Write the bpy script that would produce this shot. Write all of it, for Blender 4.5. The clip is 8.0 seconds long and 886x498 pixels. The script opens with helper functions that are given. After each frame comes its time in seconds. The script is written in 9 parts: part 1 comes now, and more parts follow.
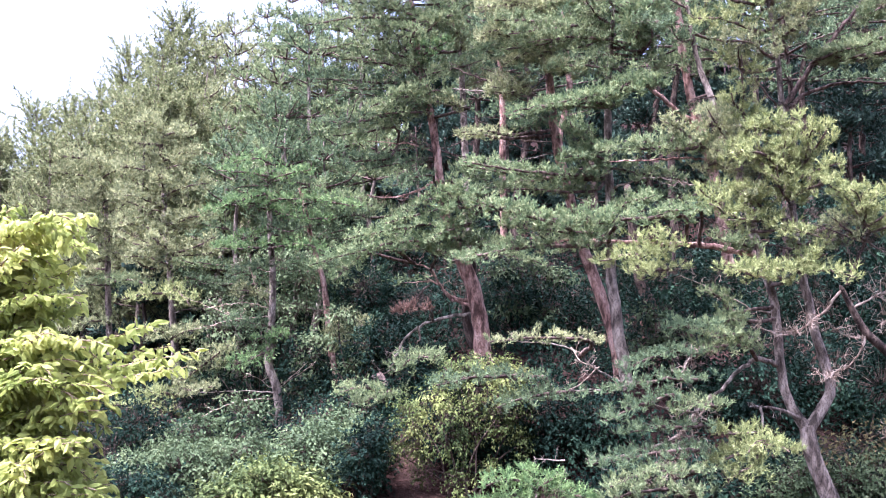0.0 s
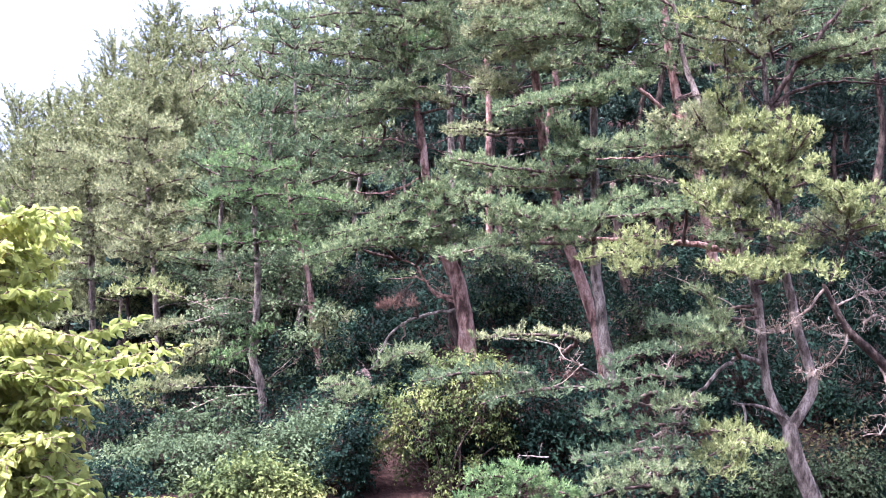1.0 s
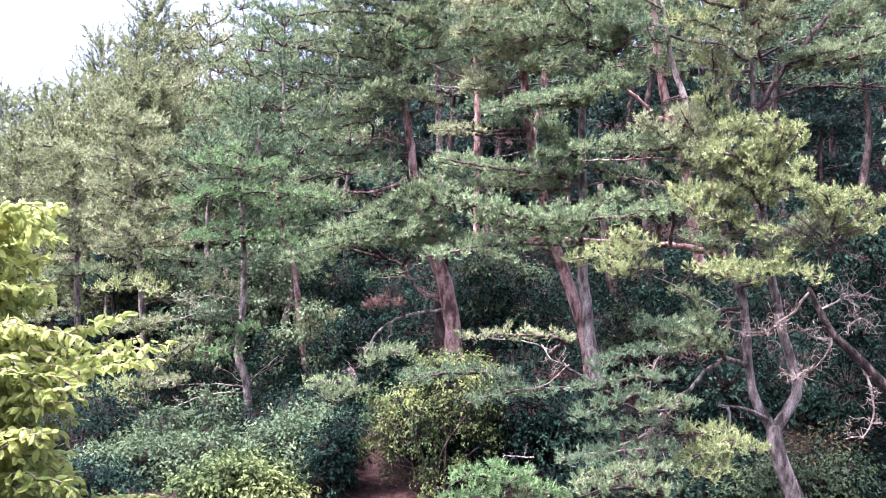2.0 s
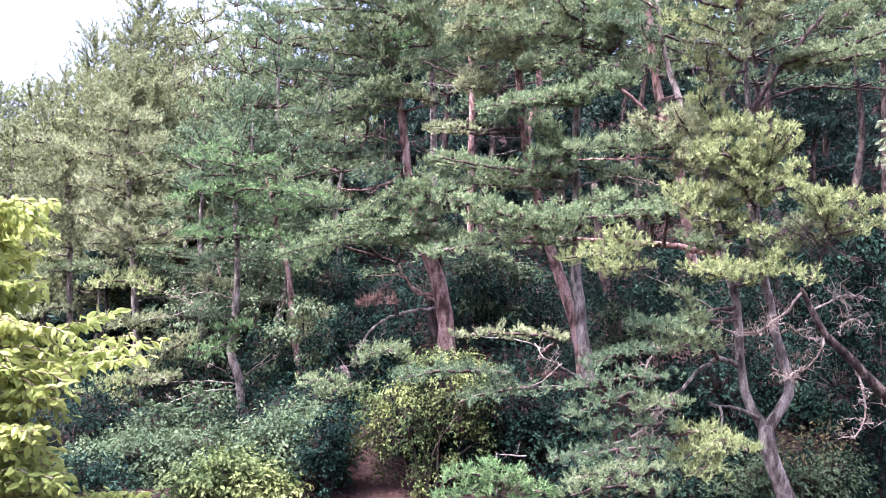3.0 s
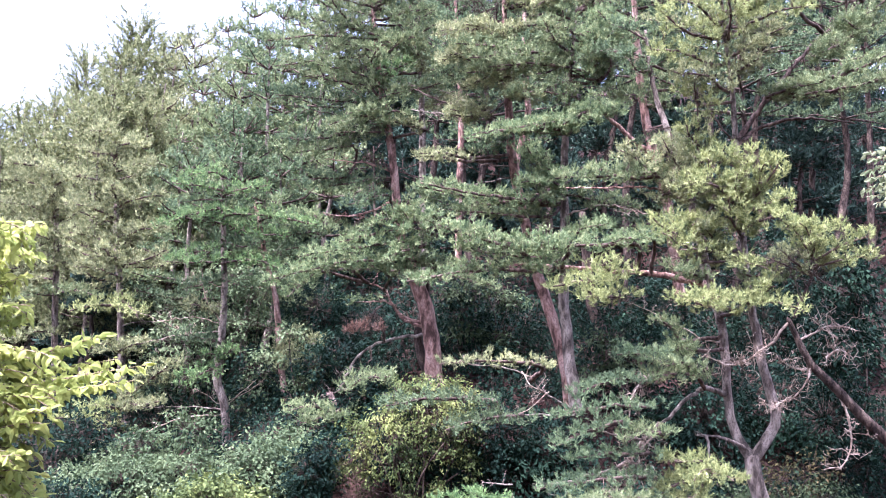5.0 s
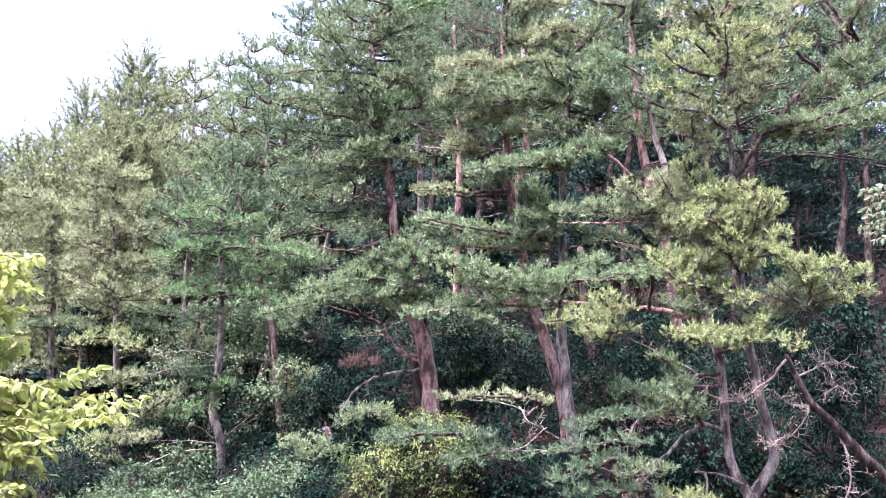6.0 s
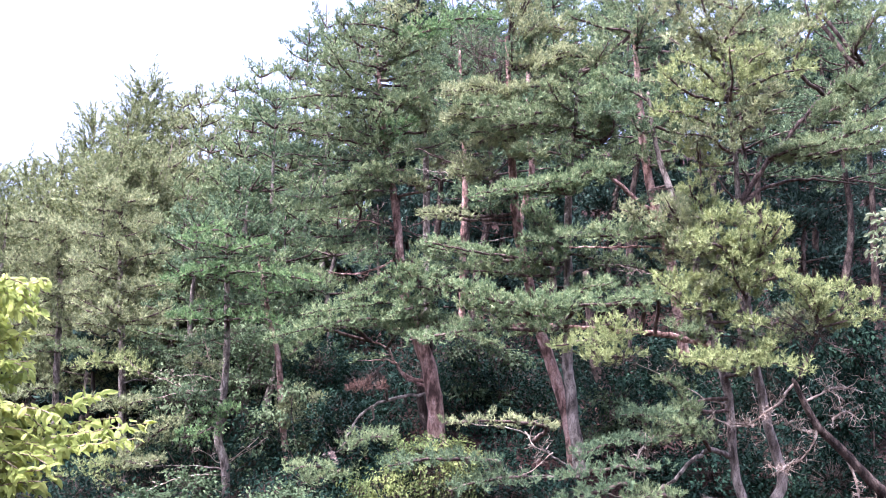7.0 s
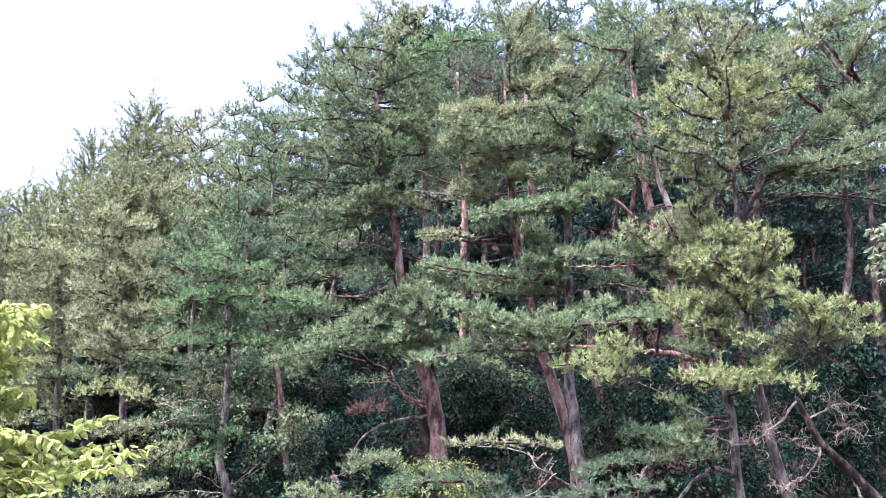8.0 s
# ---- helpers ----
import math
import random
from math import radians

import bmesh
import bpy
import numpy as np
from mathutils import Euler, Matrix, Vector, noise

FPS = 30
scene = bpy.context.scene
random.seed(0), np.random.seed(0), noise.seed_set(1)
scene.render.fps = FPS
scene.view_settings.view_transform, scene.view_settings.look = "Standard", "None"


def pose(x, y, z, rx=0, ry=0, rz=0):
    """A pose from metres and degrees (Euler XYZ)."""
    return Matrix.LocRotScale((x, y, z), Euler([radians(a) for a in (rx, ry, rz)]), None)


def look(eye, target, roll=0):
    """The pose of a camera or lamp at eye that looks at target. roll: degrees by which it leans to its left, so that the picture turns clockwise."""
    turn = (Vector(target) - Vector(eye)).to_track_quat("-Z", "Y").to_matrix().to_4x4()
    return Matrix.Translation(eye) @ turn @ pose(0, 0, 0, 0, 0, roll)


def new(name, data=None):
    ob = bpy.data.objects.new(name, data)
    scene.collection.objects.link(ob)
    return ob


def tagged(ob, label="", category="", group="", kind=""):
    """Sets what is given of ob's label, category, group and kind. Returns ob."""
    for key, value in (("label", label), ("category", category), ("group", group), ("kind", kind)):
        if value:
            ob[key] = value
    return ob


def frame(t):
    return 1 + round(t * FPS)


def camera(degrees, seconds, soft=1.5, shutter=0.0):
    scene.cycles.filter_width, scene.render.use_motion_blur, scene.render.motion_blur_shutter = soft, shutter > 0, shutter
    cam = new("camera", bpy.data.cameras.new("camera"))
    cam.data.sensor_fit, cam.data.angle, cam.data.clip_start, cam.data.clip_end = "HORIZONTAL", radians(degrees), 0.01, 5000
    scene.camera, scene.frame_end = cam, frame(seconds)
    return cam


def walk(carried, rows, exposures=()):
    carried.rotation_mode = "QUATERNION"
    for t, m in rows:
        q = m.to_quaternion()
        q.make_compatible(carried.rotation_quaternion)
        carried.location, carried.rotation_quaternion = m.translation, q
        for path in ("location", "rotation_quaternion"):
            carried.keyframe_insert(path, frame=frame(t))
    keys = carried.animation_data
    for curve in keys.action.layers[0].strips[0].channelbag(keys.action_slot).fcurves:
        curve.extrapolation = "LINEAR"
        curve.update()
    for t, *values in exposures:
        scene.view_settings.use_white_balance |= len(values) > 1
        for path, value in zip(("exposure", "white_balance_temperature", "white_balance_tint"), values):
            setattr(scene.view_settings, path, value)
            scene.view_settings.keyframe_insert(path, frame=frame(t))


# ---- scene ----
# The camera turns on the spot, held in the hand.
cam = camera(46.7, 8.0, soft=1.0)
EYE = (0.0, 0.0, 1.6)
PATH = [  # seconds, yaw, pitch, roll
    (0.0, 0.0, 5.0, 0.0),
    (0.5, -0.277, 4.767, 0.116),
    (1.0, -0.818, 4.801, 0.288),
    (1.5, -1.25, 4.812, 0.57),
    (3.0, -1.885, 4.697, 1.114),
    (3.5, -2.104, 4.782, 1.175),
    (4.0, -2.408, 5.079, 1.308),
    (4.5, -2.489, 5.481, 1.441),
    (6.0, -2.59, 8.134, 1.894),
    (6.5, -2.542, 8.903, 1.999),
    (7.0, -2.226, 9.476, 1.938),
    (7.5, -2.108, 10.154, 1.58),
    (8.0, -2.188, 10.656, 1.234),
]
walk(cam, [(t, pose(*EYE, 90 + pitch, 0, yaw) @ pose(0, 0, 0, 0, 0, roll)) for t, yaw, pitch, roll in PATH],
     exposures=[(0.0, 2.34, 5350, 36), (4.5, 2.4, 5350, 36), (6.5, 2.3, 5350, 35), (8.0, 2.08, 5250, 31)])

# ---- light: a bright hazy sky with a veiled sun over the slope ----
SUN_EL, SUN_AZ = radians(68), radians(236)
world = bpy.data.worlds.new("sky")
scene.world = world
world.use_nodes = True
wn, wl = world.node_tree.nodes, world.node_tree.links
sky = wn.new("ShaderNodeTexSky")
sky.sky_type, sky.sun_disc = "NISHITA", False
sky.sun_elevation, sky.sun_rotation = SUN_EL, SUN_AZ
sky.air_density, sky.dust_density, sky.ozone_density = 1.0, 4.0, 1.0
grey = wn.new("ShaderNodeHueSaturation")
grey.inputs["Saturation"].default_value = 0.62
wl.new(sky.outputs[0], grey.inputs["Color"])
cloud = wn.new("ShaderNodeTexNoise")
cloud.inputs["Scale"].default_value, cloud.inputs["Detail"].default_value = 2.2, 4.0
veil = wn.new("ShaderNodeMapRange")
veil.inputs["From Min"].default_value, veil.inputs["From Max"].default_value = 0.3, 0.7
veil.inputs["To Min"].default_value, veil.inputs["To Max"].default_value = 0.8, 1.2
wl.new(cloud.outputs["Fac"], veil.inputs["Value"])
# hazy overcast: the sky grows brighter towards the zenith
way = wn.new("ShaderNodeTexCoord")
axes = wn.new("ShaderNodeSeparateXYZ")
wl.new(way.outputs["Generated"], axes.inputs[0])
height = wn.new("ShaderNodeMapRange")
height.inputs["From Min"].default_value, height.inputs["From Max"].default_value = 0.0, 0.8
height.inputs["To Min"].default_value, height.inputs["To Max"].default_value = 0.4, 1.5
wl.new(axes.outputs["Z"], height.inputs["Value"])
dome = wn.new("ShaderNodeMath")
dome.operation = "MULTIPLY"
wl.new(veil.outputs[0], dome.inputs[0])
wl.new(height.outputs[0], dome.inputs[1])
cover = wn.new("ShaderNodeMixRGB")
cover.blend_type = "MULTIPLY"
cover.inputs[0].default_value = 1.0
wl.new(grey.outputs[0], cover.inputs[1])
wl.new(dome.outputs[0], cover.inputs[2])
wl.new(cover.outputs[0], wn["Background"].inputs["Color"])
wn["Background"].inputs["Strength"].default_value = 0.165
sun = new("sun", bpy.data.lights.new("sun", "SUN"))
sun.data.energy, sun.data.angle, sun.data.color = 4.8, radians(12), (1.0, 0.96, 0.91)
sun.matrix_world = look((0, 0, 0), (-math.sin(SUN_AZ) * math.cos(SUN_EL), -math.cos(SUN_AZ) * math.cos(SUN_EL), -math.sin(SUN_EL)))


# ---- materials ----
def material(name):
    mat = bpy.data.materials.new(name)
    mat.use_nodes = True
    return mat, mat.node_tree.nodes, mat.node_tree.links, mat.node_tree.nodes["Principled BSDF"]


def ramp(nodes, stops):
    node = nodes.new("ShaderNodeValToRGB")
    while len(node.color_ramp.elements) < len(stops):
        node.color_ramp.elements.new(0.5)
    for el, (at, col) in zip(node.color_ramp.elements, stops):
        el.position, el.color = at, (*col, 1)
    return node


def leaf_material(name, dark, mid, light, through_light=0.22, rough=0.65, size=3.0, odd=None):
    """Leaves or needles: tone shifts from spray to spray and leaf to leaf."""
    mat, n, l, bsdf = material(name)
    co = n.new("ShaderNodeTexCoord")
    tex = n.new("ShaderNodeTexNoise")
    tex.inputs["Scale"].default_value, tex.inputs["Detail"].default_value = size, 3.0
    l.new(co.outputs["Object"], tex.inputs["Vector"])
    geo = n.new("ShaderNodeNewGeometry")
    mix = n.new("ShaderNodeMath")
    mix.operation = "MULTIPLY_ADD"
    mix.inputs[1].default_value = 0.14
    sub = n.new("ShaderNodeMath")
    sub.operation = "SUBTRACT"
    sub.inputs[1].default_value = 0.07
    l.new(tex.outputs["Fac"], sub.inputs[0])
    l.new(geo.outputs["Random Per Island"], mix.inputs[0])
    l.new(sub.outputs[0], mix.inputs[2])
    stops = [(0.3, dark), (0.5, mid), (0.7, light)]
    col = ramp(n, stops if odd is None else stops + [(0.78, odd)])
    l.new(mix.outputs[0], col.inputs[0])
    l.new(col.outputs[0], bsdf.inputs["Base Color"])
    bsdf.inputs["Roughness"].default_value = rough
    bsdf.inputs["Specular IOR Level"].default_value = 0.04
    tr = n.new("ShaderNodeBsdfTranslucent")
    l.new(col.outputs[0], tr.inputs["Color"])
    both = n.new("ShaderNodeMixShader")
    both.inputs[0].default_value = through_light
    l.new(bsdf.outputs[0], both.inputs[1])
    l.new(tr.outputs[0], both.inputs[2])
    l.new(both.outputs[0], n["Material Output"].inputs["Surface"])
    return mat


def bark_material(name, crack, plate, flake, scale=9.0, stretch=0.4, bump=0.8):
    mat, n, l, bsdf = material(name)
    co = n.new("ShaderNodeTexCoord")
    mp = n.new("ShaderNodeMapping")
    mp.inputs["Scale"].default_value = (1, 1, stretch)
    l.new(co.outputs["Object"], mp.inputs[0])
    cells = n.new("ShaderNodeTexVoronoi")
    cells.feature = "DISTANCE_TO_EDGE"
    cells.inputs["Scale"].default_value = scale * 2.2
    tex = n.new("ShaderNodeTexNoise")
    warp = n.new("ShaderNodeVectorMath")
    warp.operation = "MULTIPLY_ADD"
    warp.inputs[1].default_value = (0.3, 0.3, 0.3)
    l.new(tex.outputs["Color"], warp.inputs[0])
    l.new(mp.outputs[0], warp.inputs[2])
    l.new(warp.outputs[0], cells.inputs["Vector"])
    tex.inputs["Scale"].default_value, tex.inputs["Detail"].default_value = scale, 6.0
    l.new(mp.outputs[0], tex.inputs["Vector"])
    big = n.new("ShaderNodeTexNoise")
    big.inputs["Scale"].default_value, big.inputs["Detail"].default_value = 1.1, 2.0
    l.new(co.outputs["Object"], big.inputs["Vector"])
    col = ramp(n, [(0.36, crack), (0.5, plate), (0.64, flake)])
    l.new(tex.outputs["Fac"], col.inputs[0])
    edge = n.new("ShaderNodeMapRange")
    edge.inputs["From Max"].default_value = 0.12
    edge.inputs["To Min"].default_value = 0.42
    l.new(cells.outputs["Distance"], edge.inputs["Value"])
    tone = n.new("ShaderNodeMapRange")
    tone.inputs["From Min"].default_value, tone.inputs["From Max"].default_value = 0.3, 0.7
    tone.inputs["To Min"].default_value, tone.inputs["To Max"].default_value = 0.65, 1.2
    l.new(big.outputs["Fac"], tone.inputs["Value"])
    times = n.new("ShaderNodeMath")
    times.operation = "MULTIPLY"
    l.new(edge.outputs[0], times.inputs[0])
    l.new(tone.outputs[0], times.inputs[1])
    mul = n.new("ShaderNodeMixRGB")
    mul.blend_type = "MULTIPLY"
    mul.inputs[0].default_value = 1.0
    l.new(col.outputs[0], mul.inputs[1])
    l.new(times.outputs[0], mul.inputs[2])
    l.new(mul.outputs[0], bsdf.inputs["Base Color"])
    bsdf.inputs["Roughness"].default_value = 0.9
    bsdf.inputs["Specular IOR Level"].default_value = 0.08
    bp = n.new("ShaderNodeBump")
    bp.inputs["Strength"].default_value, bp.inputs["Distance"].default_value = bump, 0.03
    l.new(times.outputs[0], bp.inputs["Height"])
    l.new(bp.outputs[0], bsdf.inputs["Normal"])
    return mat


def soil_material():
    mat, n, l, bsdf = material("forest_soil")
    co = n.new("ShaderNodeTexCoord")
    a = n.new("ShaderNodeTexNoise")
    a.inputs["Scale"].default_value, a.inputs["Detail"].default_value = 0.7, 8.0
    b = n.new("ShaderNodeTexNoise")
    b.inputs["Scale"].default_value, b.inputs["Detail"].default_value = 14.0, 6.0
    for tex in (a, b):
        l.new(co.outputs["Object"], tex.inputs["Vector"])
    col = ramp(n, [(0.36, (0.009, 0.0058, 0.0044)), (0.52, (0.022, 0.0122, 0.009)), (0.72, (0.055, 0.029, 0.021))])
    mix = n.new("ShaderNodeMath")
    mix.operation = "MULTIPLY_ADD"
    mix.inputs[1].default_value = 0.5
    half = n.new("ShaderNodeMath")
    half.operation = "MULTIPLY"
    half.inputs[1].default_value = 0.5
    l.new(b.outputs["Fac"], half.inputs[0])
    l.new(a.outputs["Fac"], mix.inputs[0])
    l.new(half.outputs[0], mix.inputs[2])
    l.new(mix.outputs[0], col.inputs[0])
    l.new(col.outputs[0], bsdf.inputs["Base Color"])
    bsdf.inputs["Roughness"].default_value = 0.95
    bsdf.inputs["Specular IOR Level"].default_value = 0.05
    bp = n.new("ShaderNodeBump")
    bp.inputs["Strength"].default_value, bp.inputs["Distance"].default_value = 0.8, 0.05
    l.new(b.outputs["Fac"], bp.inputs["Height"])
    l.new(bp.outputs[0], bsdf.inputs["Normal"])
    return mat


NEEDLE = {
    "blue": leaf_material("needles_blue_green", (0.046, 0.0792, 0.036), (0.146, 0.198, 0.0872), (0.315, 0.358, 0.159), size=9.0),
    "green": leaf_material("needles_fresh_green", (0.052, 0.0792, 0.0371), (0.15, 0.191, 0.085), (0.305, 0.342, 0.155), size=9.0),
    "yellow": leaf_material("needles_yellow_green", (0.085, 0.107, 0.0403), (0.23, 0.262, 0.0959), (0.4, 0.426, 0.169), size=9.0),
    # grey-olive that carries the far pines' haze in the needle colour
    "haze": leaf_material("needles_haze_olive", (0.072, 0.0871, 0.0403), (0.188, 0.21, 0.0916), (0.335, 0.351, 0.161), size=9.0),
    # olive is lightened in its colour for glare over the left pines
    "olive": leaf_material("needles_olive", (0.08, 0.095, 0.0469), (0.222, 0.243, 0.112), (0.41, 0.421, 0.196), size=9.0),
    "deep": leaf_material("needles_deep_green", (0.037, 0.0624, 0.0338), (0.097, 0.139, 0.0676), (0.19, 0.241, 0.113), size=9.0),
    # shade inside the wood is put into this needle colour
    "shade_dark": leaf_material("needles_shade_dark", (0.012, 0.0238, 0.0174), (0.03, 0.0535, 0.0371), (0.07, 0.107, 0.0709), size=9.0),
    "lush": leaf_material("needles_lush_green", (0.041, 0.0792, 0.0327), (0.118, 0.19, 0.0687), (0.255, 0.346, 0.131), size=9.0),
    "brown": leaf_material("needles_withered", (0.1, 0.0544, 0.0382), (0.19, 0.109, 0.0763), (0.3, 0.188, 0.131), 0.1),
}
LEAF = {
    # dark: leaf colour lowered to hold the shade under the pines
    "dark": leaf_material("leaves_shade_dark", (0.0048, 0.0114, 0.00763), (0.01, 0.0233, 0.014), (0.027, 0.0535, 0.0283), 0.2, 0.7, 1.2),
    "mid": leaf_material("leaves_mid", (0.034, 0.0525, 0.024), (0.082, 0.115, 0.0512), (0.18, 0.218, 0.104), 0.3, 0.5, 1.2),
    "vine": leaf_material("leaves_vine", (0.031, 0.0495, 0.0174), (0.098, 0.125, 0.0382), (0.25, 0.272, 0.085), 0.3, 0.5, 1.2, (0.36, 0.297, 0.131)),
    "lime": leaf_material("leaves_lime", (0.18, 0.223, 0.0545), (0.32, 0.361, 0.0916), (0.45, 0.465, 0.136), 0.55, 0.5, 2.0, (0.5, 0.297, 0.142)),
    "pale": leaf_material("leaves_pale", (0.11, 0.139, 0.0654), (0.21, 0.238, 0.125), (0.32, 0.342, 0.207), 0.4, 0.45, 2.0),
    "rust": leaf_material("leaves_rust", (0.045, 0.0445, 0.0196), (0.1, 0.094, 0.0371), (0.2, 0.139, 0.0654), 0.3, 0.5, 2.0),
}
BARK = {
    "red": bark_material("bark_red", (0.105, 0.06, 0.044), (0.34, 0.2, 0.148), (0.52, 0.35, 0.27)),
    "grey": bark_material("bark_grey", (0.07, 0.055, 0.042), (0.225, 0.18, 0.138), (0.38, 0.315, 0.245)),
    # dark: the leaning pine's own colour, a painted shade tone on inner stems
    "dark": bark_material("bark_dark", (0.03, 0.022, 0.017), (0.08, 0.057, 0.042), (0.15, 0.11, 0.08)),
    "dead": bark_material("dead_wood", (0.17, 0.118, 0.082), (0.31, 0.235, 0.17), (0.44, 0.36, 0.275), 14.0, 0.35, 0.2),
    "twig": bark_material("twig_bark", (0.04, 0.028, 0.022), (0.095, 0.066, 0.05), (0.18, 0.13, 0.1), 14.0, 0.35, 0.2),
    "lime": bark_material("young_stem_bark", (0.1, 0.08, 0.04), (0.26, 0.2, 0.11), (0.4, 0.32, 0.2), 14.0, 0.35, 0.2),
}
SOIL = soil_material()
UP = np.array([0.0, 0.0, 1.0])


# ---- mesh helpers ----
def unit(v):
    return v / (np.linalg.norm(v, axis=-1, keepdims=True) + 1e-9)


def link_mesh(name, verts, tris, mat, parent=None, label="", smooth=False):
    me = bpy.data.meshes.new(name)
    verts, tris = np.asarray(verts, np.float32), np.asarray(tris, np.int32)
    me.vertices.add(len(verts))
    me.vertices.foreach_set("co", verts.ravel())
    me.loops.add(tris.size)
    me.loops.foreach_set("vertex_index", tris.ravel())
    me.polygons.add(len(tris))
    me.polygons.foreach_set("loop_start", np.arange(0, tris.size, 3, dtype=np.int32))
    me.polygons.foreach_set("use_smooth", np.full(len(tris), smooth))
    me.materials.append(mat)
    me.update(calc_edges=True)
    ob = new(name, me)
    ob.parent = parent
    if label:
        tagged(ob, label)
    return ob


class Pile:
    """Gathers pieces of one mesh."""

    def __init__(self):
        self.v, self.t, self.n = [], [], 0

    def add(self, v, t):
        self.v.append(v)
        self.t.append(t + self.n)
        self.n += len(v)

    def link(self, name, mat, parent=None, label="", smooth=False, origin=(0, 0, 0)):
        if not self.n:
            return None
        return link_mesh(name, np.concatenate(self.v) - np.asarray(origin), np.concatenate(self.t), mat, parent, label, smooth)


def spline(points, step):
    """A smooth line through control points, whose last column may be a radius."""
    p = np.asarray(points, float)
    p = np.vstack([2 * p[0] - p[1], p, 2 * p[-1] - p[-2]])
    out = []
    for a, b, c, d in zip(p[:-3], p[1:-2], p[2:-1], p[3:]):
        n = max(2, int(np.linalg.norm((c - b)[:3]) / step))
        t = np.linspace(0, 1, n, endpoint=False)[:, None]
        out.append(0.5 * (2 * b + (c - a) * t + (2 * a - 5 * b + 4 * c - d) * t**2 + (3 * b - a - 3 * c + d) * t**3))
    return np.vstack([*out, p[-2:-1]])


def tube(path, sides, rough=0.0, rng=None):
    """A limb round a line of x, y, z, radius, closed to a point at its end."""
    c, r = path[:, :3], np.maximum(path[:, 3], 0.0008)
    tan = unit(np.gradient(c, axis=0))
    ref = np.array([0.31, 0.95, 0.05]) if abs(tan[0][2]) > 0.7 else UP
    a = unit(np.cross(tan, ref))
    b = np.cross(tan, a)
    ang = np.linspace(0, 2 * np.pi, sides, endpoint=False)
    ring = r[:, None] * np.ones(sides)
    if rough:
        ring = ring * (1 + rough * (rng.random(ring.shape) - 0.5) + 0.5 * rough * np.sin(ang * 3 + np.arange(len(r))[:, None] * 0.13))
    v = c[:, None] + ring[..., None] * (np.cos(ang)[None, :, None] * a[:, None] + np.sin(ang)[None, :, None] * b[:, None])
    n = len(c)
    i, j = np.meshgrid(np.arange(n - 1), np.arange(sides), indexing="ij")
    p, q = i * sides + j, i * sides + (j + 1) % sides
    t = np.concatenate([np.stack([p, q, p + sides], -1).reshape(-1, 3), np.stack([q, q + sides, p + sides], -1).reshape(-1, 3)])
    v = np.vstack([v.reshape(-1, 3), c[-1:] + tan[-1:] * r[-1]])
    k = np.arange(sides)
    cap = np.stack([(n - 1) * sides + k, (n - 1) * sides + (k + 1) % sides, np.full(sides, n * sides)], -1)
    return v, np.vstack([t, cap])


def thin(a, b, ra, rb, rng, bend=0.1, n=4, sides=4):
    """A thin crooked twig from a to b."""
    s = np.linspace(0, 1, n)[:, None]
    c = a + (b - a) * s + np.linalg.norm(b - a) * bend * rng.normal(size=(n, 3)) * np.sin(np.pi * s) ** 0.5
    return tube(np.hstack([c, ra + (rb - ra) * s]), sides)


def needle_mesh(pile, pos, way, size, count, width, rng):
    """Bottle-brush tufts: count needles round each shoot."""
    n = len(pos)
    if not n:
        return
    pos, way, size = (np.repeat(x, count, axis=0) for x in (pos, way, size))
    s = np.tile(np.linspace(0, 1, count), n)
    side = unit(np.cross(way, rng.normal(size=way.shape)))
    lean = np.radians(66 - 40 * s + rng.normal(size=len(s)) * 8)[:, None]
    d = way * np.cos(lean) + side * np.sin(lean)
    base = pos + way * (size * (s - 0.3) * 1.15)[:, None]
    flat = unit(np.cross(d, rng.normal(size=d.shape)))
    w = (width * (0.7 + 0.6 * rng.random(len(s))))[:, None]
    ln = (size * (0.6 + 0.35 * rng.random(len(s))))[:, None]
    v = np.stack([base - flat * w, base + flat * w, base + d * ln], 1).reshape(-1, 3)
    pile.add(v, np.arange(len(v)).reshape(-1, 3))


def leaf_mesh(pile, pos, way, face, length, wide, rng, fine=False):
    """Leaves from pos along way, with the upper side to face, folded along the midrib."""
    way = unit(way)
    side = unit(np.cross(way, face))
    top = np.cross(side, way)
    ln = length * (0.7 + 0.5 * rng.random(len(pos)))[:, None]
    w = wide * ln
    if fine:
        rows = [(0.32, 0.95, 0.07), (0.7, 0.75, 0.04)]
        v = [pos + way * ln * s + top * ln * (h - 0.09 * bool(k)) + side * w * k * ww * 0.5 for s, ww, h in rows for k in (-1, 0, 1)]
        v = np.stack([*v, pos, pos + way * ln - top * ln * 0.14], 1)
        t = np.array([(6, 1, 0), (6, 2, 1), (0, 1, 4), (0, 4, 3), (1, 2, 5), (1, 5, 4), (3, 4, 7), (4, 5, 7)])
    else:
        mid = pos + way * ln * 0.42 + top * ln * 0.1
        v = np.stack([pos, mid - side * w * 0.5, pos + way * ln - top * ln * 0.1, mid + side * w * 0.5], 1)
        t = np.array([(0, 2, 1), (0, 3, 2)])
    k = v.shape[1]
    pile.add(v.reshape(-1, 3), (t[None] + k * np.arange(len(pos))[:, None, None]).reshape(-1, 3))


def thing(name, at, label, category, group="", kind=""):
    ob = new(name)
    ob.location = at
    ob.empty_display_size = 0.2
    return tagged(ob, label, category, group, kind)


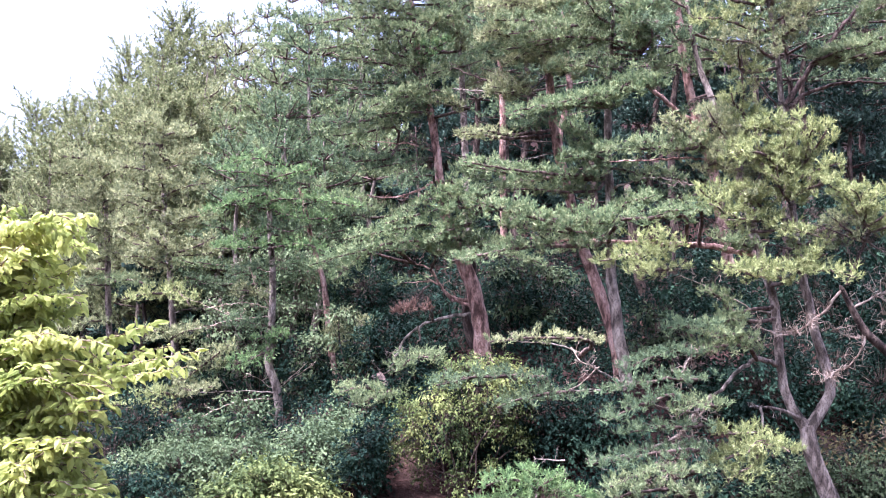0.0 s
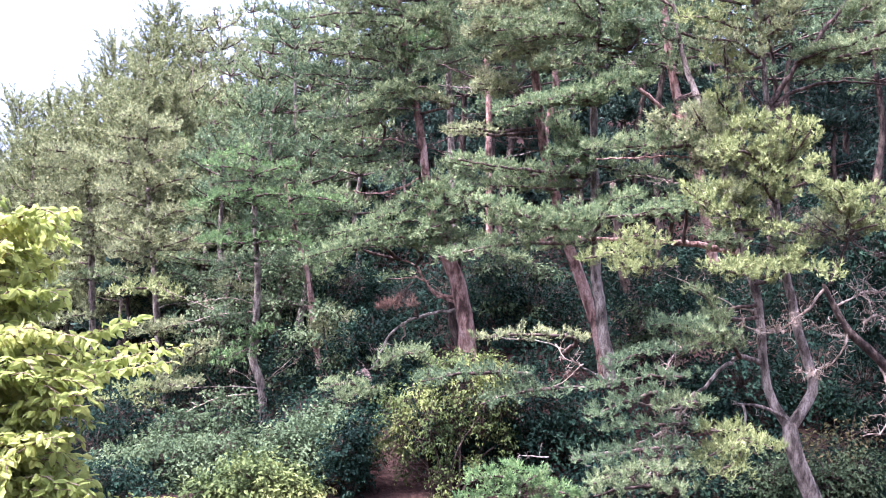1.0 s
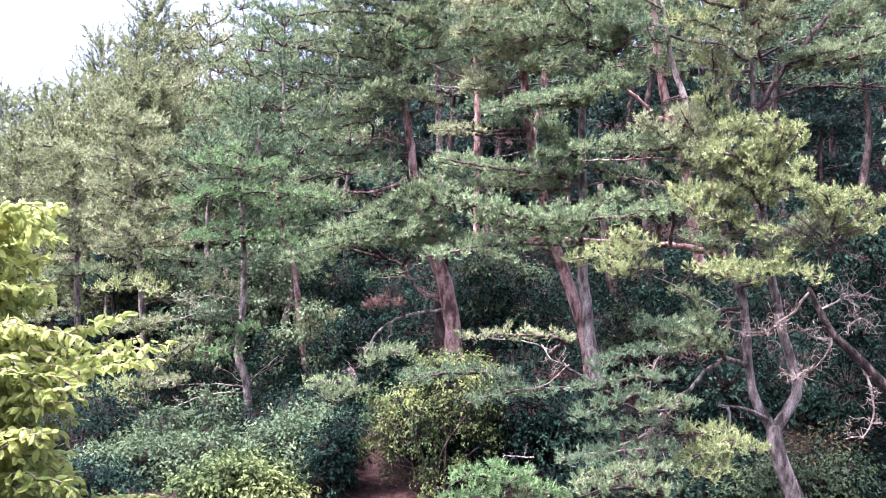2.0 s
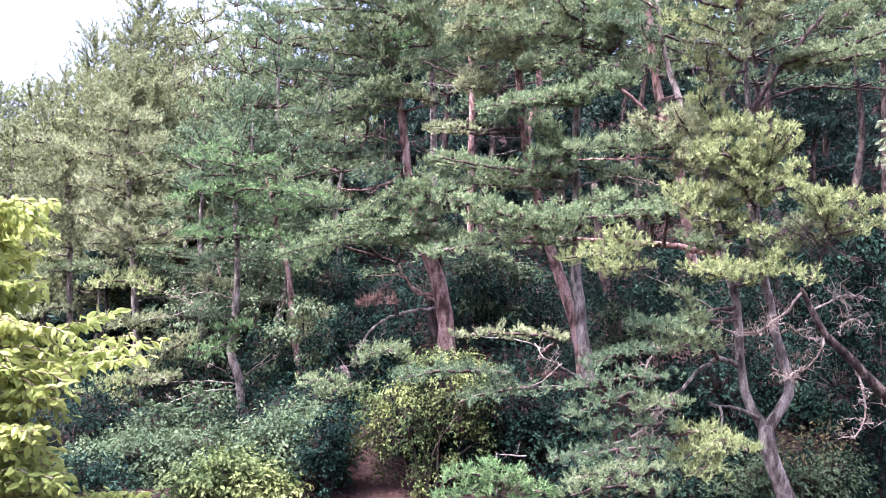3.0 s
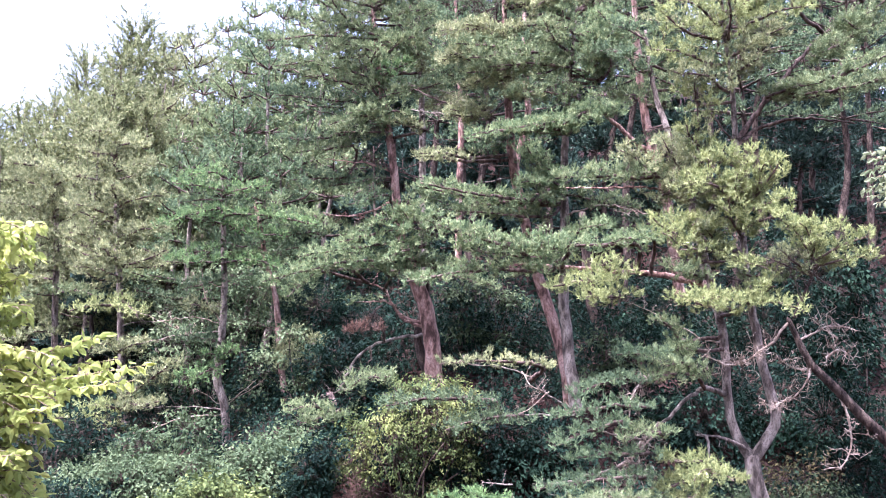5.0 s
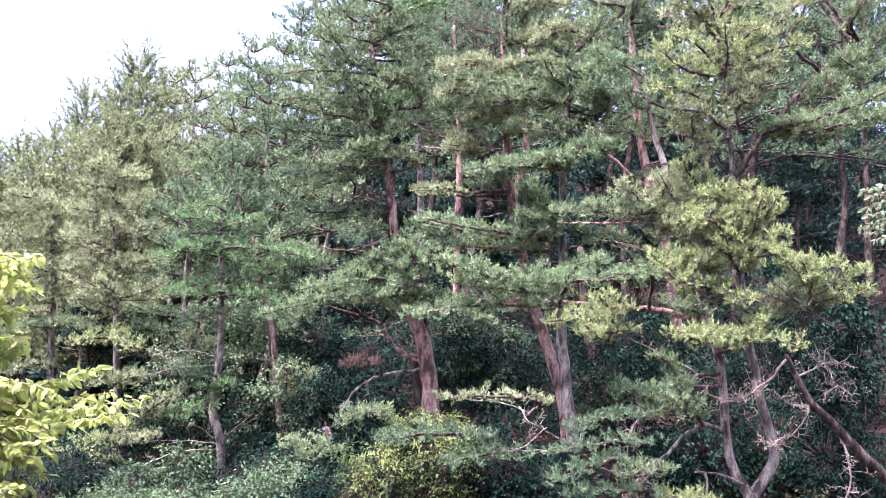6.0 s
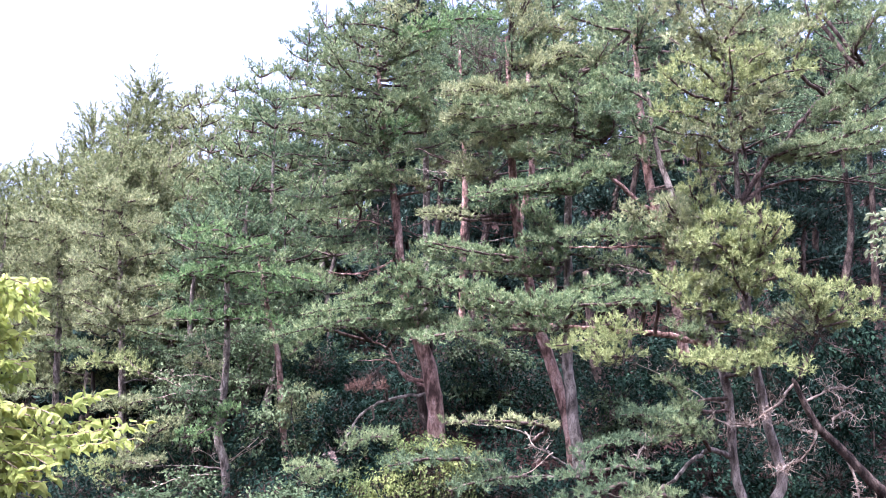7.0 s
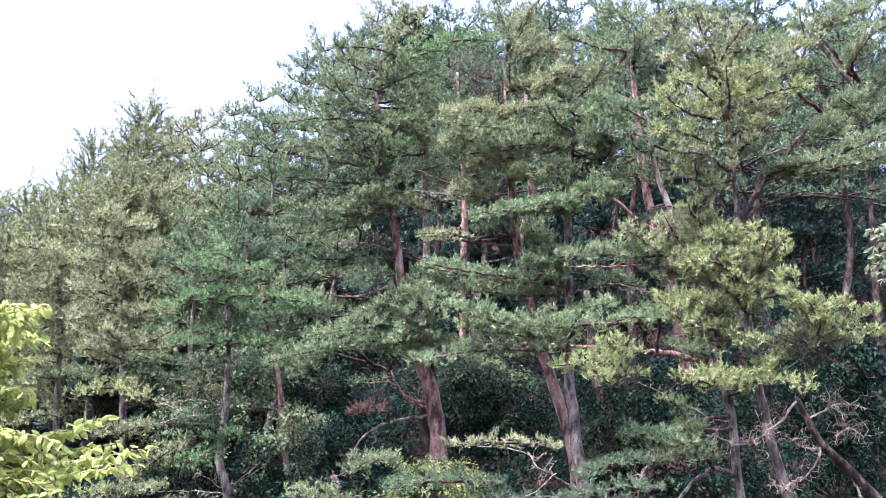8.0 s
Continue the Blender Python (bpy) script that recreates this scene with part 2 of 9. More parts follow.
# ---- the pines ----
def cones(pile, a, b, radius):
    """Straight thin twigs from a to b, three-sided and drawn to a point."""
    n = len(a)
    if not n:
        return
    d = unit(b - a)
    u = unit(np.cross(d, np.array([0.3, 0.2, 0.93])))
    w = np.cross(d, u)
    r = (np.zeros(n) + radius)[:, None]
    ring = [a + r * (math.cos(q) * u + math.sin(q) * w) for q in (0.0, 2.1, 4.2)]
    v = np.stack([*ring, b], 1).reshape(-1, 3)
    t = np.array([(0, 1, 3), (1, 2, 3), (2, 0, 3)])
    pile.add(v, (t[None] + 4 * np.arange(n)[:, None, None]).reshape(-1, 3))


def brush(limb, bare, thick, deep, rng, wood, space=0.11, tufts=4, size=0.07, crowd=1.0):
    """Short upright shoots in small bunches over a flat cushion along a limb. Returns the shoots."""
    c = limb[:, :3]
    seg = np.r_[0, np.cumsum(np.linalg.norm(np.diff(c, axis=0), axis=1))]
    total = seg[-1]
    tan = unit(np.gradient(c, axis=0))
    run = total * (1 - bare)
    n = max(5, int(crowd * (run + 0.15) * (thick + 0.1) / space**2 * 1.15))
    f = (np.arange(n) + rng.random(n)) / n
    s = (bare + (1 - bare) * f) * total
    o = np.stack([np.interp(s, seg, c[:, i]) for i in range(3)], 1)
    t = unit(np.stack([np.interp(s, seg, tan[:, i]) for i in range(3)], 1))
    # the cushion swells and narrows in lobes along its limb
    wave = 0.72 + 0.28 * np.sin(f * run * 9 / (thick + 0.25) + rng.uniform(0, 6))
    swell = (np.sqrt(np.clip(1 - ((f - 0.45) / 0.6) ** 2, 0.05, 1)) * wave)[:, None]
    across = unit(np.cross(t, UP) + 1e-3)
    lift = unit(np.cross(across, t))
    side = rng.uniform(-1, 1, (n, 1))
    up = rng.uniform(-0.38, 0.5, (n, 1)) - 0.12 * side**2
    heart = o + (across * side * deep + lift * up * thick) * swell + rng.normal(size=(n, 3)) * 0.015
    cones(wood, o - t * (0.1 + 0.25 * np.abs(side) * deep), heart, 0.006)
    k = np.repeat(np.arange(n), tufts)
    d = unit(rng.normal(size=(len(k), 3)) * np.array([1, 1, 0.6]) + UP * 0.5 + t[k] * 0.25 + across[k] * side[k] * 0.3)
    pos = heart[k] + d * space * 0.5 * rng.uniform(0.5, 1.1, (len(k), 1))
    way = unit(d + UP * 0.75 + rng.normal(size=d.shape) * 0.12)
    return pos, way, size * rng.uniform(0.75, 1.2, len(k))


def pad(tree, points, bare, thick, tone, seed, bark="twig", radius=0.0, fine=1.0):
    """A living limb that carries its cushion of needles, under a tree."""
    rng = np.random.default_rng(seed)
    base = np.array(tree.location)
    p = np.asarray(points, float)
    far = p[-1][1] / 15
    length = np.linalg.norm(np.diff(p, axis=0), axis=1).sum()
    thickness = radius or 0.014 + 0.012 * length
    limb = spline(np.hstack([p, np.linspace(thickness, thickness * 0.25, len(p))[:, None]]), 0.14)
    limb[1:-1, :3] += rng.normal(size=(len(limb) - 2, 3)) * 0.01
    wood, green = Pile(), Pile()
    wood.add(*tube(limb, 6, 0.15, rng))
    open_grown = 1.22 if tone == "yellow" else 1.0
    shoots = brush(limb, bare, max(0.12, thick * 1.1 - 0.04), 0.25 + 0.1 * length, rng, wood, 0.12 * open_grown * far**0.5, 4, 0.07 * open_grown**0.6 * far**0.5)
    needle_mesh(green, *shoots, int(18 / far**0.8 * fine), 0.0052 * far**0.8 / fine, rng)
    ob = wood.link("branch", BARK[bark], tree, smooth=True, origin=base)
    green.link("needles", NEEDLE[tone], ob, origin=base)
    return ob


def trunk(tree, points, bark="red", sides=14, seed=1, name="trunk", label=""):
    rng = np.random.default_rng(seed)
    path = spline(points, 0.13)
    path[1:-1, :2] += rng.normal(size=(len(path) - 2, 2)) * 0.004
    pile = Pile()
    pile.add(*tube(path, sides, 0.1, rng))
    return pile.link(name, BARK[bark], tree, label, True, np.array(tree.location))


def snag(tree, points, radius, twigs=8, reach=0.4, seed=1, bark="dead", start=0.3, name="dead_branch"):
    """A bare limb with forked dead twigs."""
    rng = np.random.default_rng(seed)
    p = np.asarray(points, float)
    limb = spline(np.hstack([p, np.linspace(radius, radius * 0.3, len(p))[:, None]]), 0.1)
    limb[1:-1, :3] += rng.normal(size=(len(limb) - 2, 3)) * 0.01
    pile = Pile()
    pile.add(*tube(limb, 7, 0.15, rng))
    for _ in range(twigs):
        o = limb[int(len(limb) * rng.uniform(start, 1.0)) - 1, :3]
        d = unit(rng.normal(size=3) + UP * 0.25)
        e = o + d * reach * rng.uniform(0.4, 1.1)
        pile.add(*thin(o, e, radius * 0.17 + 0.0035, 0.002, rng, 0.16, 6))
        for _ in range(3):
            f = o + (e - o) * rng.uniform(0.35, 1.0)
            pile.add(*thin(f, f + unit(d * 0.6 + rng.normal(size=3)) * reach * rng.uniform(0.15, 0.5), 0.0042, 0.002, rng, 0.16, 4, 3))
    return pile.link(name, BARK[bark], tree, "", True, np.array(tree.location))


def crown(tree, stem, low, reach, count, tone, seed):
    """Boughs all round the upper stem, from the height low to its tip."""
    rng = np.random.default_rng(seed)
    line = spline(stem, 0.2)[:, :3]
    line = line[np.argsort(line[:, 2])]
    tip = line[-1, 2]
    turn = rng.uniform(0, 6)
    for i in range(count):
        f = (i + 0.5) / count
        z = low + (tip - low) * f
        o = np.array([np.interp(z, line[:, 2], line[:, j]) for j in range(3)])
        turn += 2.4 + rng.uniform(-0.3, 0.3)
        d = np.array([math.cos(turn), math.sin(turn), 0])
        ln = reach * (0.4 + 0.6 * (1 - f) ** 0.6) * rng.uniform(0.7, 1.1)
        e = o + d * ln + UP * ln * (0.02 + 0.6 * f)
        m = o + d * ln * 0.5 + UP * ln * (-0.04 + 0.22 * f) + rng.normal(size=3) * 0.05
        pad(tree, [o, m, e], 0.3, 0.36, tone, seed * 100 + i, fine=0.8)


def stem_line(x, y, top, radius, rng, sway=0.015):
    """A tree's foot on the slope and its tapered stem up to the height top."""
    base = np.array([x, y, ground_height(x, y) - 0.1])
    tip = np.array([x + rng.normal() * 0.2, y + rng.normal() * 0.2, top])
    s = np.linspace(0, 1, 6)
    pts = base + (tip - base) * s[:, None]
    pts[1:-1, :2] += rng.normal(size=(4, 2)) * sway * (top - base[2])
    return base, tip, spline(np.hstack([pts, (radius * (1 - s) ** 0.8 + 0.012)[:, None]]), 0.2)


def at_height(stem, z):
    return np.array([np.interp(z, stem[:, 2], stem[:, i]) for i in range(3)])


def layer_pine(x, y, top, tone, seed, foot=0.3, reach=2.3, gap=1.1, boughs=5, space=0.2, tufts=4, needles=8, width=0.017, size=0.125,
               label="hillside pine with a dense layered green crown", group="hillside pines", bark="grey", crowd=1.0):
    """A pine with flat cushions of needles in whorls from the crown's foot to a rounded top."""
    rng = np.random.default_rng(seed)
    base, tip, stem = stem_line(x, y, top, 0.12, rng)
    tree = thing("pine_tree", base, label, "tree", group)
    pile = Pile()
    pile.add(*tube(stem, 7, 0.1, rng))
    pile.link("trunk", BARK[bark], tree, smooth=True, origin=base)
    height = top - base[2]
    z, turn = foot * height, rng.uniform(0, 6)
    while z < height * 0.985:
        f = (z - foot * height) / (height * (1 - foot))
        o = at_height(stem, base[2] + z)
        wood, green = Pile(), Pile()
        for _ in range(boughs):
            turn += 2 * math.pi / boughs + rng.uniform(-0.4, 0.4)
            ln = reach * (0.2 + 0.8 * (1 - f) ** 0.65) * (0.75 + 0.25 * min(1, f * 5)) * rng.uniform(0.6, 1.1)
            d = np.array([math.cos(turn), math.sin(turn), 0])
            rise = (0.02 + 0.75 * f**1.5) * ln
            p = np.stack([o, o + d * ln * 0.55 + UP * rise * 0.35 + rng.normal(size=3) * 0.05, o + d * ln + UP * rise])
            limb = spline(np.hstack([p, np.array([[0.035], [0.022], [0.006]]) * (0.5 + ln * 0.35)]), 0.5)
            wood.add(*tube(limb, 4))
            needle_mesh(green, *brush(limb, 0.3, 0.26, 0.22 * ln + 0.1, rng, wood, space, tufts, size, crowd), needles, width, rng)
        ob = wood.link("branch", BARK["twig"], tree, smooth=True, origin=base)
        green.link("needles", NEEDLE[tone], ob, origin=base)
        z += gap * rng.uniform(0.75, 1.25) * (1 - 0.35 * f)
    return tree


def spire_pine(x, y, top, tone, seed, foot=0.22, reach=1.75, gap=0.58):
    """A young pine drawn to a point: boughs that turn upwards and end in slender brushes."""
    rng = np.random.default_rng(seed)
    base, tip, stem = stem_line(x, y, top, 0.1, rng, 0.008)
    tree = thing("pine_tree", base, "tall hillside pine with a spiky olive-green crown", "tree", "hillside pines")
    pile = Pile()
    pile.add(*tube(stem, 7, 0.1, rng))
    pile.link("trunk", BARK["grey"], tree, smooth=True, origin=base)
    height = top - base[2]
    z, turn = foot * height, rng.uniform(0, 6)
    while z < height - 0.25:
        f = (z - foot * height) / (height * (1 - foot))
        o = at_height(stem, base[2] + z)
        wood, green = Pile(), Pile()
        for _ in range(5):
            turn += 2 * math.pi / 5 + rng.uniform(-0.5, 0.5)
            ln = (0.16 + reach * (1 - f) ** 1.05) * rng.uniform(0.65, 1.1)
            d = np.array([math.cos(turn), math.sin(turn), 0])
            p = np.stack([o, o + d * ln * 0.6 + UP * ln * (0.1 + 0.2 * f), o + d * ln + UP * (ln * (0.42 + 0.5 * f) + 0.12)])
            limb = spline(np.hstack([p, np.array([[0.026], [0.016], [0.006]]) * (0.5 + ln * 0.35)]), 0.35)
            wood.add(*tube(limb, 4))
            # slender upright shoots from the outer part of the bough, each set with needles all along
            m = max(3, int(ln * 3.6))
            at = np.r_[1.0, rng.uniform(0.25, 1.0, m - 1)]
            root = np.stack([np.interp(at * (len(limb) - 1), np.arange(len(limb)), limb[:, i]) for i in range(3)], 1)
            go = unit(d * rng.uniform(0.2, 0.9, (m, 1)) + UP * rng.uniform(0.35, 1.0, (m, 1)) + rng.normal(size=(m, 3)) * 0.3)
            tall = rng.uniform(0.35, 0.85, (m, 1)) * (0.75 + 0.5 * at[:, None])
            cones(wood, root, root + go * tall, 0.008)
            k = np.repeat(np.arange(m), 7)
            q = np.tile(np.linspace(0.1, 1.05, 7), m)[:, None]
            needle_mesh(green, root[k] + go[k] * tall[k] * q + rng.normal(size=(len(k), 3)) * 0.02, unit(go[k] + rng.normal(size=(len(k), 3)) * 0.25),
                        0.165 * rng.uniform(0.8, 1.2, len(k)) * (1.15 - 0.4 * q[:, 0]), 10, 0.0165, rng)
            low = rng.random((int(ln * 10), 1)) * 0.8 + 0.15
            inner = np.stack([np.interp(low[:, 0] * (len(limb) - 1), np.arange(len(limb)), limb[:, i]) for i in range(3)], 1)
            needle_mesh(green, inner + rng.normal(size=inner.shape) * 0.12, unit(rng.normal(size=inner.shape) + UP), 0.16 * rng.uniform(0.8, 1.2, len(inner)), 8, 0.019, rng)
        ob = wood.link("branch", BARK["twig"], tree, smooth=True, origin=base)
        green.link("needles", NEEDLE[tone], ob, origin=base)
        z += gap * rng.uniform(0.8, 1.2) * (1 - 0.3 * f)
    green = Pile()
    pos = tip + np.linspace(-0.7, 0.1, 9)[:, None] * UP
    needle_mesh(green, pos, unit(UP + rng.normal(size=(9, 3)) * 0.15), np.full(9, 0.11), 9, 0.015, rng)
    green.link("leader", NEEDLE[tone], tree, "", False, base)
    return tree


# ---- broadleaf growth ----
def leafy(name, base, lobes, leaf, count, label, category="shrub", tone="dark", seed=1, wide=0.55, droop=0.5, stem=0.02, group="undergrowth", clump=9):
    """A shrub or small tree: stems to each lobe, twigs to its shell, leaves in sprays."""
    rng = np.random.default_rng(seed)
    base = np.array([base[0], base[1], ground_height(base[0], base[1]) - 0.05])
    bush = thing(name, base, label, category, group)
    lobes = [np.asarray(lb, float) for lb in lobes]
    area = np.array([lb[3] * lb[5] for lb in lobes])
    for lb, share in zip(lobes, area / area.sum()):
        c, r = lb[:3], lb[3:]
        wood = Pile()
        foot = base + np.array([*(rng.normal(size=2) * 0.12), 0])
        mid = foot + (c - foot) * 0.6 + rng.normal(size=3) * 0.15
        wood.add(*tube(spline(np.hstack([np.stack([foot, mid, c]), np.array([[stem], [stem * 0.7], [stem * 0.3]])]), 0.2), 6))
        m = max(6, int(count * share / clump))
        d = unit(rng.normal(size=(m, 3)) + UP * 0.25)
        shell = c + d * r * (rng.uniform(0.45, 1.0, (m, 1)) ** 0.5) * (0.85 + 0.3 * rng.random((m, 1)))
        green = Pile()
        cones(wood, c + (shell - c) * 0.3, shell, 0.006)
        k = np.repeat(np.arange(m), clump)
        run = unit(d * np.array([1, 1, 0.4]) + rng.normal(size=(m, 3)) * 0.3)[k]
        n = len(k)
        p = shell[k] + run * rng.uniform(-0.5, 0.5, (n, 1)) * leaf * 4.5 + rng.normal(size=(n, 3)) * leaf * 0.5
        w = unit(run + rng.normal(size=(n, 3)) * 0.7 - UP * droop)
        leaf_mesh(green, p, w, unit(UP + d[k] * 0.5 + rng.normal(size=(n, 3)) * 0.35), leaf, wide, rng)
        ob = wood.link("stem", BARK["dark"], bush, smooth=True, origin=base)
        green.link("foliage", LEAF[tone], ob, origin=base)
    return bush


def leafy_limb(tree, points, radius, leaf, spread, gap, seed, tone="lime", fine=True, start=0.15):
    """A long twig set with drooping leaves on short side shoots."""
    rng = np.random.default_rng(seed)
    base = np.array(tree.location)
    p = np.asarray(points, float)
    limb = spline(np.hstack([p, np.linspace(radius, 0.003, len(p))[:, None]]), 0.06)
    wood, green = Pile(), Pile()
    wood.add(*tube(limb, 6))
    c = limb[:, :3]
    seg = np.r_[0, np.cumsum(np.linalg.norm(np.diff(c, axis=0), axis=1))]
    tan = unit(np.gradient(c, axis=0))
    for k, s in enumerate(np.arange(start * seg[-1], seg[-1] * 1.001, gap)):
        o = np.array([np.interp(s, seg, c[:, i]) for i in range(3)])
        t = np.array([np.interp(s, seg, tan[:, i]) for i in range(3)])
        f = s / seg[-1]
        across = unit(np.cross(t, UP)) * (1 if k % 2 else -1)
        reach = spread * (1.05 - f) * rng.uniform(0.4, 1.0) + 0.02
        d = unit(across * 0.7 + t * 0.7 + UP * rng.uniform(-0.1, 0.35))
        e = o + d * reach
        wood.add(*thin(o, e, 0.004, 0.0015, rng, 0.06, 3, 3))
        m = max(2, int(reach / (gap * 0.8)) + 1)
        q = np.linspace(0.1, 1, m)[:, None]
        at = o + (e - o) * q + rng.normal(size=(m, 3)) * 0.008
        sgn = np.where(np.arange(m) % 2, 1, -1)[:, None]
        w = unit(d * 0.6 + np.cross(d, UP) * sgn * 0.8 - UP * rng.uniform(0.1, 1.3, (m, 1)) + rng.normal(size=(m, 3)) * 0.4)
        leaf_mesh(green, at, w, unit(UP * 0.6 + rng.normal(size=(m, 3)) * 0.9), leaf, 0.5, rng, fine)
    ob = wood.link("branch", BARK["lime"], tree, smooth=True, origin=base)
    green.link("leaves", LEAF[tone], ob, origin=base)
    return ob


# ---- the ground ----
def smooth(t):
    t = min(1.0, max(0.0, t))
    return t * t * (3 - 2 * t)


def ground_height(x, y):
    r = smooth((x + 5) / 6)
    z = -1.2 * smooth((y - 5) / 8) + r * 1.6 * smooth((y - 17.0) / 3.2)
    z += (0.12 + 0.2 * r) * max(0.0, min(y, 75) - 19.5) + (0.2 - 0.1 * r) * max(0.0, min(y, 75) - 32)
    z += 0.2 * max(0.0, min(-y, 110) - 12)  # added unseen rise behind the camera, to block low sky light from the front
    z += 0.25 * noise.noise((x * 0.23, y * 0.23, 0.3)) + 0.07 * noise.noise((x * 0.9, y * 0.9, 4.0))
    return z


def ground_sheet():
    xs = np.r_[-2500, -900, -300, -120, -60, np.arange(-30, 30.1, 0.5), 60, 120, 300, 900, 2500]
    ys = np.r_[-2500, -900, -300, -140, -110, -70, -40, -25, -12, -6, np.arange(0, 60.1, 0.5), 66, 75, 90, 150, 400, 1000, 2500]
    v = np.array([(x, y, ground_height(x, y)) for y in ys for x in xs])
    n, m = len(xs), len(ys)
    i, j = np.meshgrid(np.arange(m - 1), np.arange(n - 1), indexing="ij")
    p = (i * n + j).ravel()
    t = np.vstack([np.stack([p, p + 1, p + n], 1), np.stack([p + 1, p + n + 1, p + n], 1)])
    ob = link_mesh("ground", v, t, SOIL, smooth=True)
    return tagged(ob, "reddish brown soil bank rising into a wooded hillside", "ground", kind="structure")


ground_sheet()


def undergrowth(count, near, far, half, leaf, leaves, tone, seed, label, name="undergrowth", tall=1.0, clear=(25.5, 22.5)):
    """Low leafy growth that covers the slope."""
    rng = np.random.default_rng(seed)
    y = near + (far - near) * rng.random(count) ** 1.5
    x = rng.uniform(-1, 1, count) * half * (0.35 + 0.65 * y / far)
    keep = (y > np.where(x < 0, *clear)) & ~((np.abs(x + 0.6) < 0.35) & (y < 19.0))
    x, y = x[keep], y[keep]
    foot = np.array([(a, b, ground_height(a, b)) for a, b in zip(x, y)])
    n = len(foot)
    r = tall * rng.uniform(0.4, 1.1, (n, 1)) * (0.8 + y[:, None] / 80)
    k = np.repeat(np.arange(n), leaves)
    d = unit(rng.normal(size=(len(k), 3)) * np.array([1, 1, 0.8]) + UP * 0.45)
    p = foot[k] + d * r[k] * np.array([1, 1, 1.1]) * rng.uniform(0.5, 1.0, (len(k), 1)) + UP * r[k] * 0.35
    pile = Pile()
    w = unit(d * np.array([1, 1, 0.2]) + rng.normal(size=d.shape) * 0.6 - UP * 0.5)
    leaf_mesh(pile, p, w, unit(UP + d * 0.4 + rng.normal(size=d.shape) * 0.35), leaf, 0.6, rng)
    wood = Pile()
    cones(wood, foot[k[::9]], p[::9], 0.008)
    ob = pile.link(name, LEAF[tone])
    wood.link("stem", BARK["dark"], ob)
    return tagged(ob, label, "undergrowth", kind="stuff")


# undergrowth in the leaf tone that has the forest shade in it
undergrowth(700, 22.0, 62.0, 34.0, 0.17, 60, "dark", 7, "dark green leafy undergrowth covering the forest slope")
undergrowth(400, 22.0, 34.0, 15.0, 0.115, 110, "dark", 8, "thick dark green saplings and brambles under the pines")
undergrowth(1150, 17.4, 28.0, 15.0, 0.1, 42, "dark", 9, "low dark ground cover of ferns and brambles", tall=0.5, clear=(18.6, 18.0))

# right: the forked pine, its limbs reaching over the bank
pine = thing("pine_tree", (5.85, 15.5, -1), "forked red pine with grey-brown bark and yellow-green needles", "tree")
trunk(pine, [(5.85, 15.5, -1, 0.136), (5.58, 15.5, -0.33, 0.122), (5.46, 15.5, 0.13, 0.118), (5.45, 15.5, 0.3, 0.111)], "grey", 16, 101)
trunk(pine, [(5.47, 15.5, 0.21, 0.09), (5.21, 15.5, 0.59, 0.072), (5.08, 15.5, 1.09, 0.068), (5.04, 15.5, 1.77, 0.068), (4.97, 15.5, 2.28, 0.065), (4.78, 15.6, 3.06, 0.072), (4.61, 15.7, 4.03, 0.084), (4.29, 15.8, 5.12, 0.058), (4.03, 15.9, 5.96, 0.04), (3.87, 15.9, 6.97, 0.026)], "grey", 14, 102, "stem")
crown(pine, [(5.47, 15.5, 0.21, 0.09), (5.21, 15.5, 0.59, 0.072), (5.08, 15.5, 1.09, 0.068), (5.04, 15.5, 1.77, 0.068), (4.97, 15.5, 2.28, 0.065), (4.78, 15.6, 3.06, 0.072), (4.61, 15.7, 4.03, 0.084), (4.29, 15.8, 5.12, 0.058), (4.03, 15.9, 5.96, 0.04), (3.87, 15.9, 6.97, 0.026)], 6.29, 1.2, 7, "deep", 103)
trunk(pine, [(5.43, 15.5, 0.21, 0.093), (5.72, 15.5, 0.63, 0.082), (5.81, 15.5, 0.92, 0.079), (5.7, 15.5, 1.35, 0.072), (5.58, 15.5, 1.77, 0.072), (5.5, 15.5, 2.28, 0.065), (5.41, 15.5, 2.71, 0.057), (5.3, 15.5, 3.83, 0.05), (5.21, 15.5, 5.05, 0.047), (5.15, 15.5, 5.98, 0.039), (5.04, 15.5, 6.83, 0.032), (4.94, 15.5, 7.82, 0.022)], "grey", 14, 104, "stem")
crown(pine, [(5.43, 15.5, 0.21, 0.093), (5.72, 15.5, 0.63, 0.082), (5.81, 15.5, 0.92, 0.079), (5.7, 15.5, 1.35, 0.072), (5.58, 15.5, 1.77, 0.072), (5.5, 15.5, 2.28, 0.065), (5.41, 15.5, 2.71, 0.057), (5.3, 15.5, 3.83, 0.05), (5.21, 15.5, 5.05, 0.047), (5.15, 15.5, 5.98, 0.039), (5.04, 15.5, 6.83, 0.032), (4.94, 15.5, 7.82, 0.022)], 6.83, 1.4, 9, "olive", 105)
snag(pine, [(5.41, 15.5, 0.38), (4.93, 15.3, 0.58), (4.51, 15.2, 0.61)], 0.036, 3, 0.2, 115, bark='grey')
snag(pine, [(4.65, 15.2, 0.59), (4.67, 15.1, 0.41), (4.55, 15, 0.18)], 0.025, 2, 0.15, 116, bark='grey')
snag(pine, [(3.79, 14.6, 0.81), (3.48, 14.5, 0.5), (3.3, 14.4, 0.23)], 0.033, 10, 0.35, 164)
snag(pine, [(3.56, 14.6, 1.2), (3.42, 14.5, 1.28), (3.31, 14.4, 0.89)], 0.029, 8, 0.3, 165)
snag(pine, [(2.92, 14.3, -0.1), (3.13, 14.2, -0.24), (3.18, 14.1, -0.53)], 0.025, 9, 0.35, 166)
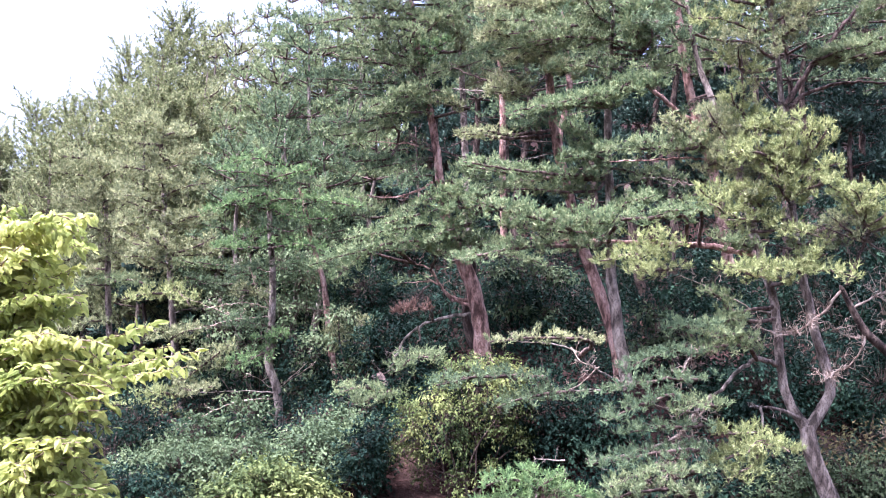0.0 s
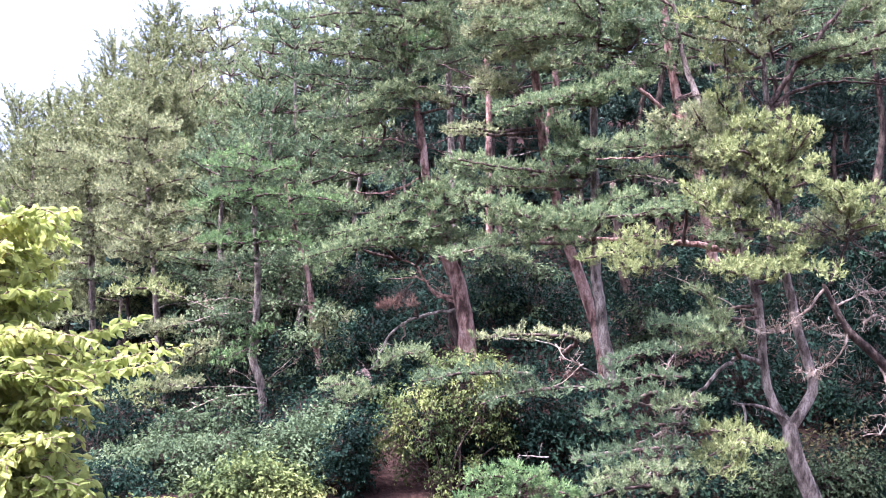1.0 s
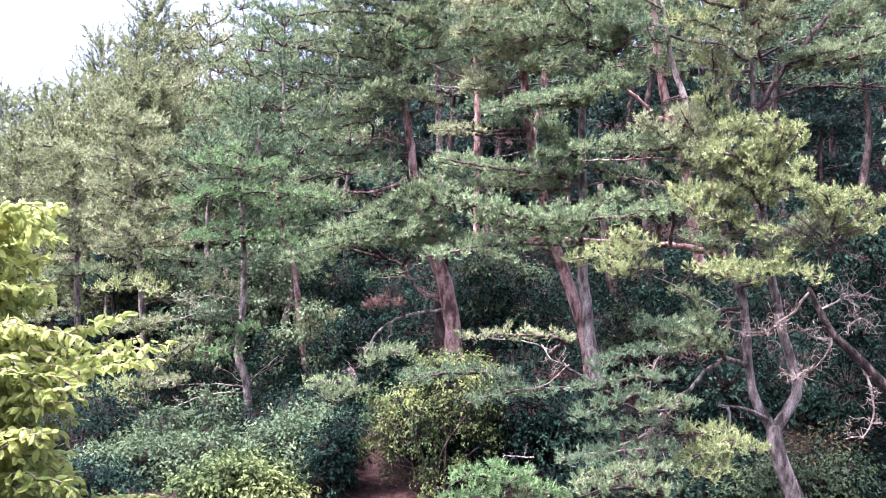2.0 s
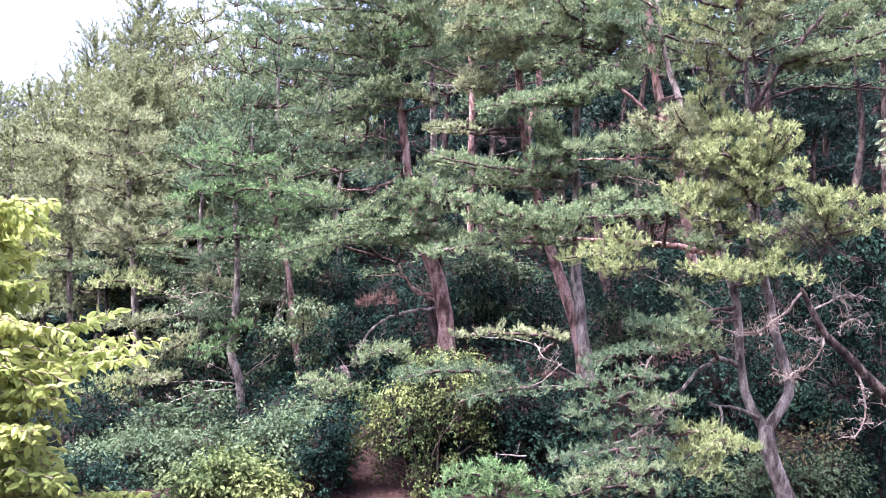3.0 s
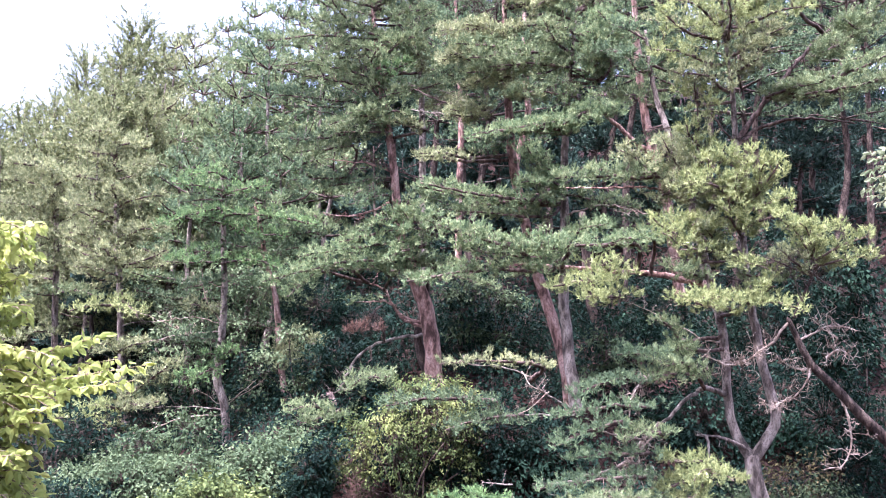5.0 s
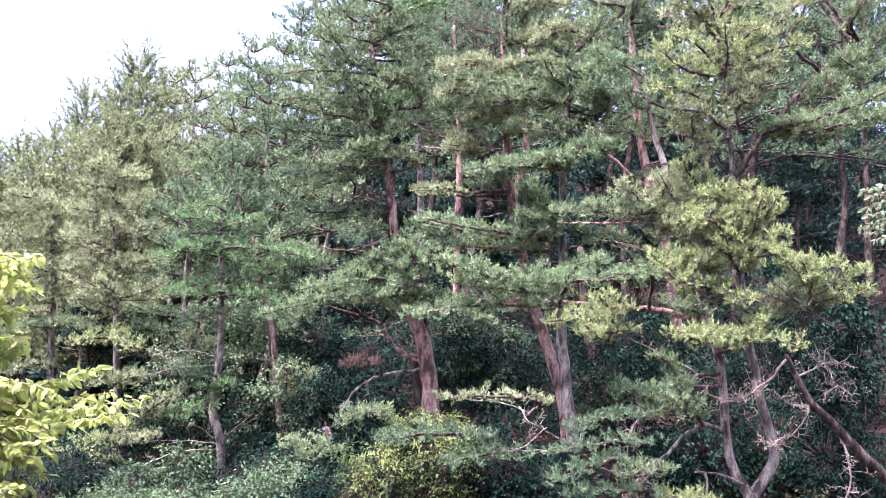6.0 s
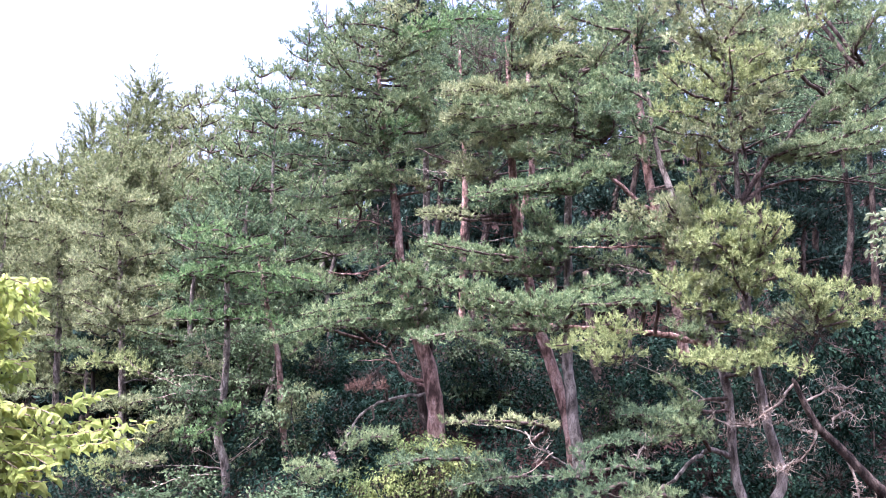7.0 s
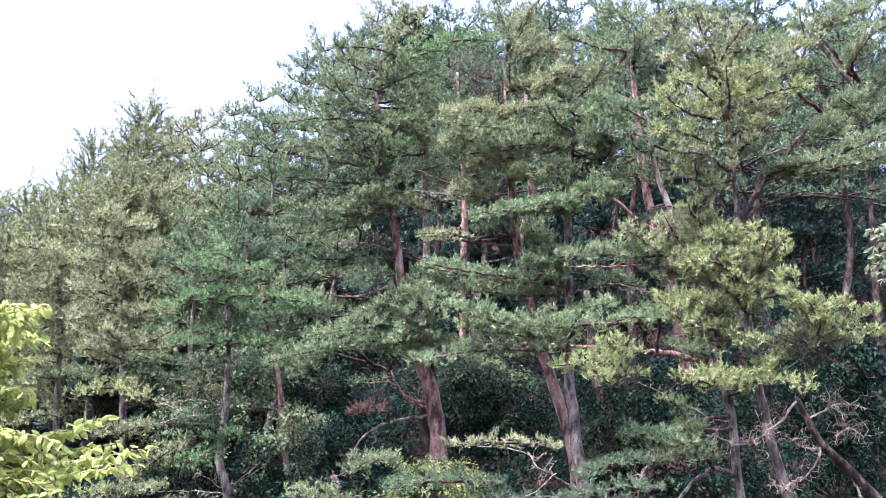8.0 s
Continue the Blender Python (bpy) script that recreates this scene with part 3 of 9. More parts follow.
snag(pine, [(4.66, 15.3, 2.86), (3.94, 15.3, 2.98), (3.06, 15.1, 3.01), (1.77, 14.8, 3.03)], 0.06, 0, 0.3, 900, bark="red", name="branch")
snag(pine, [(5.06, 15.5, 1.2), (4.62, 15.2, 1.29), (4.2, 14.9, 1.1), (3.9, 14.7, 0.82), (3.5, 14.4, 0.6), (2.82, 14.1, 0.7)], 0.042, 0, 0.3, 901, bark="grey", name="branch")
snag(pine, [(5.21, 15.5, 5.05), (5.65, 15.6, 5.39), (6.39, 15.7, 5.59), (7.23, 15.8, 5.57)], 0.04, 3, 0.4, 902, bark="twig", name="branch")
snag(pine, [(5.21, 15.5, 5.14), (6.19, 15.8, 6.38), (6.83, 16, 7.09), (7.73, 16.3, 7.86)], 0.045, 14, 0.5, 903, bark="twig", name="branch")
snag(pine, [(3.82, 14.7, 0.8), (3.28, 14.5, 0.26), (2.61, 14.3, 0.05), (1.97, 14.2, -0.09)], 0.035, 4, 0.3, 904, bark="grey", name="branch")
snag(pine, [(5.21, 15.5, 5.05), (4.81, 15.37, 5.46), (4.51, 15.3, 5.88)], 0.02, 5, 0.3, 1001, bark="twig")
snag(pine, [(5.2, 15.5, 5.17), (5.07, 15.4, 5.1), (5.53, 15.3, 5.2), (6.13, 15.2, 4.94)], 0.012, 4, 0.3, 1002, bark="twig")
snag(pine, [(4.57, 15.71, 4.17), (3.94, 15.51, 4.34), (2.54, 15.41, 4.28)], 0.03, 2, 0.3, 1003, bark="red")
snag(pine, [(5, 15.5, 2.02), (4.75, 15.4, 2), (4.11, 15.3, 2.29), (3.53, 15.2, 2.53)], 0.016, 6, 0.3, 1004, bark="dead")
snag(pine, [(3.68, 14.65, 0.66), (3.66, 14.38, 0.66), (3.31, 14.12, 0.37), (3.09, 13.85, 0.1)], 0.014, 12, 0.3, 1005, bark="dead")
snag(pine, [(3.64, 14.55, 0.66), (3.59, 14.28, 0.63), (3.36, 14.02, 0.31), (3.37, 13.75, -0.04)], 0.014, 12, 0.3, 1006, bark="dead")
snag(pine, [(3.1, 14.21, -0.22), (3.13, 13.88, -0.05), (2.91, 13.55, -0.16), (2.73, 13.21, -0.33)], 0.012, 12, 0.3, 1007, bark="dead")
snag(pine, [(3.49, 14.55, 1.24), (3.56, 14.25, 1.44), (3.29, 13.95, 1.29), (3.14, 13.65, 1.08)], 0.012, 10, 0.25, 1008, bark="dead")
snag(pine, [(4.19, 15.84, 5.44), (3.86, 15.8, 5.3), (4.2, 15.77, 5.38), (4.64, 15.74, 5.42)], 0.016, 6, 0.35, 1009, bark="twig")
snag(pine, [(4.57, 15.71, 4.17), (4.92, 15.65, 3.94), (5.25, 15.61, 3.57)], 0.014, 6, 0.35, 1010, bark="twig")
snag(pine, [(5.38, 15.5, 2.99), (5.15, 15.37, 2.95), (4.6, 15.23, 3.07), (3.82, 15.1, 3.39)], 0.014, 8, 0.3, 1011, bark="twig")
pad(pine, [(3.39, 15.18, 3), (3.27, 14.59, 2.88), (2.72, 14.23, 2.77), (2.13, 13.88, 2.65)], 0.28, 0.38, "yellow", 1012)
pad(pine, [(3.39, 15.18, 3), (3.27, 14.59, 2.64), (2.87, 14.23, 2.55), (2.5, 13.88, 2.51)], 0.37, 0.31, "yellow", 1013)
pad(pine, [(3.17, 15.12, 3.01), (3.03, 14.58, 2.97), (2.89, 14.26, 3.01), (2.81, 13.92, 3.04)], 0.41, 0.29, "yellow", 1014)
pad(pine, [(5.42, 15.5, 2.66), (5.05, 14.87, 2.6), (4.52, 14.48, 2.59), (3.94, 14.1, 2.59)], 0.32, 0.33, "yellow", 1015)
pad(pine, [(4.95, 15.51, 2.38), (4.96, 14.84, 2.45), (4.34, 14.42, 2.49), (4.03, 14.01, 2.52)], 0.32, 0.31, "yellow", 1016)
pad(pine, [(5.43, 15.5, 2.6), (5.18, 14.87, 2.58), (5.4, 14.48, 2.57), (5.68, 14.1, 2.44)], 0.39, 0.34, "yellow", 1017)
pad(pine, [(5.41, 15.5, 2.71), (5.25, 14.96, 2.71), (5.38, 14.63, 2.77), (5.38, 14.3, 2.78)], 0.42, 0.28, "yellow", 1018)
pad(pine, [(5.34, 15.5, 3.41), (4.89, 15.05, 3.34), (4.31, 14.78, 3.33), (3.79, 14.5, 3.52)], 0.31, 0.42, "yellow", 1019)
pad(pine, [(4.67, 15.66, 3.67), (4.35, 15.21, 3.52), (3.96, 14.94, 3.65), (3.7, 14.66, 3.75)], 0.36, 0.37, "yellow", 1020)
pad(pine, [(4.74, 15.62, 3.3), (4.56, 15.08, 3.18), (5.03, 14.76, 3.16), (5.32, 14.42, 3.03)], 0.33, 0.40, "yellow", 1021)
pad(pine, [(5.37, 15.5, 3.13), (5.16, 15.14, 3.02), (5.49, 14.92, 2.98), (5.82, 14.7, 2.96)], 0.32, 0.32, "green", 1022)
pad(pine, [(4.67, 15.66, 3.67), (4.81, 15.3, 3.67), (4.45, 15.08, 3.73), (4.14, 14.86, 3.8)], 0.29, 0.38, "yellow", 1023)
pad(pine, [(4.7, 15.65, 3.54), (4.79, 15.24, 3.52), (4.55, 15, 3.67), (4.46, 14.75, 3.76)], 0.36, 0.36, "yellow", 1024)
pad(pine, [(4.45, 15.75, 4.58), (3.99, 15.34, 4.48), (3.17, 15.1, 4.43), (2.3, 14.85, 4.32)], 0.23, 0.33, "green", 1025)
pad(pine, [(4.41, 15.76, 4.71), (3.55, 15.31, 4.53), (3.07, 15.04, 4.51), (2.68, 14.76, 4.37)], 0.45, 0.28, "green", 1026)
pad(pine, [(4.45, 15.75, 4.58), (4.04, 15.39, 4.46), (3.65, 15.17, 4.68), (3.27, 14.95, 4.8)], 0.34, 0.49, "olive", 1027)
pad(pine, [(4.49, 15.74, 4.44), (4.49, 15.33, 4.41), (4.14, 15.08, 4.66), (3.87, 14.84, 4.99)], 0.26, 0.52, "olive", 1028)
pad(pine, [(4.41, 15.76, 4.71), (4.36, 15.45, 4.65), (4.14, 15.26, 4.91), (4.06, 15.06, 5.13)], 0.29, 0.41, "olive", 1029)
pad(pine, [(4.41, 15.76, 4.71), (4.56, 15.31, 4.66), (4.46, 15.04, 5.21), (4.38, 14.76, 5.75)], 0.25, 0.33, "yellow", 1030)
pad(pine, [(4.37, 15.78, 4.85), (4.62, 15.28, 4.87), (4.33, 14.98, 5.06), (4.2, 14.68, 5.16)], 0.38, 0.27, "yellow", 1031)
pad(pine, [(5.28, 15.5, 4.14), (5.01, 15.1, 4.11), (4.64, 14.85, 4.4), (4.5, 14.6, 4.73)], 0.31, 0.59, "yellow", 1032)
pad(pine, [(5.28, 15.5, 4.14), (5.12, 15.05, 4.1), (5.08, 14.78, 4.47), (5.13, 14.5, 4.85)], 0.31, 0.45, "yellow", 1033)
pad(pine, [(5.28, 15.5, 4.14), (5.14, 15, 4.01), (5.38, 14.7, 4.29), (5.5, 14.4, 4.66)], 0.32, 0.44, "yellow", 1034)
pad(pine, [(5.29, 15.5, 3.98), (5.12, 14.96, 3.88), (5.38, 14.63, 4.03), (5.64, 14.3, 4.07)], 0.37, 0.38, "yellow", 1035)
pad(pine, [(5.31, 15.5, 3.69), (5.09, 15, 3.59), (4.87, 14.7, 3.8), (4.71, 14.4, 4.06)], 0.36, 0.44, "yellow", 1036)
pad(pine, [(5.27, 15.5, 4.29), (4.87, 14.92, 4.16), (4.55, 14.56, 4.27), (4.08, 14.2, 4.22)], 0.37, 0.44, "yellow", 1037)
pad(pine, [(5.28, 15.5, 4.14), (5.3, 14.96, 4.09), (5.27, 14.63, 4.4), (5.24, 14.3, 4.58)], 0.36, 0.39, "yellow", 1038)
pad(pine, [(5.31, 15.5, 3.69), (5.07, 14.96, 3.67), (5.25, 14.63, 3.74), (5.46, 14.3, 3.86)], 0.40, 0.36, "yellow", 1039)
pad(pine, [(4.53, 15.72, 4.3), (4.59, 15.36, 4.24), (4.27, 15.14, 4.36), (3.96, 14.92, 4.38)], 0.29, 0.44, "olive", 1040)
pad(pine, [(5.15, 15.5, 5.98), (4.89, 15.05, 5.8), (4.51, 14.78, 5.94), (3.96, 14.5, 5.9)], 0.30, 0.42, "olive", 1041)
pad(pine, [(5.1, 15.5, 6.4), (4.73, 15.05, 6.2), (4.09, 14.78, 6.3), (3.59, 14.5, 6.24)], 0.29, 0.37, "yellow", 1042)
pad(pine, [(5.04, 15.5, 6.83), (4.68, 15, 6.59), (4.12, 14.7, 6.61), (3.7, 14.4, 6.8)], 0.32, 0.43, "yellow", 1043)
pad(pine, [(5.02, 15.5, 7.08), (4.75, 15.05, 6.84), (4.41, 14.78, 7.01), (3.98, 14.5, 7.03)], 0.34, 0.37, "yellow", 1044)
pad(pine, [(5.05, 15.5, 6.72), (4.91, 14.96, 6.59), (4.84, 14.63, 6.93), (4.7, 14.3, 7.2)], 0.35, 0.31, "yellow", 1045)
pad(pine, [(5.08, 15.5, 6.51), (5, 15.05, 6.35), (5.31, 14.78, 6.54), (5.6, 14.5, 6.64)], 0.33, 0.48, "olive", 1046)
pad(pine, [(5.12, 15.5, 6.19), (5.03, 15.05, 6.08), (5.3, 14.78, 6.23), (5.38, 14.5, 6.41)], 0.36, 0.48, "olive", 1047)
pad(pine, [(5.03, 15.5, 6.95), (5.13, 15, 6.79), (5.51, 14.7, 6.93), (5.96, 14.4, 6.97)], 0.31, 0.41, "yellow", 1048)
pad(pine, [(5, 15.5, 7.2), (5.07, 15.05, 7.08), (5.24, 14.78, 7.22), (5.32, 14.5, 7.21)], 0.39, 0.40, "yellow", 1049)
pad(pine, [(4.96, 15.5, 7.57), (4.83, 15.14, 7.38), (4.29, 14.92, 7.74), (3.97, 14.7, 8.1)], 0.23, 0.49, "olive", 1050)
pad(pine, [(4.95, 15.5, 7.7), (4.76, 15.14, 7.76), (4.52, 14.92, 8.03), (4.33, 14.7, 8.3)], 0.31, 0.49, "olive", 1051)
pad(pine, [(5.16, 15.5, 5.75), (4.51, 15.1, 5.58), (4.39, 14.85, 5.69), (4.3, 14.6, 5.79)], 0.55, 0.24, "yellow", 1052)
pad(pine, [(4.96, 15.5, 7.57), (5.39, 15.18, 7.52), (5.87, 14.99, 7.55), (6.07, 14.8, 7.86)], 0.34, 0.41, "olive", 1053)
pad(pine, [(6.83, 16, 7.09), (6.21, 15.68, 7.44), (6.4, 15.49, 7.96), (6.25, 15.3, 8.55)], 0.36, 0.42, "yellow", 1054)
pad(pine, [(7.06, 16.08, 7.28), (7.06, 15.94, 7.17), (7.41, 15.86, 7.35), (7.85, 15.77, 7.68)], 0.12, 0.38, "green", 1055)
pad(pine, [(6.94, 16.04, 7.19), (7.18, 15.81, 6.99), (6.88, 15.68, 6.79), (6.49, 15.54, 6.55)], 0.28, 0.60, "green", 1056)
pad(pine, [(7.28, 16.15, 7.48), (7.53, 15.92, 7.18), (7.18, 15.79, 7.08), (6.93, 15.65, 7.17)], 0.36, 0.52, "green", 1057)
pad(pine, [(5.94, 15.73, 6.07), (6.01, 15.32, 5.91), (6.63, 15.07, 6.09), (7.42, 14.82, 6.41)], 0.19, 0.34, "green", 1058)
pad(pine, [(5.82, 15.69, 5.92), (5.8, 15.24, 5.77), (6.4, 14.96, 5.78), (7.33, 14.69, 6.01)], 0.19, 0.32, "green", 1059)
pad(pine, [(5.82, 15.69, 5.92), (5.63, 15.28, 5.78), (5.9, 15.04, 5.83), (6.15, 14.79, 5.84)], 0.36, 0.31, "green", 1060)
pad(pine, [(7.62, 16.26, 7.76), (7.27, 15.9, 7.85), (7.58, 15.68, 8.37), (7.85, 15.46, 8.39)], 0.31, 0.51, "green", 1061)
pad(pine, [(7.51, 16.23, 7.67), (6.97, 16.5, 8.68), (7.35, 16.66, 8.98), (8.05, 16.83, 9.29)], 0.45, 0.56, "green", 1062)
pad(pine, [(4.95, 15.5, 7.7), (5.12, 15.72, 7.9), (5.64, 15.86, 8.07), (6.32, 16, 8.2)], 0.19, 0.39, "green", 1063)
pad(pine, [(4.95, 15.5, 7.7), (5.42, 15.72, 8.31), (5.09, 15.86, 8.55), (4.75, 16, 8.7)], 0.46, 0.44, "olive", 1064)
pad(pine, [(3.61, 15.22, 2.99), (3.5, 14.82, 3.36), (2.71, 14.57, 3.3), (1.79, 14.32, 3.2)], 0.21, 0.36, "blue", 1065)
pad(pine, [(2.42, 14.95, 3.02), (2.37, 14.46, 3.26), (1.54, 14.15, 3.26), (0.7, 13.85, 3.42)], 0.21, 0.44, "blue", 1066)
pad(pine, [(1.93, 14.84, 3.03), (1.71, 14.25, 3.17), (1.05, 13.9, 3.29), (0.35, 13.54, 3.47)], 0.26, 0.34, "blue", 1067)
pad(pine, [(2.25, 14.91, 3.02), (2.23, 14.6, 3.09), (1.4, 14.4, 3.12), (0.76, 14.21, 3.18)], 0.14, 0.34, "blue", 1068)
pad(pine, [(2.25, 14.91, 3.02), (2.14, 14.55, 2.92), (1.16, 14.33, 2.88), (0.12, 14.11, 2.67)], 0.13, 0.31, "blue", 1069)
pad(pine, [(3.83, 15.28, 2.98), (3.75, 14.82, 3.44), (3.36, 14.55, 3.43), (2.98, 14.28, 3.32)], 0.37, 0.27, "blue", 1070)
# low pads: the deep tone stands in for shade from the boughs above
pad(pine, [(3.46, 14.52, 1.26), (3.46, 14.16, 1.41), (2.87, 13.94, 1.37), (2.37, 13.72, 1.15)], 0.21, 0.22, "deep", 1071)
pad(pine, [(3.36, 14.45, 1.08), (3.49, 14, 1.05), (2.82, 13.72, 1.06), (2.11, 13.45, 0.88)], 0.21, 0.23, "deep", 1072)
pad(pine, [(3.16, 14.25, 0.65), (3.05, 13.76, 0.85), (2.46, 13.45, 0.69), (2.05, 13.15, 0.56)], 0.28, 0.21, "deep", 1073)
pad(pine, [(3.44, 14.48, 0.43), (3.47, 13.98, 0.42), (2.84, 13.68, 0.43), (2.3, 13.38, 0.4)], 0.24, 0.21, "deep", 1074)
pad(pine, [(3.32, 14.41, 0.26), (3.5, 13.83, 0.14), (2.82, 13.47, 0.13), (1.89, 13.11, 0.03)], 0.23, 0.25, "deep", 1075)
pad(pine, [(3.14, 14.19, -0.28), (3.32, 13.56, -0.12), (2.62, 13.17, -0.07), (2.05, 12.79, -0.21)], 0.28, 0.25, "green", 1076)
pad(pine, [(3.17, 14.11, -0.49), (3.26, 13.48, -0.38), (2.6, 13.1, -0.29), (2.04, 12.71, -0.35)], 0.28, 0.21, "green", 1077)
pad(pine, [(3.7, 14.55, 0.71), (3.68, 14.01, 0.67), (3.37, 13.68, 0.74), (3.06, 13.35, 0.62)], 0.34, 0.22, "green", 1078)
pad(pine, [(5, 15.5, 2.09), (4.28, 15.1, 2.01), (3.97, 14.85, 2.21), (3.73, 14.6, 2.26)], 0.48, 0.19, "green", 1079)
pad(pine, [(5.02, 15.5, 1.9), (4.43, 15.05, 1.85), (4.07, 14.78, 1.88), (3.77, 14.5, 1.8)], 0.43, 0.30, "green", 1080)
pad(pine, [(4.62, 15.2, 1.29), (4.37, 14.75, 1.48), (3.98, 14.48, 1.52), (3.55, 14.2, 1.43)], 0.32, 0.36, "green", 1081)
pad(pine, [(4.62, 15.2, 1.29), (4.28, 14.7, 1.6), (4, 14.4, 1.68), (3.76, 14.1, 1.61)], 0.42, 0.31, "green", 1082)
pad(pine, [(3.47, 14.54, 1.25), (3.68, 14.4, 1.6), (3.35, 14.32, 1.76), (3.1, 14.24, 1.75)], 0.37, 0.47, "deep", 1083)
pad(pine, [(4.6, 15.04, 0.27), (4.45, 14.59, 0.29), (4.1, 14.31, 0.3), (3.7, 14.04, 0.32)], 0.31, 0.31, "yellow", 1084)
pad(pine, [(4.56, 15.01, 0.21), (4.39, 14.52, 0.07), (3.98, 14.22, -0), (3.65, 13.91, -0.09)], 0.33, 0.40, "yellow", 1085)
pad(pine, [(4.56, 15.01, 0.21), (4.44, 14.56, 0.14), (4.63, 14.29, 0.13), (4.67, 14.01, 0.08)], 0.40, 0.34, "yellow", 1086)
pad(pine, [(4.56, 15.01, 0.21), (4.37, 14.47, -0.08), (4.07, 14.14, -0.2), (3.79, 13.81, -0.25)], 0.39, 0.27, "yellow", 1087)
pad(pine, [(4.56, 15.01, 0.21), (4.44, 14.43, 0.19), (4.22, 14.07, 0.19), (4.03, 13.71, 0.11)], 0.39, 0.33, "yellow", 1088)
pad(pine, [(4.61, 15.7, 4.03), (4.8, 15.25, 4.14), (4.54, 14.98, 3.84), (4.29, 14.7, 3.67)], 0.33, 0.40, "olive", 1089)
pad(pine, [(5.23, 15.5, 4.74), (4.97, 15.05, 4.65), (4.71, 14.78, 4.72), (4.71, 14.5, 4.79)], 0.41, 0.40, "yellow", 1090)
pad(pine, [(4.53, 15.72, 4.3), (3.9, 15.36, 4.15), (4.06, 15.14, 4.2), (4.2, 14.92, 4.08)], 0.54, 0.41, "olive", 1091)
pad(pine, [(4.57, 15.3, 2.88), (4.51, 14.94, 2.92), (4.2, 14.72, 2.98), (3.9, 14.5, 3.04)], 0.30, 0.35, "green", 1092)
pad(pine, [(5.28, 15.5, 4.14), (5.1, 15, 4.09), (4.92, 14.7, 4.25), (4.87, 14.4, 4.4)], 0.39, 0.32, "yellow", 1093)
pad(pine, [(7.17, 16.11, 7.38), (7.07, 15.78, 7.18), (7.36, 15.57, 7.31), (7.73, 15.36, 7.58)], 0.29, 0.37, "green", 1094)
pad(pine, [(7.06, 16.08, 7.28), (7.19, 15.65, 6.99), (6.84, 15.39, 6.76), (6.4, 15.12, 6.47)], 0.30, 0.58, "green", 1095)
pad(pine, [(7.39, 16.19, 7.57), (7.54, 15.76, 7.19), (7.13, 15.5, 7.04), (6.84, 15.24, 7.08)], 0.37, 0.50, "green", 1096)
pad(pine, [(6.07, 15.76, 6.22), (6.03, 15.16, 5.92), (6.59, 14.78, 6.06), (7.3, 14.41, 6.33)], 0.28, 0.33, "green", 1097)
pad(pine, [(5.94, 15.73, 6.07), (5.81, 15.07, 5.79), (6.35, 14.67, 5.76), (7.21, 14.28, 5.94)], 0.28, 0.31, "green", 1098)
pad(pine, [(5.82, 15.69, 5.92), (5.64, 15.08, 5.78), (5.85, 14.71, 5.8), (6.04, 14.34, 5.77)], 0.40, 0.30, "green", 1099)
pad(pine, [(7.62, 16.26, 7.76), (7.26, 15.7, 7.84), (7.51, 15.36, 8.29), (7.71, 15.01, 8.25)], 0.37, 0.50, "green", 1100)
pad(pine, [(7.62, 16.26, 7.76), (6.99, 16.33, 8.68), (7.32, 16.37, 8.92), (7.95, 16.41, 9.17)], 0.48, 0.54, "green", 1101)
pad(pine, [(4.95, 15.5, 7.7), (5.14, 15.52, 7.88), (5.61, 15.54, 8), (6.23, 15.55, 8.08)], 0.16, 0.38, "green", 1102)

# right: the leaning pine and its bare twigs
pine = thing("pine_tree", (7.74, 14.6, 0.02), "leaning red pine with bare pinkish dead twigs", "tree")
trunk(pine, [(7.74, 14.6, 0.02, 0.095), (7.21, 14.6, 0.53, 0.084), (6.65, 14.6, 1.06, 0.071), (6.21, 14.6, 1.5, 0.064), (6, 14.6, 1.69, 0.057), (5.79, 14.6, 2.08, 0.044), (5.66, 14.6, 2.34, 0.03)], "dark", 14, 167)
snag(pine, [(5.68, 14.6, 2.3), (5.34, 14.6, 1.92), (4.98, 14.6, 1.7), (4.62, 14.6, 1.72)], 0.021, 22, 0.36, 168)
snag(pine, [(5.94, 14.6, 1.8), (5.97, 14.6, 1.56), (5.8, 14.6, 1.28), (5.44, 14.6, 1.08)], 0.021, 18, 0.32, 169)
snag(pine, [(5.83, 14.6, 2.04), (6.24, 14.6, 2.24), (6.56, 14.6, 2.24)], 0.017, 20, 0.45, 170)
snag(pine, [(6.33, 14.6, 1.4), (6.55, 14.6, 0.88), (6.49, 14.6, 0.33), (6.16, 14.6, 0.21)], 0.021, 18, 0.34, 171)
snag(pine, [(5.76, 14.6, 2.36), (6.02, 14.6, 2.97), (6.15, 14.6, 3.21)], 0.031, 14, 0.3, 172, bark='twig')
snag(pine, [(4.98, 14.6, 1.68), (4.77, 14.6, 1.65), (4.5, 14.6, 1.76)], 0.017, 22, 0.24, 173, start=0.05)
snag(pine, [(5.52, 14.6, 1.12), (5.44, 14.6, 1.06), (5.32, 14.6, 1.12)], 0.014, 14, 0.2, 174, start=0.05)
snag(pine, [(6.22, 14.6, 1.8), (6.43, 14.6, 1.92), (6.62, 14.6, 1.8)], 0.017, 18, 0.34, 175, start=0.05)
snag(pine, [(5.89, 14.6, 1.6), (5.66, 14.6, 1.68), (5.5, 14.6, 1.8)], 0.014, 14, 0.26, 176, start=0.05)
snag(pine, [(6.02, 14.6, 2.97), (5.57, 14.47, 3.11), (5.15, 14.4, 3.23)], 0.016, 12, 0.35, 1103, bark="twig")
snag(pine, [(6.05, 14.6, 3.03), (6.1, 14.4, 2.87), (6.37, 14.3, 2.74)], 0.016, 12, 0.35, 1104, bark="twig")
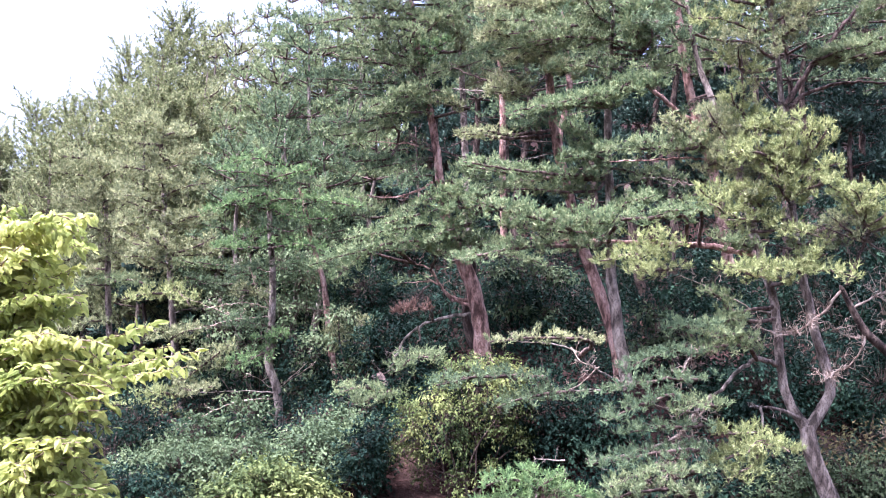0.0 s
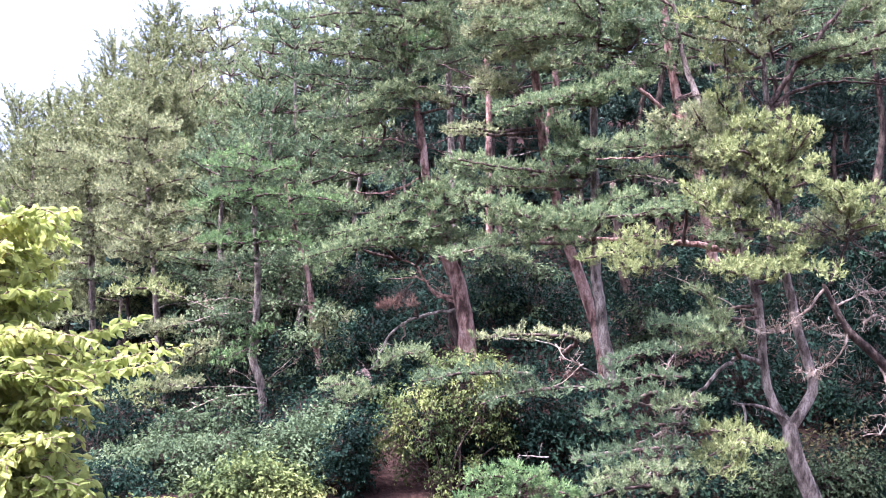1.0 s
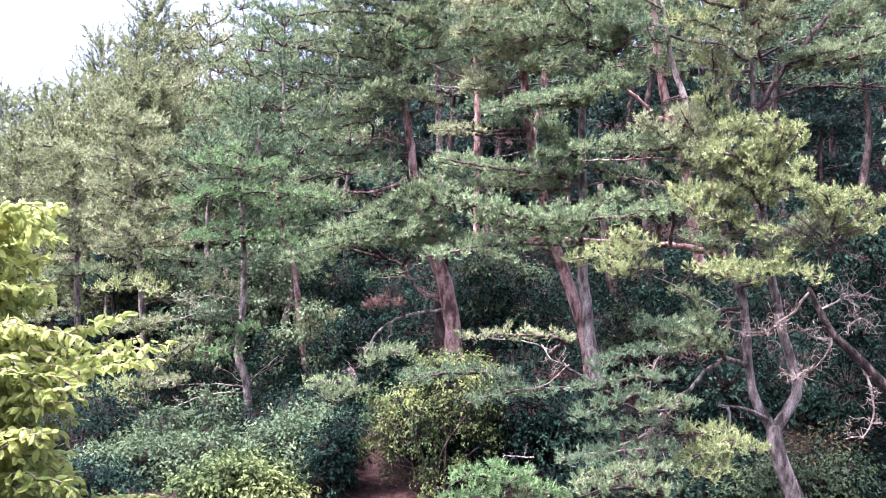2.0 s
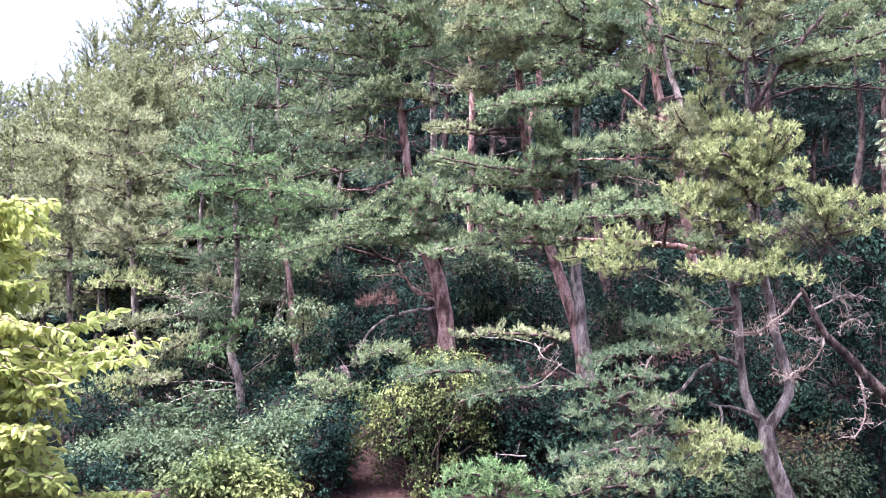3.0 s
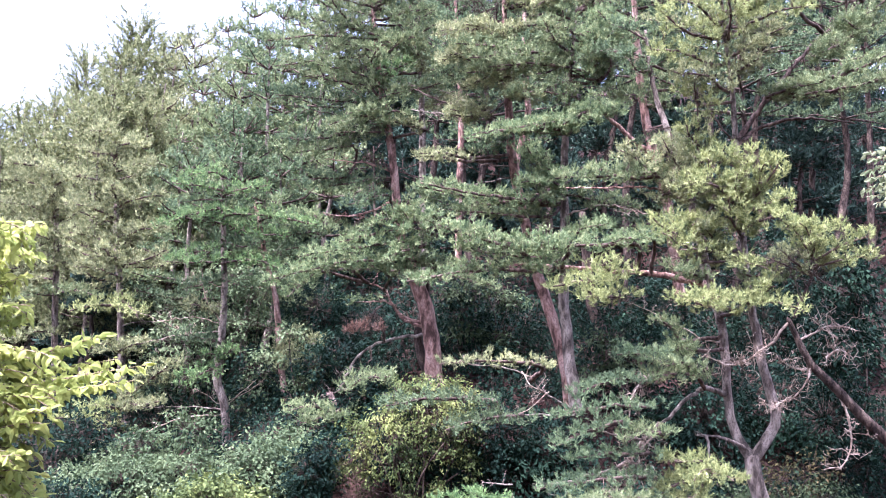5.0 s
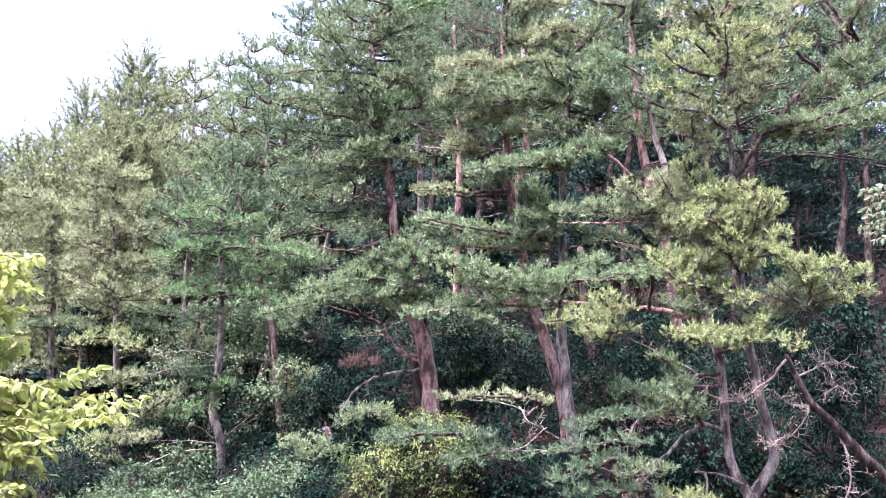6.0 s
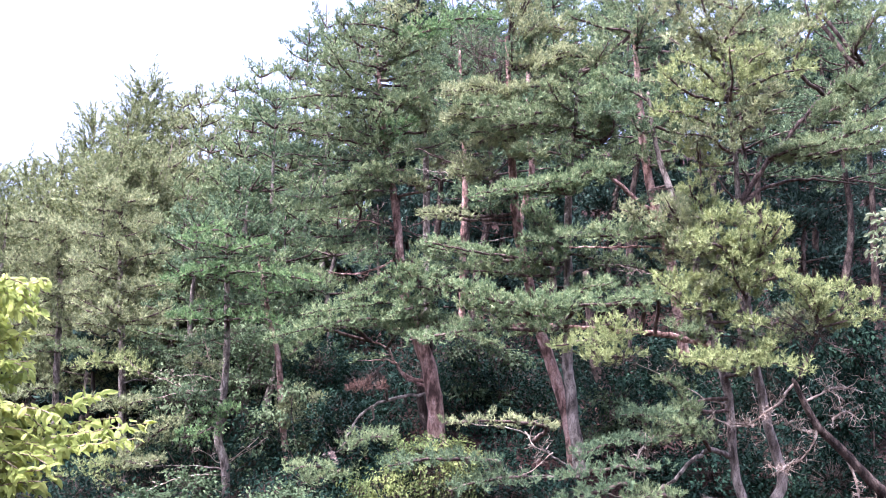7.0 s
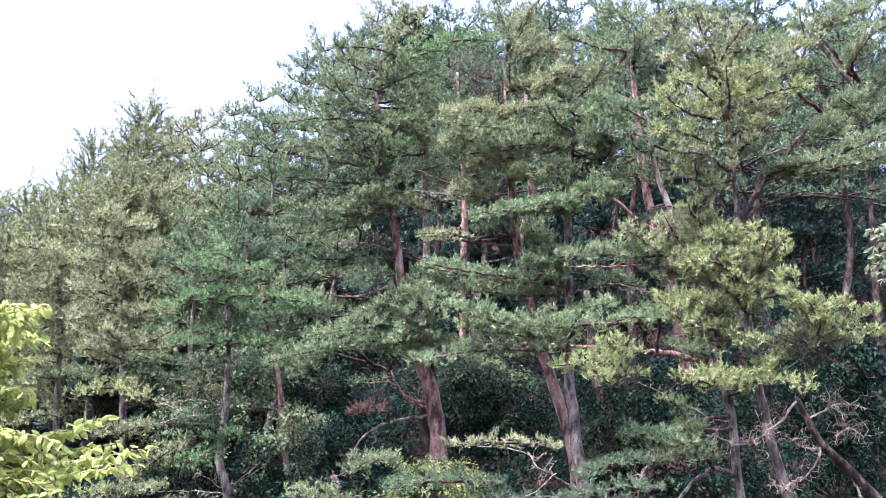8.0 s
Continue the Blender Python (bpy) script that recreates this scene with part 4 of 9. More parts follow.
pad(pine, [(6.13, 14.6, 3.18), (5.94, 14.42, 3.23), (5.69, 14.31, 3.54), (5.35, 14.2, 3.79)], 0.21, 0.39, "yellow", 1105)
pad(pine, [(6.13, 14.6, 3.18), (5.94, 14.38, 3.27), (6.02, 14.24, 3.57), (6.24, 14.1, 3.67)], 0.30, 0.42, "yellow", 1106)
pad(pine, [(6.13, 14.6, 3.18), (5.96, 14.33, 3.18), (6.33, 14.16, 3.4), (6.65, 14, 3.53)], 0.24, 0.40, "yellow", 1107)
pad(pine, [(6.13, 14.6, 3.18), (5.93, 14.33, 3.34), (5.79, 14.16, 3.56), (5.61, 14, 3.65)], 0.37, 0.34, "yellow", 1108)
pad(pine, [(6.1, 14.6, 3.12), (6.02, 14.38, 3.11), (6.44, 14.24, 3.21), (6.77, 14.1, 3.23)], 0.20, 0.31, "yellow", 1109)
pad(pine, [(6.04, 14.6, 3), (5.89, 14.46, 3.03), (5.62, 14.38, 3.19), (5.44, 14.3, 3.3)], 0.24, 0.28, "olive", 1110)

# middle: the double-stemmed pines
pine = thing("pine_tree", (3.38, 19, 0.67), "slender pine with pale grey-brown bark beside a leaning twin", "tree")
trunk(pine, [(3.38, 19, 0.67, 0.123), (3.33, 19, 1.18, 0.114), (3.24, 19, 1.7, 0.11), (3.16, 19, 2.43, 0.101), (3.12, 19, 2.85, 0.097), (3.12, 19, 4.23, 0.092), (3.09, 19, 4.76, 0.079), (3.09, 19, 5.62, 0.07), (3.13, 19, 6.59, 0.053), (3.22, 19, 7.57, 0.04), (3.29, 19, 8.45, 0.022)], "grey", 14, 178)
crown(pine, [(3.38, 19, 0.67, 0.123), (3.33, 19, 1.18, 0.114), (3.24, 19, 1.7, 0.11), (3.16, 19, 2.43, 0.101), (3.12, 19, 2.85, 0.097), (3.12, 19, 4.23, 0.092), (3.09, 19, 4.76, 0.079), (3.09, 19, 5.62, 0.07), (3.13, 19, 6.59, 0.053), (3.22, 19, 7.57, 0.04), (3.29, 19, 8.45, 0.022)], 7.35, 1.5, 9, "green", 179)
snag(pine, [(3.13, 19, 4.44), (2.81, 19, 4.65), (2.6, 19, 4.97)], 0.040, 4, 0.4, 180, bark='grey')
snag(pine, [(3.12, 19, 4.39), (3.77, 18.5, 4.52), (4.61, 18.2, 4.32)], 0.022, 8, 0.35, 181)
snag(pine, [(2.72, 18, 1.11), (2.28, 17.7, 0.78), (2.08, 17.6, 0.74)], 0.012, 3, 0.3, 196)
snag(pine, [(2.17, 17.5, 1.46), (2.34, 17.4, 1.22), (2.63, 17.4, 1.08)], 0.012, 7, 0.35, 197)
snag(pine, [(3.32, 19, 0.77), (2.62, 18, 1.11), (2.06, 17.4, 1.48), (0.8, 17, 1.58)], 0.022, 3, 0.3, 905, bark="grey", name="branch")
snag(pine, [(3.32, 19, 0.67), (2.29, 17.8, 0.71), (1.45, 17, 0.6)], 0.02, 2, 0.3, 906, bark="grey", name="branch")
pad(pine, [(3.1, 19, 5.98), (2.98, 18.6, 5.85), (2.11, 18.35, 5.81), (1.17, 18.1, 5.59)], 0.16, 0.34, "blue", 1111)
pad(pine, [(3.11, 19, 6.1), (2.87, 18.55, 6.03), (2.41, 18.27, 5.88), (1.77, 18, 5.71)], 0.26, 0.34, "blue", 1112)
pad(pine, [(3.12, 19, 6.35), (3.41, 18.64, 6.28), (3.16, 18.42, 6.12), (2.83, 18.2, 5.86)], 0.33, 0.64, "blue", 1113)
pad(pine, [(3.12, 19, 6.23), (3.61, 18.6, 6.17), (3.71, 18.35, 6.21), (3.71, 18.1, 6.2)], 0.52, 0.44, "blue", 1114)
pad(pine, [(3.14, 19, 6.71), (3.25, 18.6, 6.54), (2.64, 18.35, 6.55), (1.89, 18.1, 6.48)], 0.21, 0.52, "green", 1115)
pad(pine, [(3.2, 19, 7.32), (3.11, 18.64, 7.22), (2.24, 18.42, 7.05), (1.14, 18.2, 6.82)], 0.13, 0.46, "green", 1116)
pad(pine, [(3.21, 19, 7.45), (2.88, 18.55, 7.38), (2.02, 18.27, 7.24), (1.18, 18, 7.05)], 0.20, 0.40, "green", 1117)
pad(pine, [(2.63, 19, 4.93), (2.76, 18.6, 5.06), (2.37, 18.35, 5.22), (2.18, 18.1, 5.41)], 0.31, 0.56, "blue", 1118)
pad(pine, [(3.09, 19, 4.87), (2.97, 18.64, 4.8), (2.58, 18.42, 4.87), (2.09, 18.2, 4.78)], 0.25, 0.46, "blue", 1119)
pad(pine, [(2.85, 19, 4.62), (2.75, 18.6, 4.5), (1.59, 18.35, 4.53), (0.28, 18.1, 4.69)], 0.12, 0.38, "blue", 1120)
pad(pine, [(3.01, 19, 4.52), (2.75, 18.6, 4.29), (1.9, 18.35, 4.26), (1.02, 18.1, 4.28)], 0.20, 0.36, "green", 1121)
pad(pine, [(3.09, 19, 4.76), (3.29, 18.73, 4.71), (3.78, 18.57, 4.58), (4.36, 18.4, 4.45)], 0.20, 0.51, "green", 1122)
pad(pine, [(3.16, 19, 6.96), (3.63, 18.64, 6.87), (3.74, 18.42, 7.18), (3.35, 18.2, 7.48)], 0.36, 0.60, "blue", 1123)
pad(pine, [(3.19, 19, 7.2), (3.41, 18.6, 7.02), (3.58, 18.35, 7.47), (3.74, 18.1, 7.66)], 0.33, 0.60, "blue", 1124)
pad(pine, [(2.34, 17.7, 1.3), (2.44, 17.02, 1.55), (1.6, 16.61, 1.62), (0.73, 16.2, 1.55)], 0.25, 0.23, "olive", 1125)
# deep tone again in place of shade on these two low pads
pad(pine, [(2.18, 17.7, 0.7), (2.08, 16.89, 0.75), (1.4, 16.4, 0.69), (0.83, 15.9, 0.55)], 0.31, 0.33, "deep", 1126)
pad(pine, [(1.76, 17.3, 0.64), (1.6, 16.58, 0.98), (0.58, 16.14, 1), (-0.1, 15.7, 0.9)], 0.27, 0.31, "deep", 1127)
pad(pine, [(3.21, 19, 7.45), (2.87, 18.6, 7.3), (1.88, 18.35, 7.38), (0.93, 18.1, 7.33)], 0.19, 0.46, "green", 1128)
pad(pine, [(3.19, 19, 7.2), (3.08, 18.55, 7.1), (2.4, 18.27, 7.08), (1.53, 18, 6.89)], 0.19, 0.40, "green", 1129)
pad(pine, [(3.23, 19, 7.68), (3.73, 18.6, 7.55), (3.69, 18.35, 7.8), (3.43, 18.1, 7.99)], 0.43, 0.60, "blue", 1130)
pad(pine, [(3.24, 19, 7.79), (3.96, 18.64, 7.68), (3.65, 18.42, 7.6), (3.23, 18.2, 7.63)], 0.46, 0.50, "blue", 1131)
pad(pine, [(3.28, 19, 8.34), (4.21, 18.73, 9.09), (3.63, 18.57, 9.12), (2.95, 18.4, 9.29)], 0.45, 0.45, "green", 1132)
pad(pine, [(3.28, 19, 8.34), (3.66, 18.73, 8.5), (2.97, 18.57, 8.53), (2.36, 18.4, 8.16)], 0.22, 0.47, "olive", 1133)
pad(pine, [(3.12, 19, 3.71), (3.09, 18.55, 3.65), (2.79, 18.27, 3.41), (2.45, 18, 3.28)], 0.30, 0.44, "green", 1134)
pad(pine, [(3.12, 19, 4.06), (3.09, 18.5, 3.95), (3.39, 18.2, 4.01), (3.64, 17.9, 4.05)], 0.35, 0.39, "blue", 1135)
pad(pine, [(3.1, 19, 5.98), (3.04, 18.39, 5.86), (2.17, 18.02, 5.8), (1.23, 17.65, 5.55)], 0.21, 0.33, "blue", 1136)
pad(pine, [(3.12, 19, 6.23), (2.93, 18.35, 6.04), (2.46, 17.95, 5.86), (1.82, 17.55, 5.67)], 0.30, 0.33, "blue", 1137)
pad(pine, [(3.12, 19, 6.47), (3.46, 18.44, 6.3), (3.19, 18.09, 6.1), (2.85, 17.75, 5.82)], 0.36, 0.63, "blue", 1138)
pad(pine, [(3.12, 19, 6.35), (3.66, 18.39, 6.18), (3.74, 18.02, 6.19), (3.71, 17.65, 6.15)], 0.49, 0.43, "blue", 1139)
pad(pine, [(3.09, 19, 5.19), (2.82, 18.39, 5.08), (2.41, 18.02, 5.22), (2.22, 17.65, 5.37)], 0.37, 0.54, "blue", 1140)
pad(pine, [(3.09, 19, 4.97), (3.03, 18.44, 4.83), (2.62, 18.09, 4.87), (2.13, 17.75, 4.76)], 0.31, 0.45, "blue", 1141)
pad(pine, [(2.89, 19, 4.6), (2.81, 18.39, 4.53), (1.65, 18.02, 4.54), (0.36, 17.65, 4.67)], 0.16, 0.37, "blue", 1142)
pad(pine, [(3.18, 19, 7.08), (3.68, 18.44, 6.88), (3.77, 18.09, 7.14), (3.35, 17.75, 7.4)], 0.40, 0.59, "blue", 1143)
pad(pine, [(3.19, 19, 7.2), (3.47, 18.39, 7.02), (3.61, 18.02, 7.43), (3.74, 17.65, 7.57)], 0.38, 0.58, "blue", 1144)
pad(pine, [(3.24, 19, 7.79), (3.79, 18.39, 7.55), (3.72, 18.02, 7.76), (3.43, 17.65, 7.9)], 0.45, 0.58, "blue", 1145)
pad(pine, [(3.25, 19, 7.9), (4.01, 18.44, 7.69), (3.68, 18.09, 7.57), (3.24, 17.75, 7.55)], 0.45, 0.49, "blue", 1146)
pad(pine, [(3.12, 19, 4.06), (3.15, 18.3, 3.99), (3.42, 17.88, 4.03), (3.63, 17.45, 4.05)], 0.39, 0.38, "blue", 1147)
pine = thing("pine_tree", (5.59, 20, 3.03), "red pine with stout ruddy limbs behind the forked pine", "tree")
trunk(pine, [(5.59, 20, 3.03, 0.111), (5.44, 20, 4.03, 0.102), (5.32, 20, 4.93, 0.102), (5.09, 20, 5.72, 0.097), (4.94, 20, 6.28, 0.093), (4.83, 20, 6.85, 0.083), (4.71, 20, 7.77, 0.079), (4.65, 20, 8.58, 0.065), (4.59, 20, 9.75, 0.037)], "red", 14, 198)
crown(pine, [(5.59, 20, 3.03, 0.111), (5.44, 20, 4.03, 0.102), (5.32, 20, 4.93, 0.102), (5.09, 20, 5.72, 0.097), (4.94, 20, 6.28, 0.093), (4.83, 20, 6.85, 0.083), (4.71, 20, 7.77, 0.079), (4.65, 20, 8.58, 0.065), (4.59, 20, 9.75, 0.037)], 7.66, 1.6, 10, "deep", 199)
snag(pine, [(5.09, 20, 5.77), (4.5, 19.8, 6.12), (4.04, 19.7, 6.49), (3.8, 19.6, 6.64)], 0.066, 3, 0.4, 200, bark='red')
pad(pine, [(4.84, 20, 6.78), (5.18, 19.6, 6.8), (4.57, 19.35, 6.85), (3.98, 19.1, 6.73)], 0.26, 0.48, "green", 1148)
pad(pine, [(5.09, 20, 5.77), (5.69, 19.73, 6.05), (5.1, 19.57, 6.01), (4.62, 19.4, 5.92)], 0.36, 0.43, "deep", 1149)
pad(pine, [(4.8, 20, 7.08), (5.36, 19.64, 7.1), (4.87, 19.42, 7.26), (4.5, 19.2, 7.3)], 0.37, 0.42, "green", 1150)
pad(pine, [(4.74, 20, 7.54), (5.08, 19.77, 7.59), (5.27, 19.64, 7.77), (5.46, 19.5, 7.96)], 0.38, 0.54, "deep", 1151)
pad(pine, [(4.61, 20, 9.46), (4.53, 19.64, 9.28), (4.72, 19.42, 9.69), (5.01, 19.2, 9.97)], 0.27, 0.53, "olive", 1152)
pad(pine, [(4.6, 20, 9.6), (4.67, 19.68, 9.91), (4.28, 19.49, 10.19), (3.78, 19.3, 10.2)], 0.27, 0.49, "green", 1153)
pad(pine, [(4.6, 20, 9.6), (4.91, 19.68, 10.17), (5.21, 19.49, 10.34), (5.63, 19.3, 10.4)], 0.42, 0.49, "green", 1154)
pad(pine, [(4.61, 20, 9.31), (5.04, 19.82, 9.25), (4.78, 19.71, 9.07), (4.63, 19.6, 8.79)], 0.38, 0.54, "deep", 1155)
pad(pine, [(4.62, 20, 9.16), (6.08, 19.77, 9.27), (6.63, 19.64, 9.3), (7.05, 19.5, 9.32)], 0.57, 0.47, "deep", 1156)
pad(pine, [(5.38, 20, 4.48), (5.46, 19.82, 4.45), (4.55, 19.71, 4.32), (3.66, 19.6, 4.36)], 0.07, 0.65, "deep", 1157)
pine = thing("pine_tree", (3.36, 19.6, 0.64), "leaning red-barked pine twin with blue-green boughs", "tree")
trunk(pine, [(3.36, 19.6, 0.64, 0.109), (3.27, 19.6, 1.49, 0.1), (3.04, 19.6, 2.35, 0.109), (2.77, 19.6, 3.11, 0.104), (2.56, 19.6, 3.76, 0.1), (2.39, 19.6, 4.53, 0.091), (2.2, 19.6, 5.3, 0.091), (2.1, 19.6, 6.19, 0.082), (2.03, 19.6, 7.09, 0.073), (1.97, 19.6, 8.21, 0.054), (1.9, 19.6, 9.24, 0.032)], "red", 14, 210)
crown(pine, [(3.36, 19.6, 0.64, 0.109), (3.27, 19.6, 1.49, 0.1), (3.04, 19.6, 2.35, 0.109), (2.77, 19.6, 3.11, 0.104), (2.56, 19.6, 3.76, 0.1), (2.39, 19.6, 4.53, 0.091), (2.2, 19.6, 5.3, 0.091), (2.1, 19.6, 6.19, 0.082), (2.03, 19.6, 7.09, 0.073), (1.97, 19.6, 8.21, 0.054), (1.9, 19.6, 9.24, 0.032)], 7.54, 1.6, 10, "deep", 211)
snag(pine, [(2.1, 19.6, 6.19), (1.27, 19.6, 6.52), (0.73, 19.6, 6.64), (0.18, 19.6, 6.86)], 0.028, 8, 0.4, 222, bark='twig')
snag(pine, [(1.89, 19.6, 6.27), (1.27, 19.47, 6.58), (0.72, 19.4, 6.81)], 0.02, 5, 0.35, 1158, bark="twig")
snag(pine, [(2.22, 19.6, 5.2), (2.02, 19.53, 5.16), (1.31, 19.47, 5.33), (1.04, 19.4, 5.76)], 0.02, 5, 0.35, 1159, bark="twig")
snag(pine, [(1.89, 19.6, 6.27), (1.05, 19.47, 6.32), (0.17, 19.4, 6.4)], 0.022, 5, 0.3, 1160, bark="grey")
snag(pine, [(2.19, 19.6, 5.41), (1.59, 19.53, 5.4), (1.21, 19.5, 5.56)], 0.014, 6, 0.3, 1161, bark="dead")
snag(pine, [(2, 19.6, 6.23), (1.93, 19.57, 6.07), (1.49, 19.53, 6.23), (1.05, 19.5, 6.5)], 0.016, 5, 0.35, 1162, bark="twig")
snag(pine, [(1.98, 19.6, 8.07), (1.82, 19.4, 8.04), (1.42, 19.2, 8.53), (0.9, 19, 8.84)], 0.018, 34, 0.75, 1163, bark="twig")
snag(pine, [(1.97, 19.6, 8.21), (1.8, 19.4, 8.15), (1.7, 19.2, 8.64), (1.52, 19, 9.01)], 0.016, 26, 0.7, 1164, bark="twig")
pad(pine, [(2.18, 19.6, 5.52), (1.14, 19.28, 5.4), (0.7, 19.09, 5.44), (0.25, 18.9, 5.38)], 0.50, 0.27, "olive", 1165)
pad(pine, [(1.98, 19.6, 7.93), (2.07, 19.24, 7.76), (1.46, 19.02, 7.58), (0.8, 18.8, 7.4)], 0.20, 0.41, "green", 1166)
pad(pine, [(2.01, 19.6, 7.51), (2.01, 19.2, 7.41), (1.56, 18.95, 7.17), (1.01, 18.7, 6.99)], 0.23, 0.37, "green", 1167)
pad(pine, [(1.98, 19.6, 7.93), (1.91, 19.2, 7.86), (1.24, 18.95, 7.83), (0.59, 18.7, 7.69)], 0.20, 0.47, "olive", 1168)
pad(pine, [(2.03, 19.6, 7.09), (2.02, 19.28, 7), (1.57, 19.09, 6.94), (1.13, 18.9, 6.73)], 0.21, 0.46, "olive", 1169)
pad(pine, [(1.98, 19.6, 7.93), (2.02, 19.24, 7.81), (1.61, 19.02, 7.84), (1.05, 18.8, 7.86)], 0.23, 0.41, "olive", 1170)
pad(pine, [(1.98, 19.6, 8.07), (2.08, 19.24, 7.98), (2.38, 19.02, 7.98), (2.85, 18.8, 7.87)], 0.27, 0.41, "olive", 1171)
pad(pine, [(2.01, 19.6, 7.37), (1.53, 19.24, 7.27), (1.07, 19.02, 7.36), (0.65, 18.8, 7.23)], 0.35, 0.37, "olive", 1172)
pad(pine, [(1.94, 19.6, 8.6), (2.07, 19.24, 8.45), (2.49, 19.02, 8.5), (3.01, 18.8, 8.67)], 0.25, 0.52, "olive", 1173)
pad(pine, [(1.91, 19.6, 9.11), (2.02, 19.33, 9.07), (2.39, 19.17, 9.26), (3.04, 19, 9.16)], 0.18, 0.59, "olive", 1174)
pad(pine, [(1.91, 19.6, 9.11), (2.02, 19.33, 9.43), (2.22, 19.17, 9.84), (2.31, 19, 10.07)], 0.32, 0.52, "olive", 1175)
pad(pine, [(1.91, 19.6, 9.11), (1.96, 19.38, 9.68), (1.72, 19.24, 9.97), (1.37, 19.1, 9.96)], 0.41, 0.48, "green", 1176)
pad(pine, [(1.93, 19.6, 8.85), (2.32, 19.46, 8.89), (2.88, 19.38, 8.65), (3.43, 19.3, 8.75)], 0.23, 0.53, "deep", 1177)
pad(pine, [(1.48, 19.6, 6.44), (1.48, 19.42, 6.37), (1.15, 19.31, 6.29), (0.82, 19.2, 6.31)], 0.18, 0.53, "olive", 1178)
pad(pine, [(2.3, 19.6, 4.92), (2.15, 19.2, 4.79), (1.85, 18.95, 4.56), (1.21, 18.7, 4.48)], 0.25, 0.41, "blue", 1179)
pad(pine, [(2.52, 19.6, 3.95), (2.4, 19.15, 3.93), (2.15, 18.88, 3.68), (1.81, 18.6, 3.44)], 0.30, 0.47, "green", 1180)
pad(pine, [(2.61, 19.6, 3.6), (2.5, 19.15, 3.5), (2.78, 18.88, 3.37), (3.05, 18.6, 3.39)], 0.34, 0.47, "green", 1181)
pad(pine, [(2.12, 19.6, 5.97), (2.05, 19.15, 5.87), (1.75, 18.88, 5.64), (1.41, 18.6, 5.43)], 0.30, 0.45, "deep", 1182)
pad(pine, [(2.05, 19.6, 6.86), (2, 19.15, 6.74), (2.18, 18.88, 6.56), (2.36, 18.6, 6.51)], 0.37, 0.37, "olive", 1183)
pad(pine, [(2.16, 19.6, 5.63), (1.22, 19.08, 5.43), (0.79, 18.77, 5.44), (0.34, 18.45, 5.35)], 0.47, 0.26, "olive", 1184)
pad(pine, [(1.98, 19.6, 8.07), (1.98, 18.99, 7.86), (1.31, 18.62, 7.79), (0.67, 18.25, 7.61)], 0.27, 0.46, "olive", 1185)
pad(pine, [(2.03, 19.6, 7.09), (2.09, 19.08, 7.01), (1.64, 18.77, 6.92), (1.19, 18.45, 6.67)], 0.28, 0.45, "olive", 1186)
pad(pine, [(1.98, 19.6, 7.93), (2.1, 19.04, 7.82), (1.68, 18.69, 7.8), (1.12, 18.35, 7.78)], 0.30, 0.40, "olive", 1187)
pad(pine, [(1.97, 19.6, 8.21), (2.15, 19.04, 7.99), (2.44, 18.69, 7.94), (2.87, 18.35, 7.79)], 0.35, 0.40, "olive", 1188)
pad(pine, [(2.01, 19.6, 7.51), (1.61, 19.04, 7.29), (1.15, 18.69, 7.34), (0.73, 18.35, 7.16)], 0.36, 0.36, "olive", 1189)
pad(pine, [(1.94, 19.6, 8.6), (2.15, 19.04, 8.45), (2.55, 18.69, 8.46), (3.04, 18.35, 8.57)], 0.32, 0.51, "olive", 1190)
pad(pine, [(1.91, 19.6, 9.11), (2.1, 19.13, 9.06), (2.45, 18.84, 9.2), (3.07, 18.55, 9.05)], 0.27, 0.57, "olive", 1191)
pad(pine, [(1.91, 19.6, 9.11), (2.1, 19.13, 9.42), (2.28, 18.84, 9.78), (2.36, 18.55, 9.95)], 0.38, 0.51, "olive", 1192)
pad(pine, [(1.58, 19.6, 6.4), (1.56, 19.22, 6.38), (1.22, 18.98, 6.27), (0.89, 18.75, 6.27)], 0.29, 0.52, "olive", 1193)
pad(pine, [(2.05, 19.6, 6.86), (2.07, 18.95, 6.75), (2.24, 18.55, 6.54), (2.39, 18.15, 6.45)], 0.39, 0.36, "olive", 1194)
pine = thing("pine_tree", (3.7, 24, 2.52), "red pine trunk in the shade behind its neighbours", "tree")
trunk(pine, [(3.7, 24, 2.52, 0.05), (3.21, 24, 3.98, 0.056), (2.92, 24, 5.19, 0.067), (2.76, 24, 6.27, 0.067), (3.01, 24, 7.49, 0.072), (2.95, 24, 8.32, 0.067), (2.87, 24, 10.26, 0.044)], "red", 14, 223)
crown(pine, [(3.7, 24, 2.52, 0.05), (3.21, 24, 3.98, 0.056), (2.92, 24, 5.19, 0.067), (2.76, 24, 6.27, 0.067), (3.01, 24, 7.49, 0.072), (2.95, 24, 8.32, 0.067), (2.87, 24, 10.26, 0.044)], 8.04, 1.9, 10, "deep", 224)
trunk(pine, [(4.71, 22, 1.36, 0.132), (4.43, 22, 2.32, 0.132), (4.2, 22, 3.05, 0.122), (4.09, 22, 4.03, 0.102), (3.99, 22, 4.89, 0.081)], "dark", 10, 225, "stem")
snag(pine, [(2.8, 24, 6), (1.28, 23.9, 5.71), (0.88, 23.8, 5.85), (0.71, 23.7, 6.1)], 0.016, 4, 0.4, 1195, bark="grey")
pad(pine, [(2.94, 24, 8.56), (2.87, 23.64, 8.35), (3.51, 23.42, 8.56), (4, 23.2, 8.63)], 0.22, 0.64, "deep", 1196)
pad(pine, [(2.93, 24, 8.8), (3.02, 23.73, 8.79), (2.34, 23.56, 9.01), (1.93, 23.4, 9.36)], 0.15, 0.64, "deep", 1197)
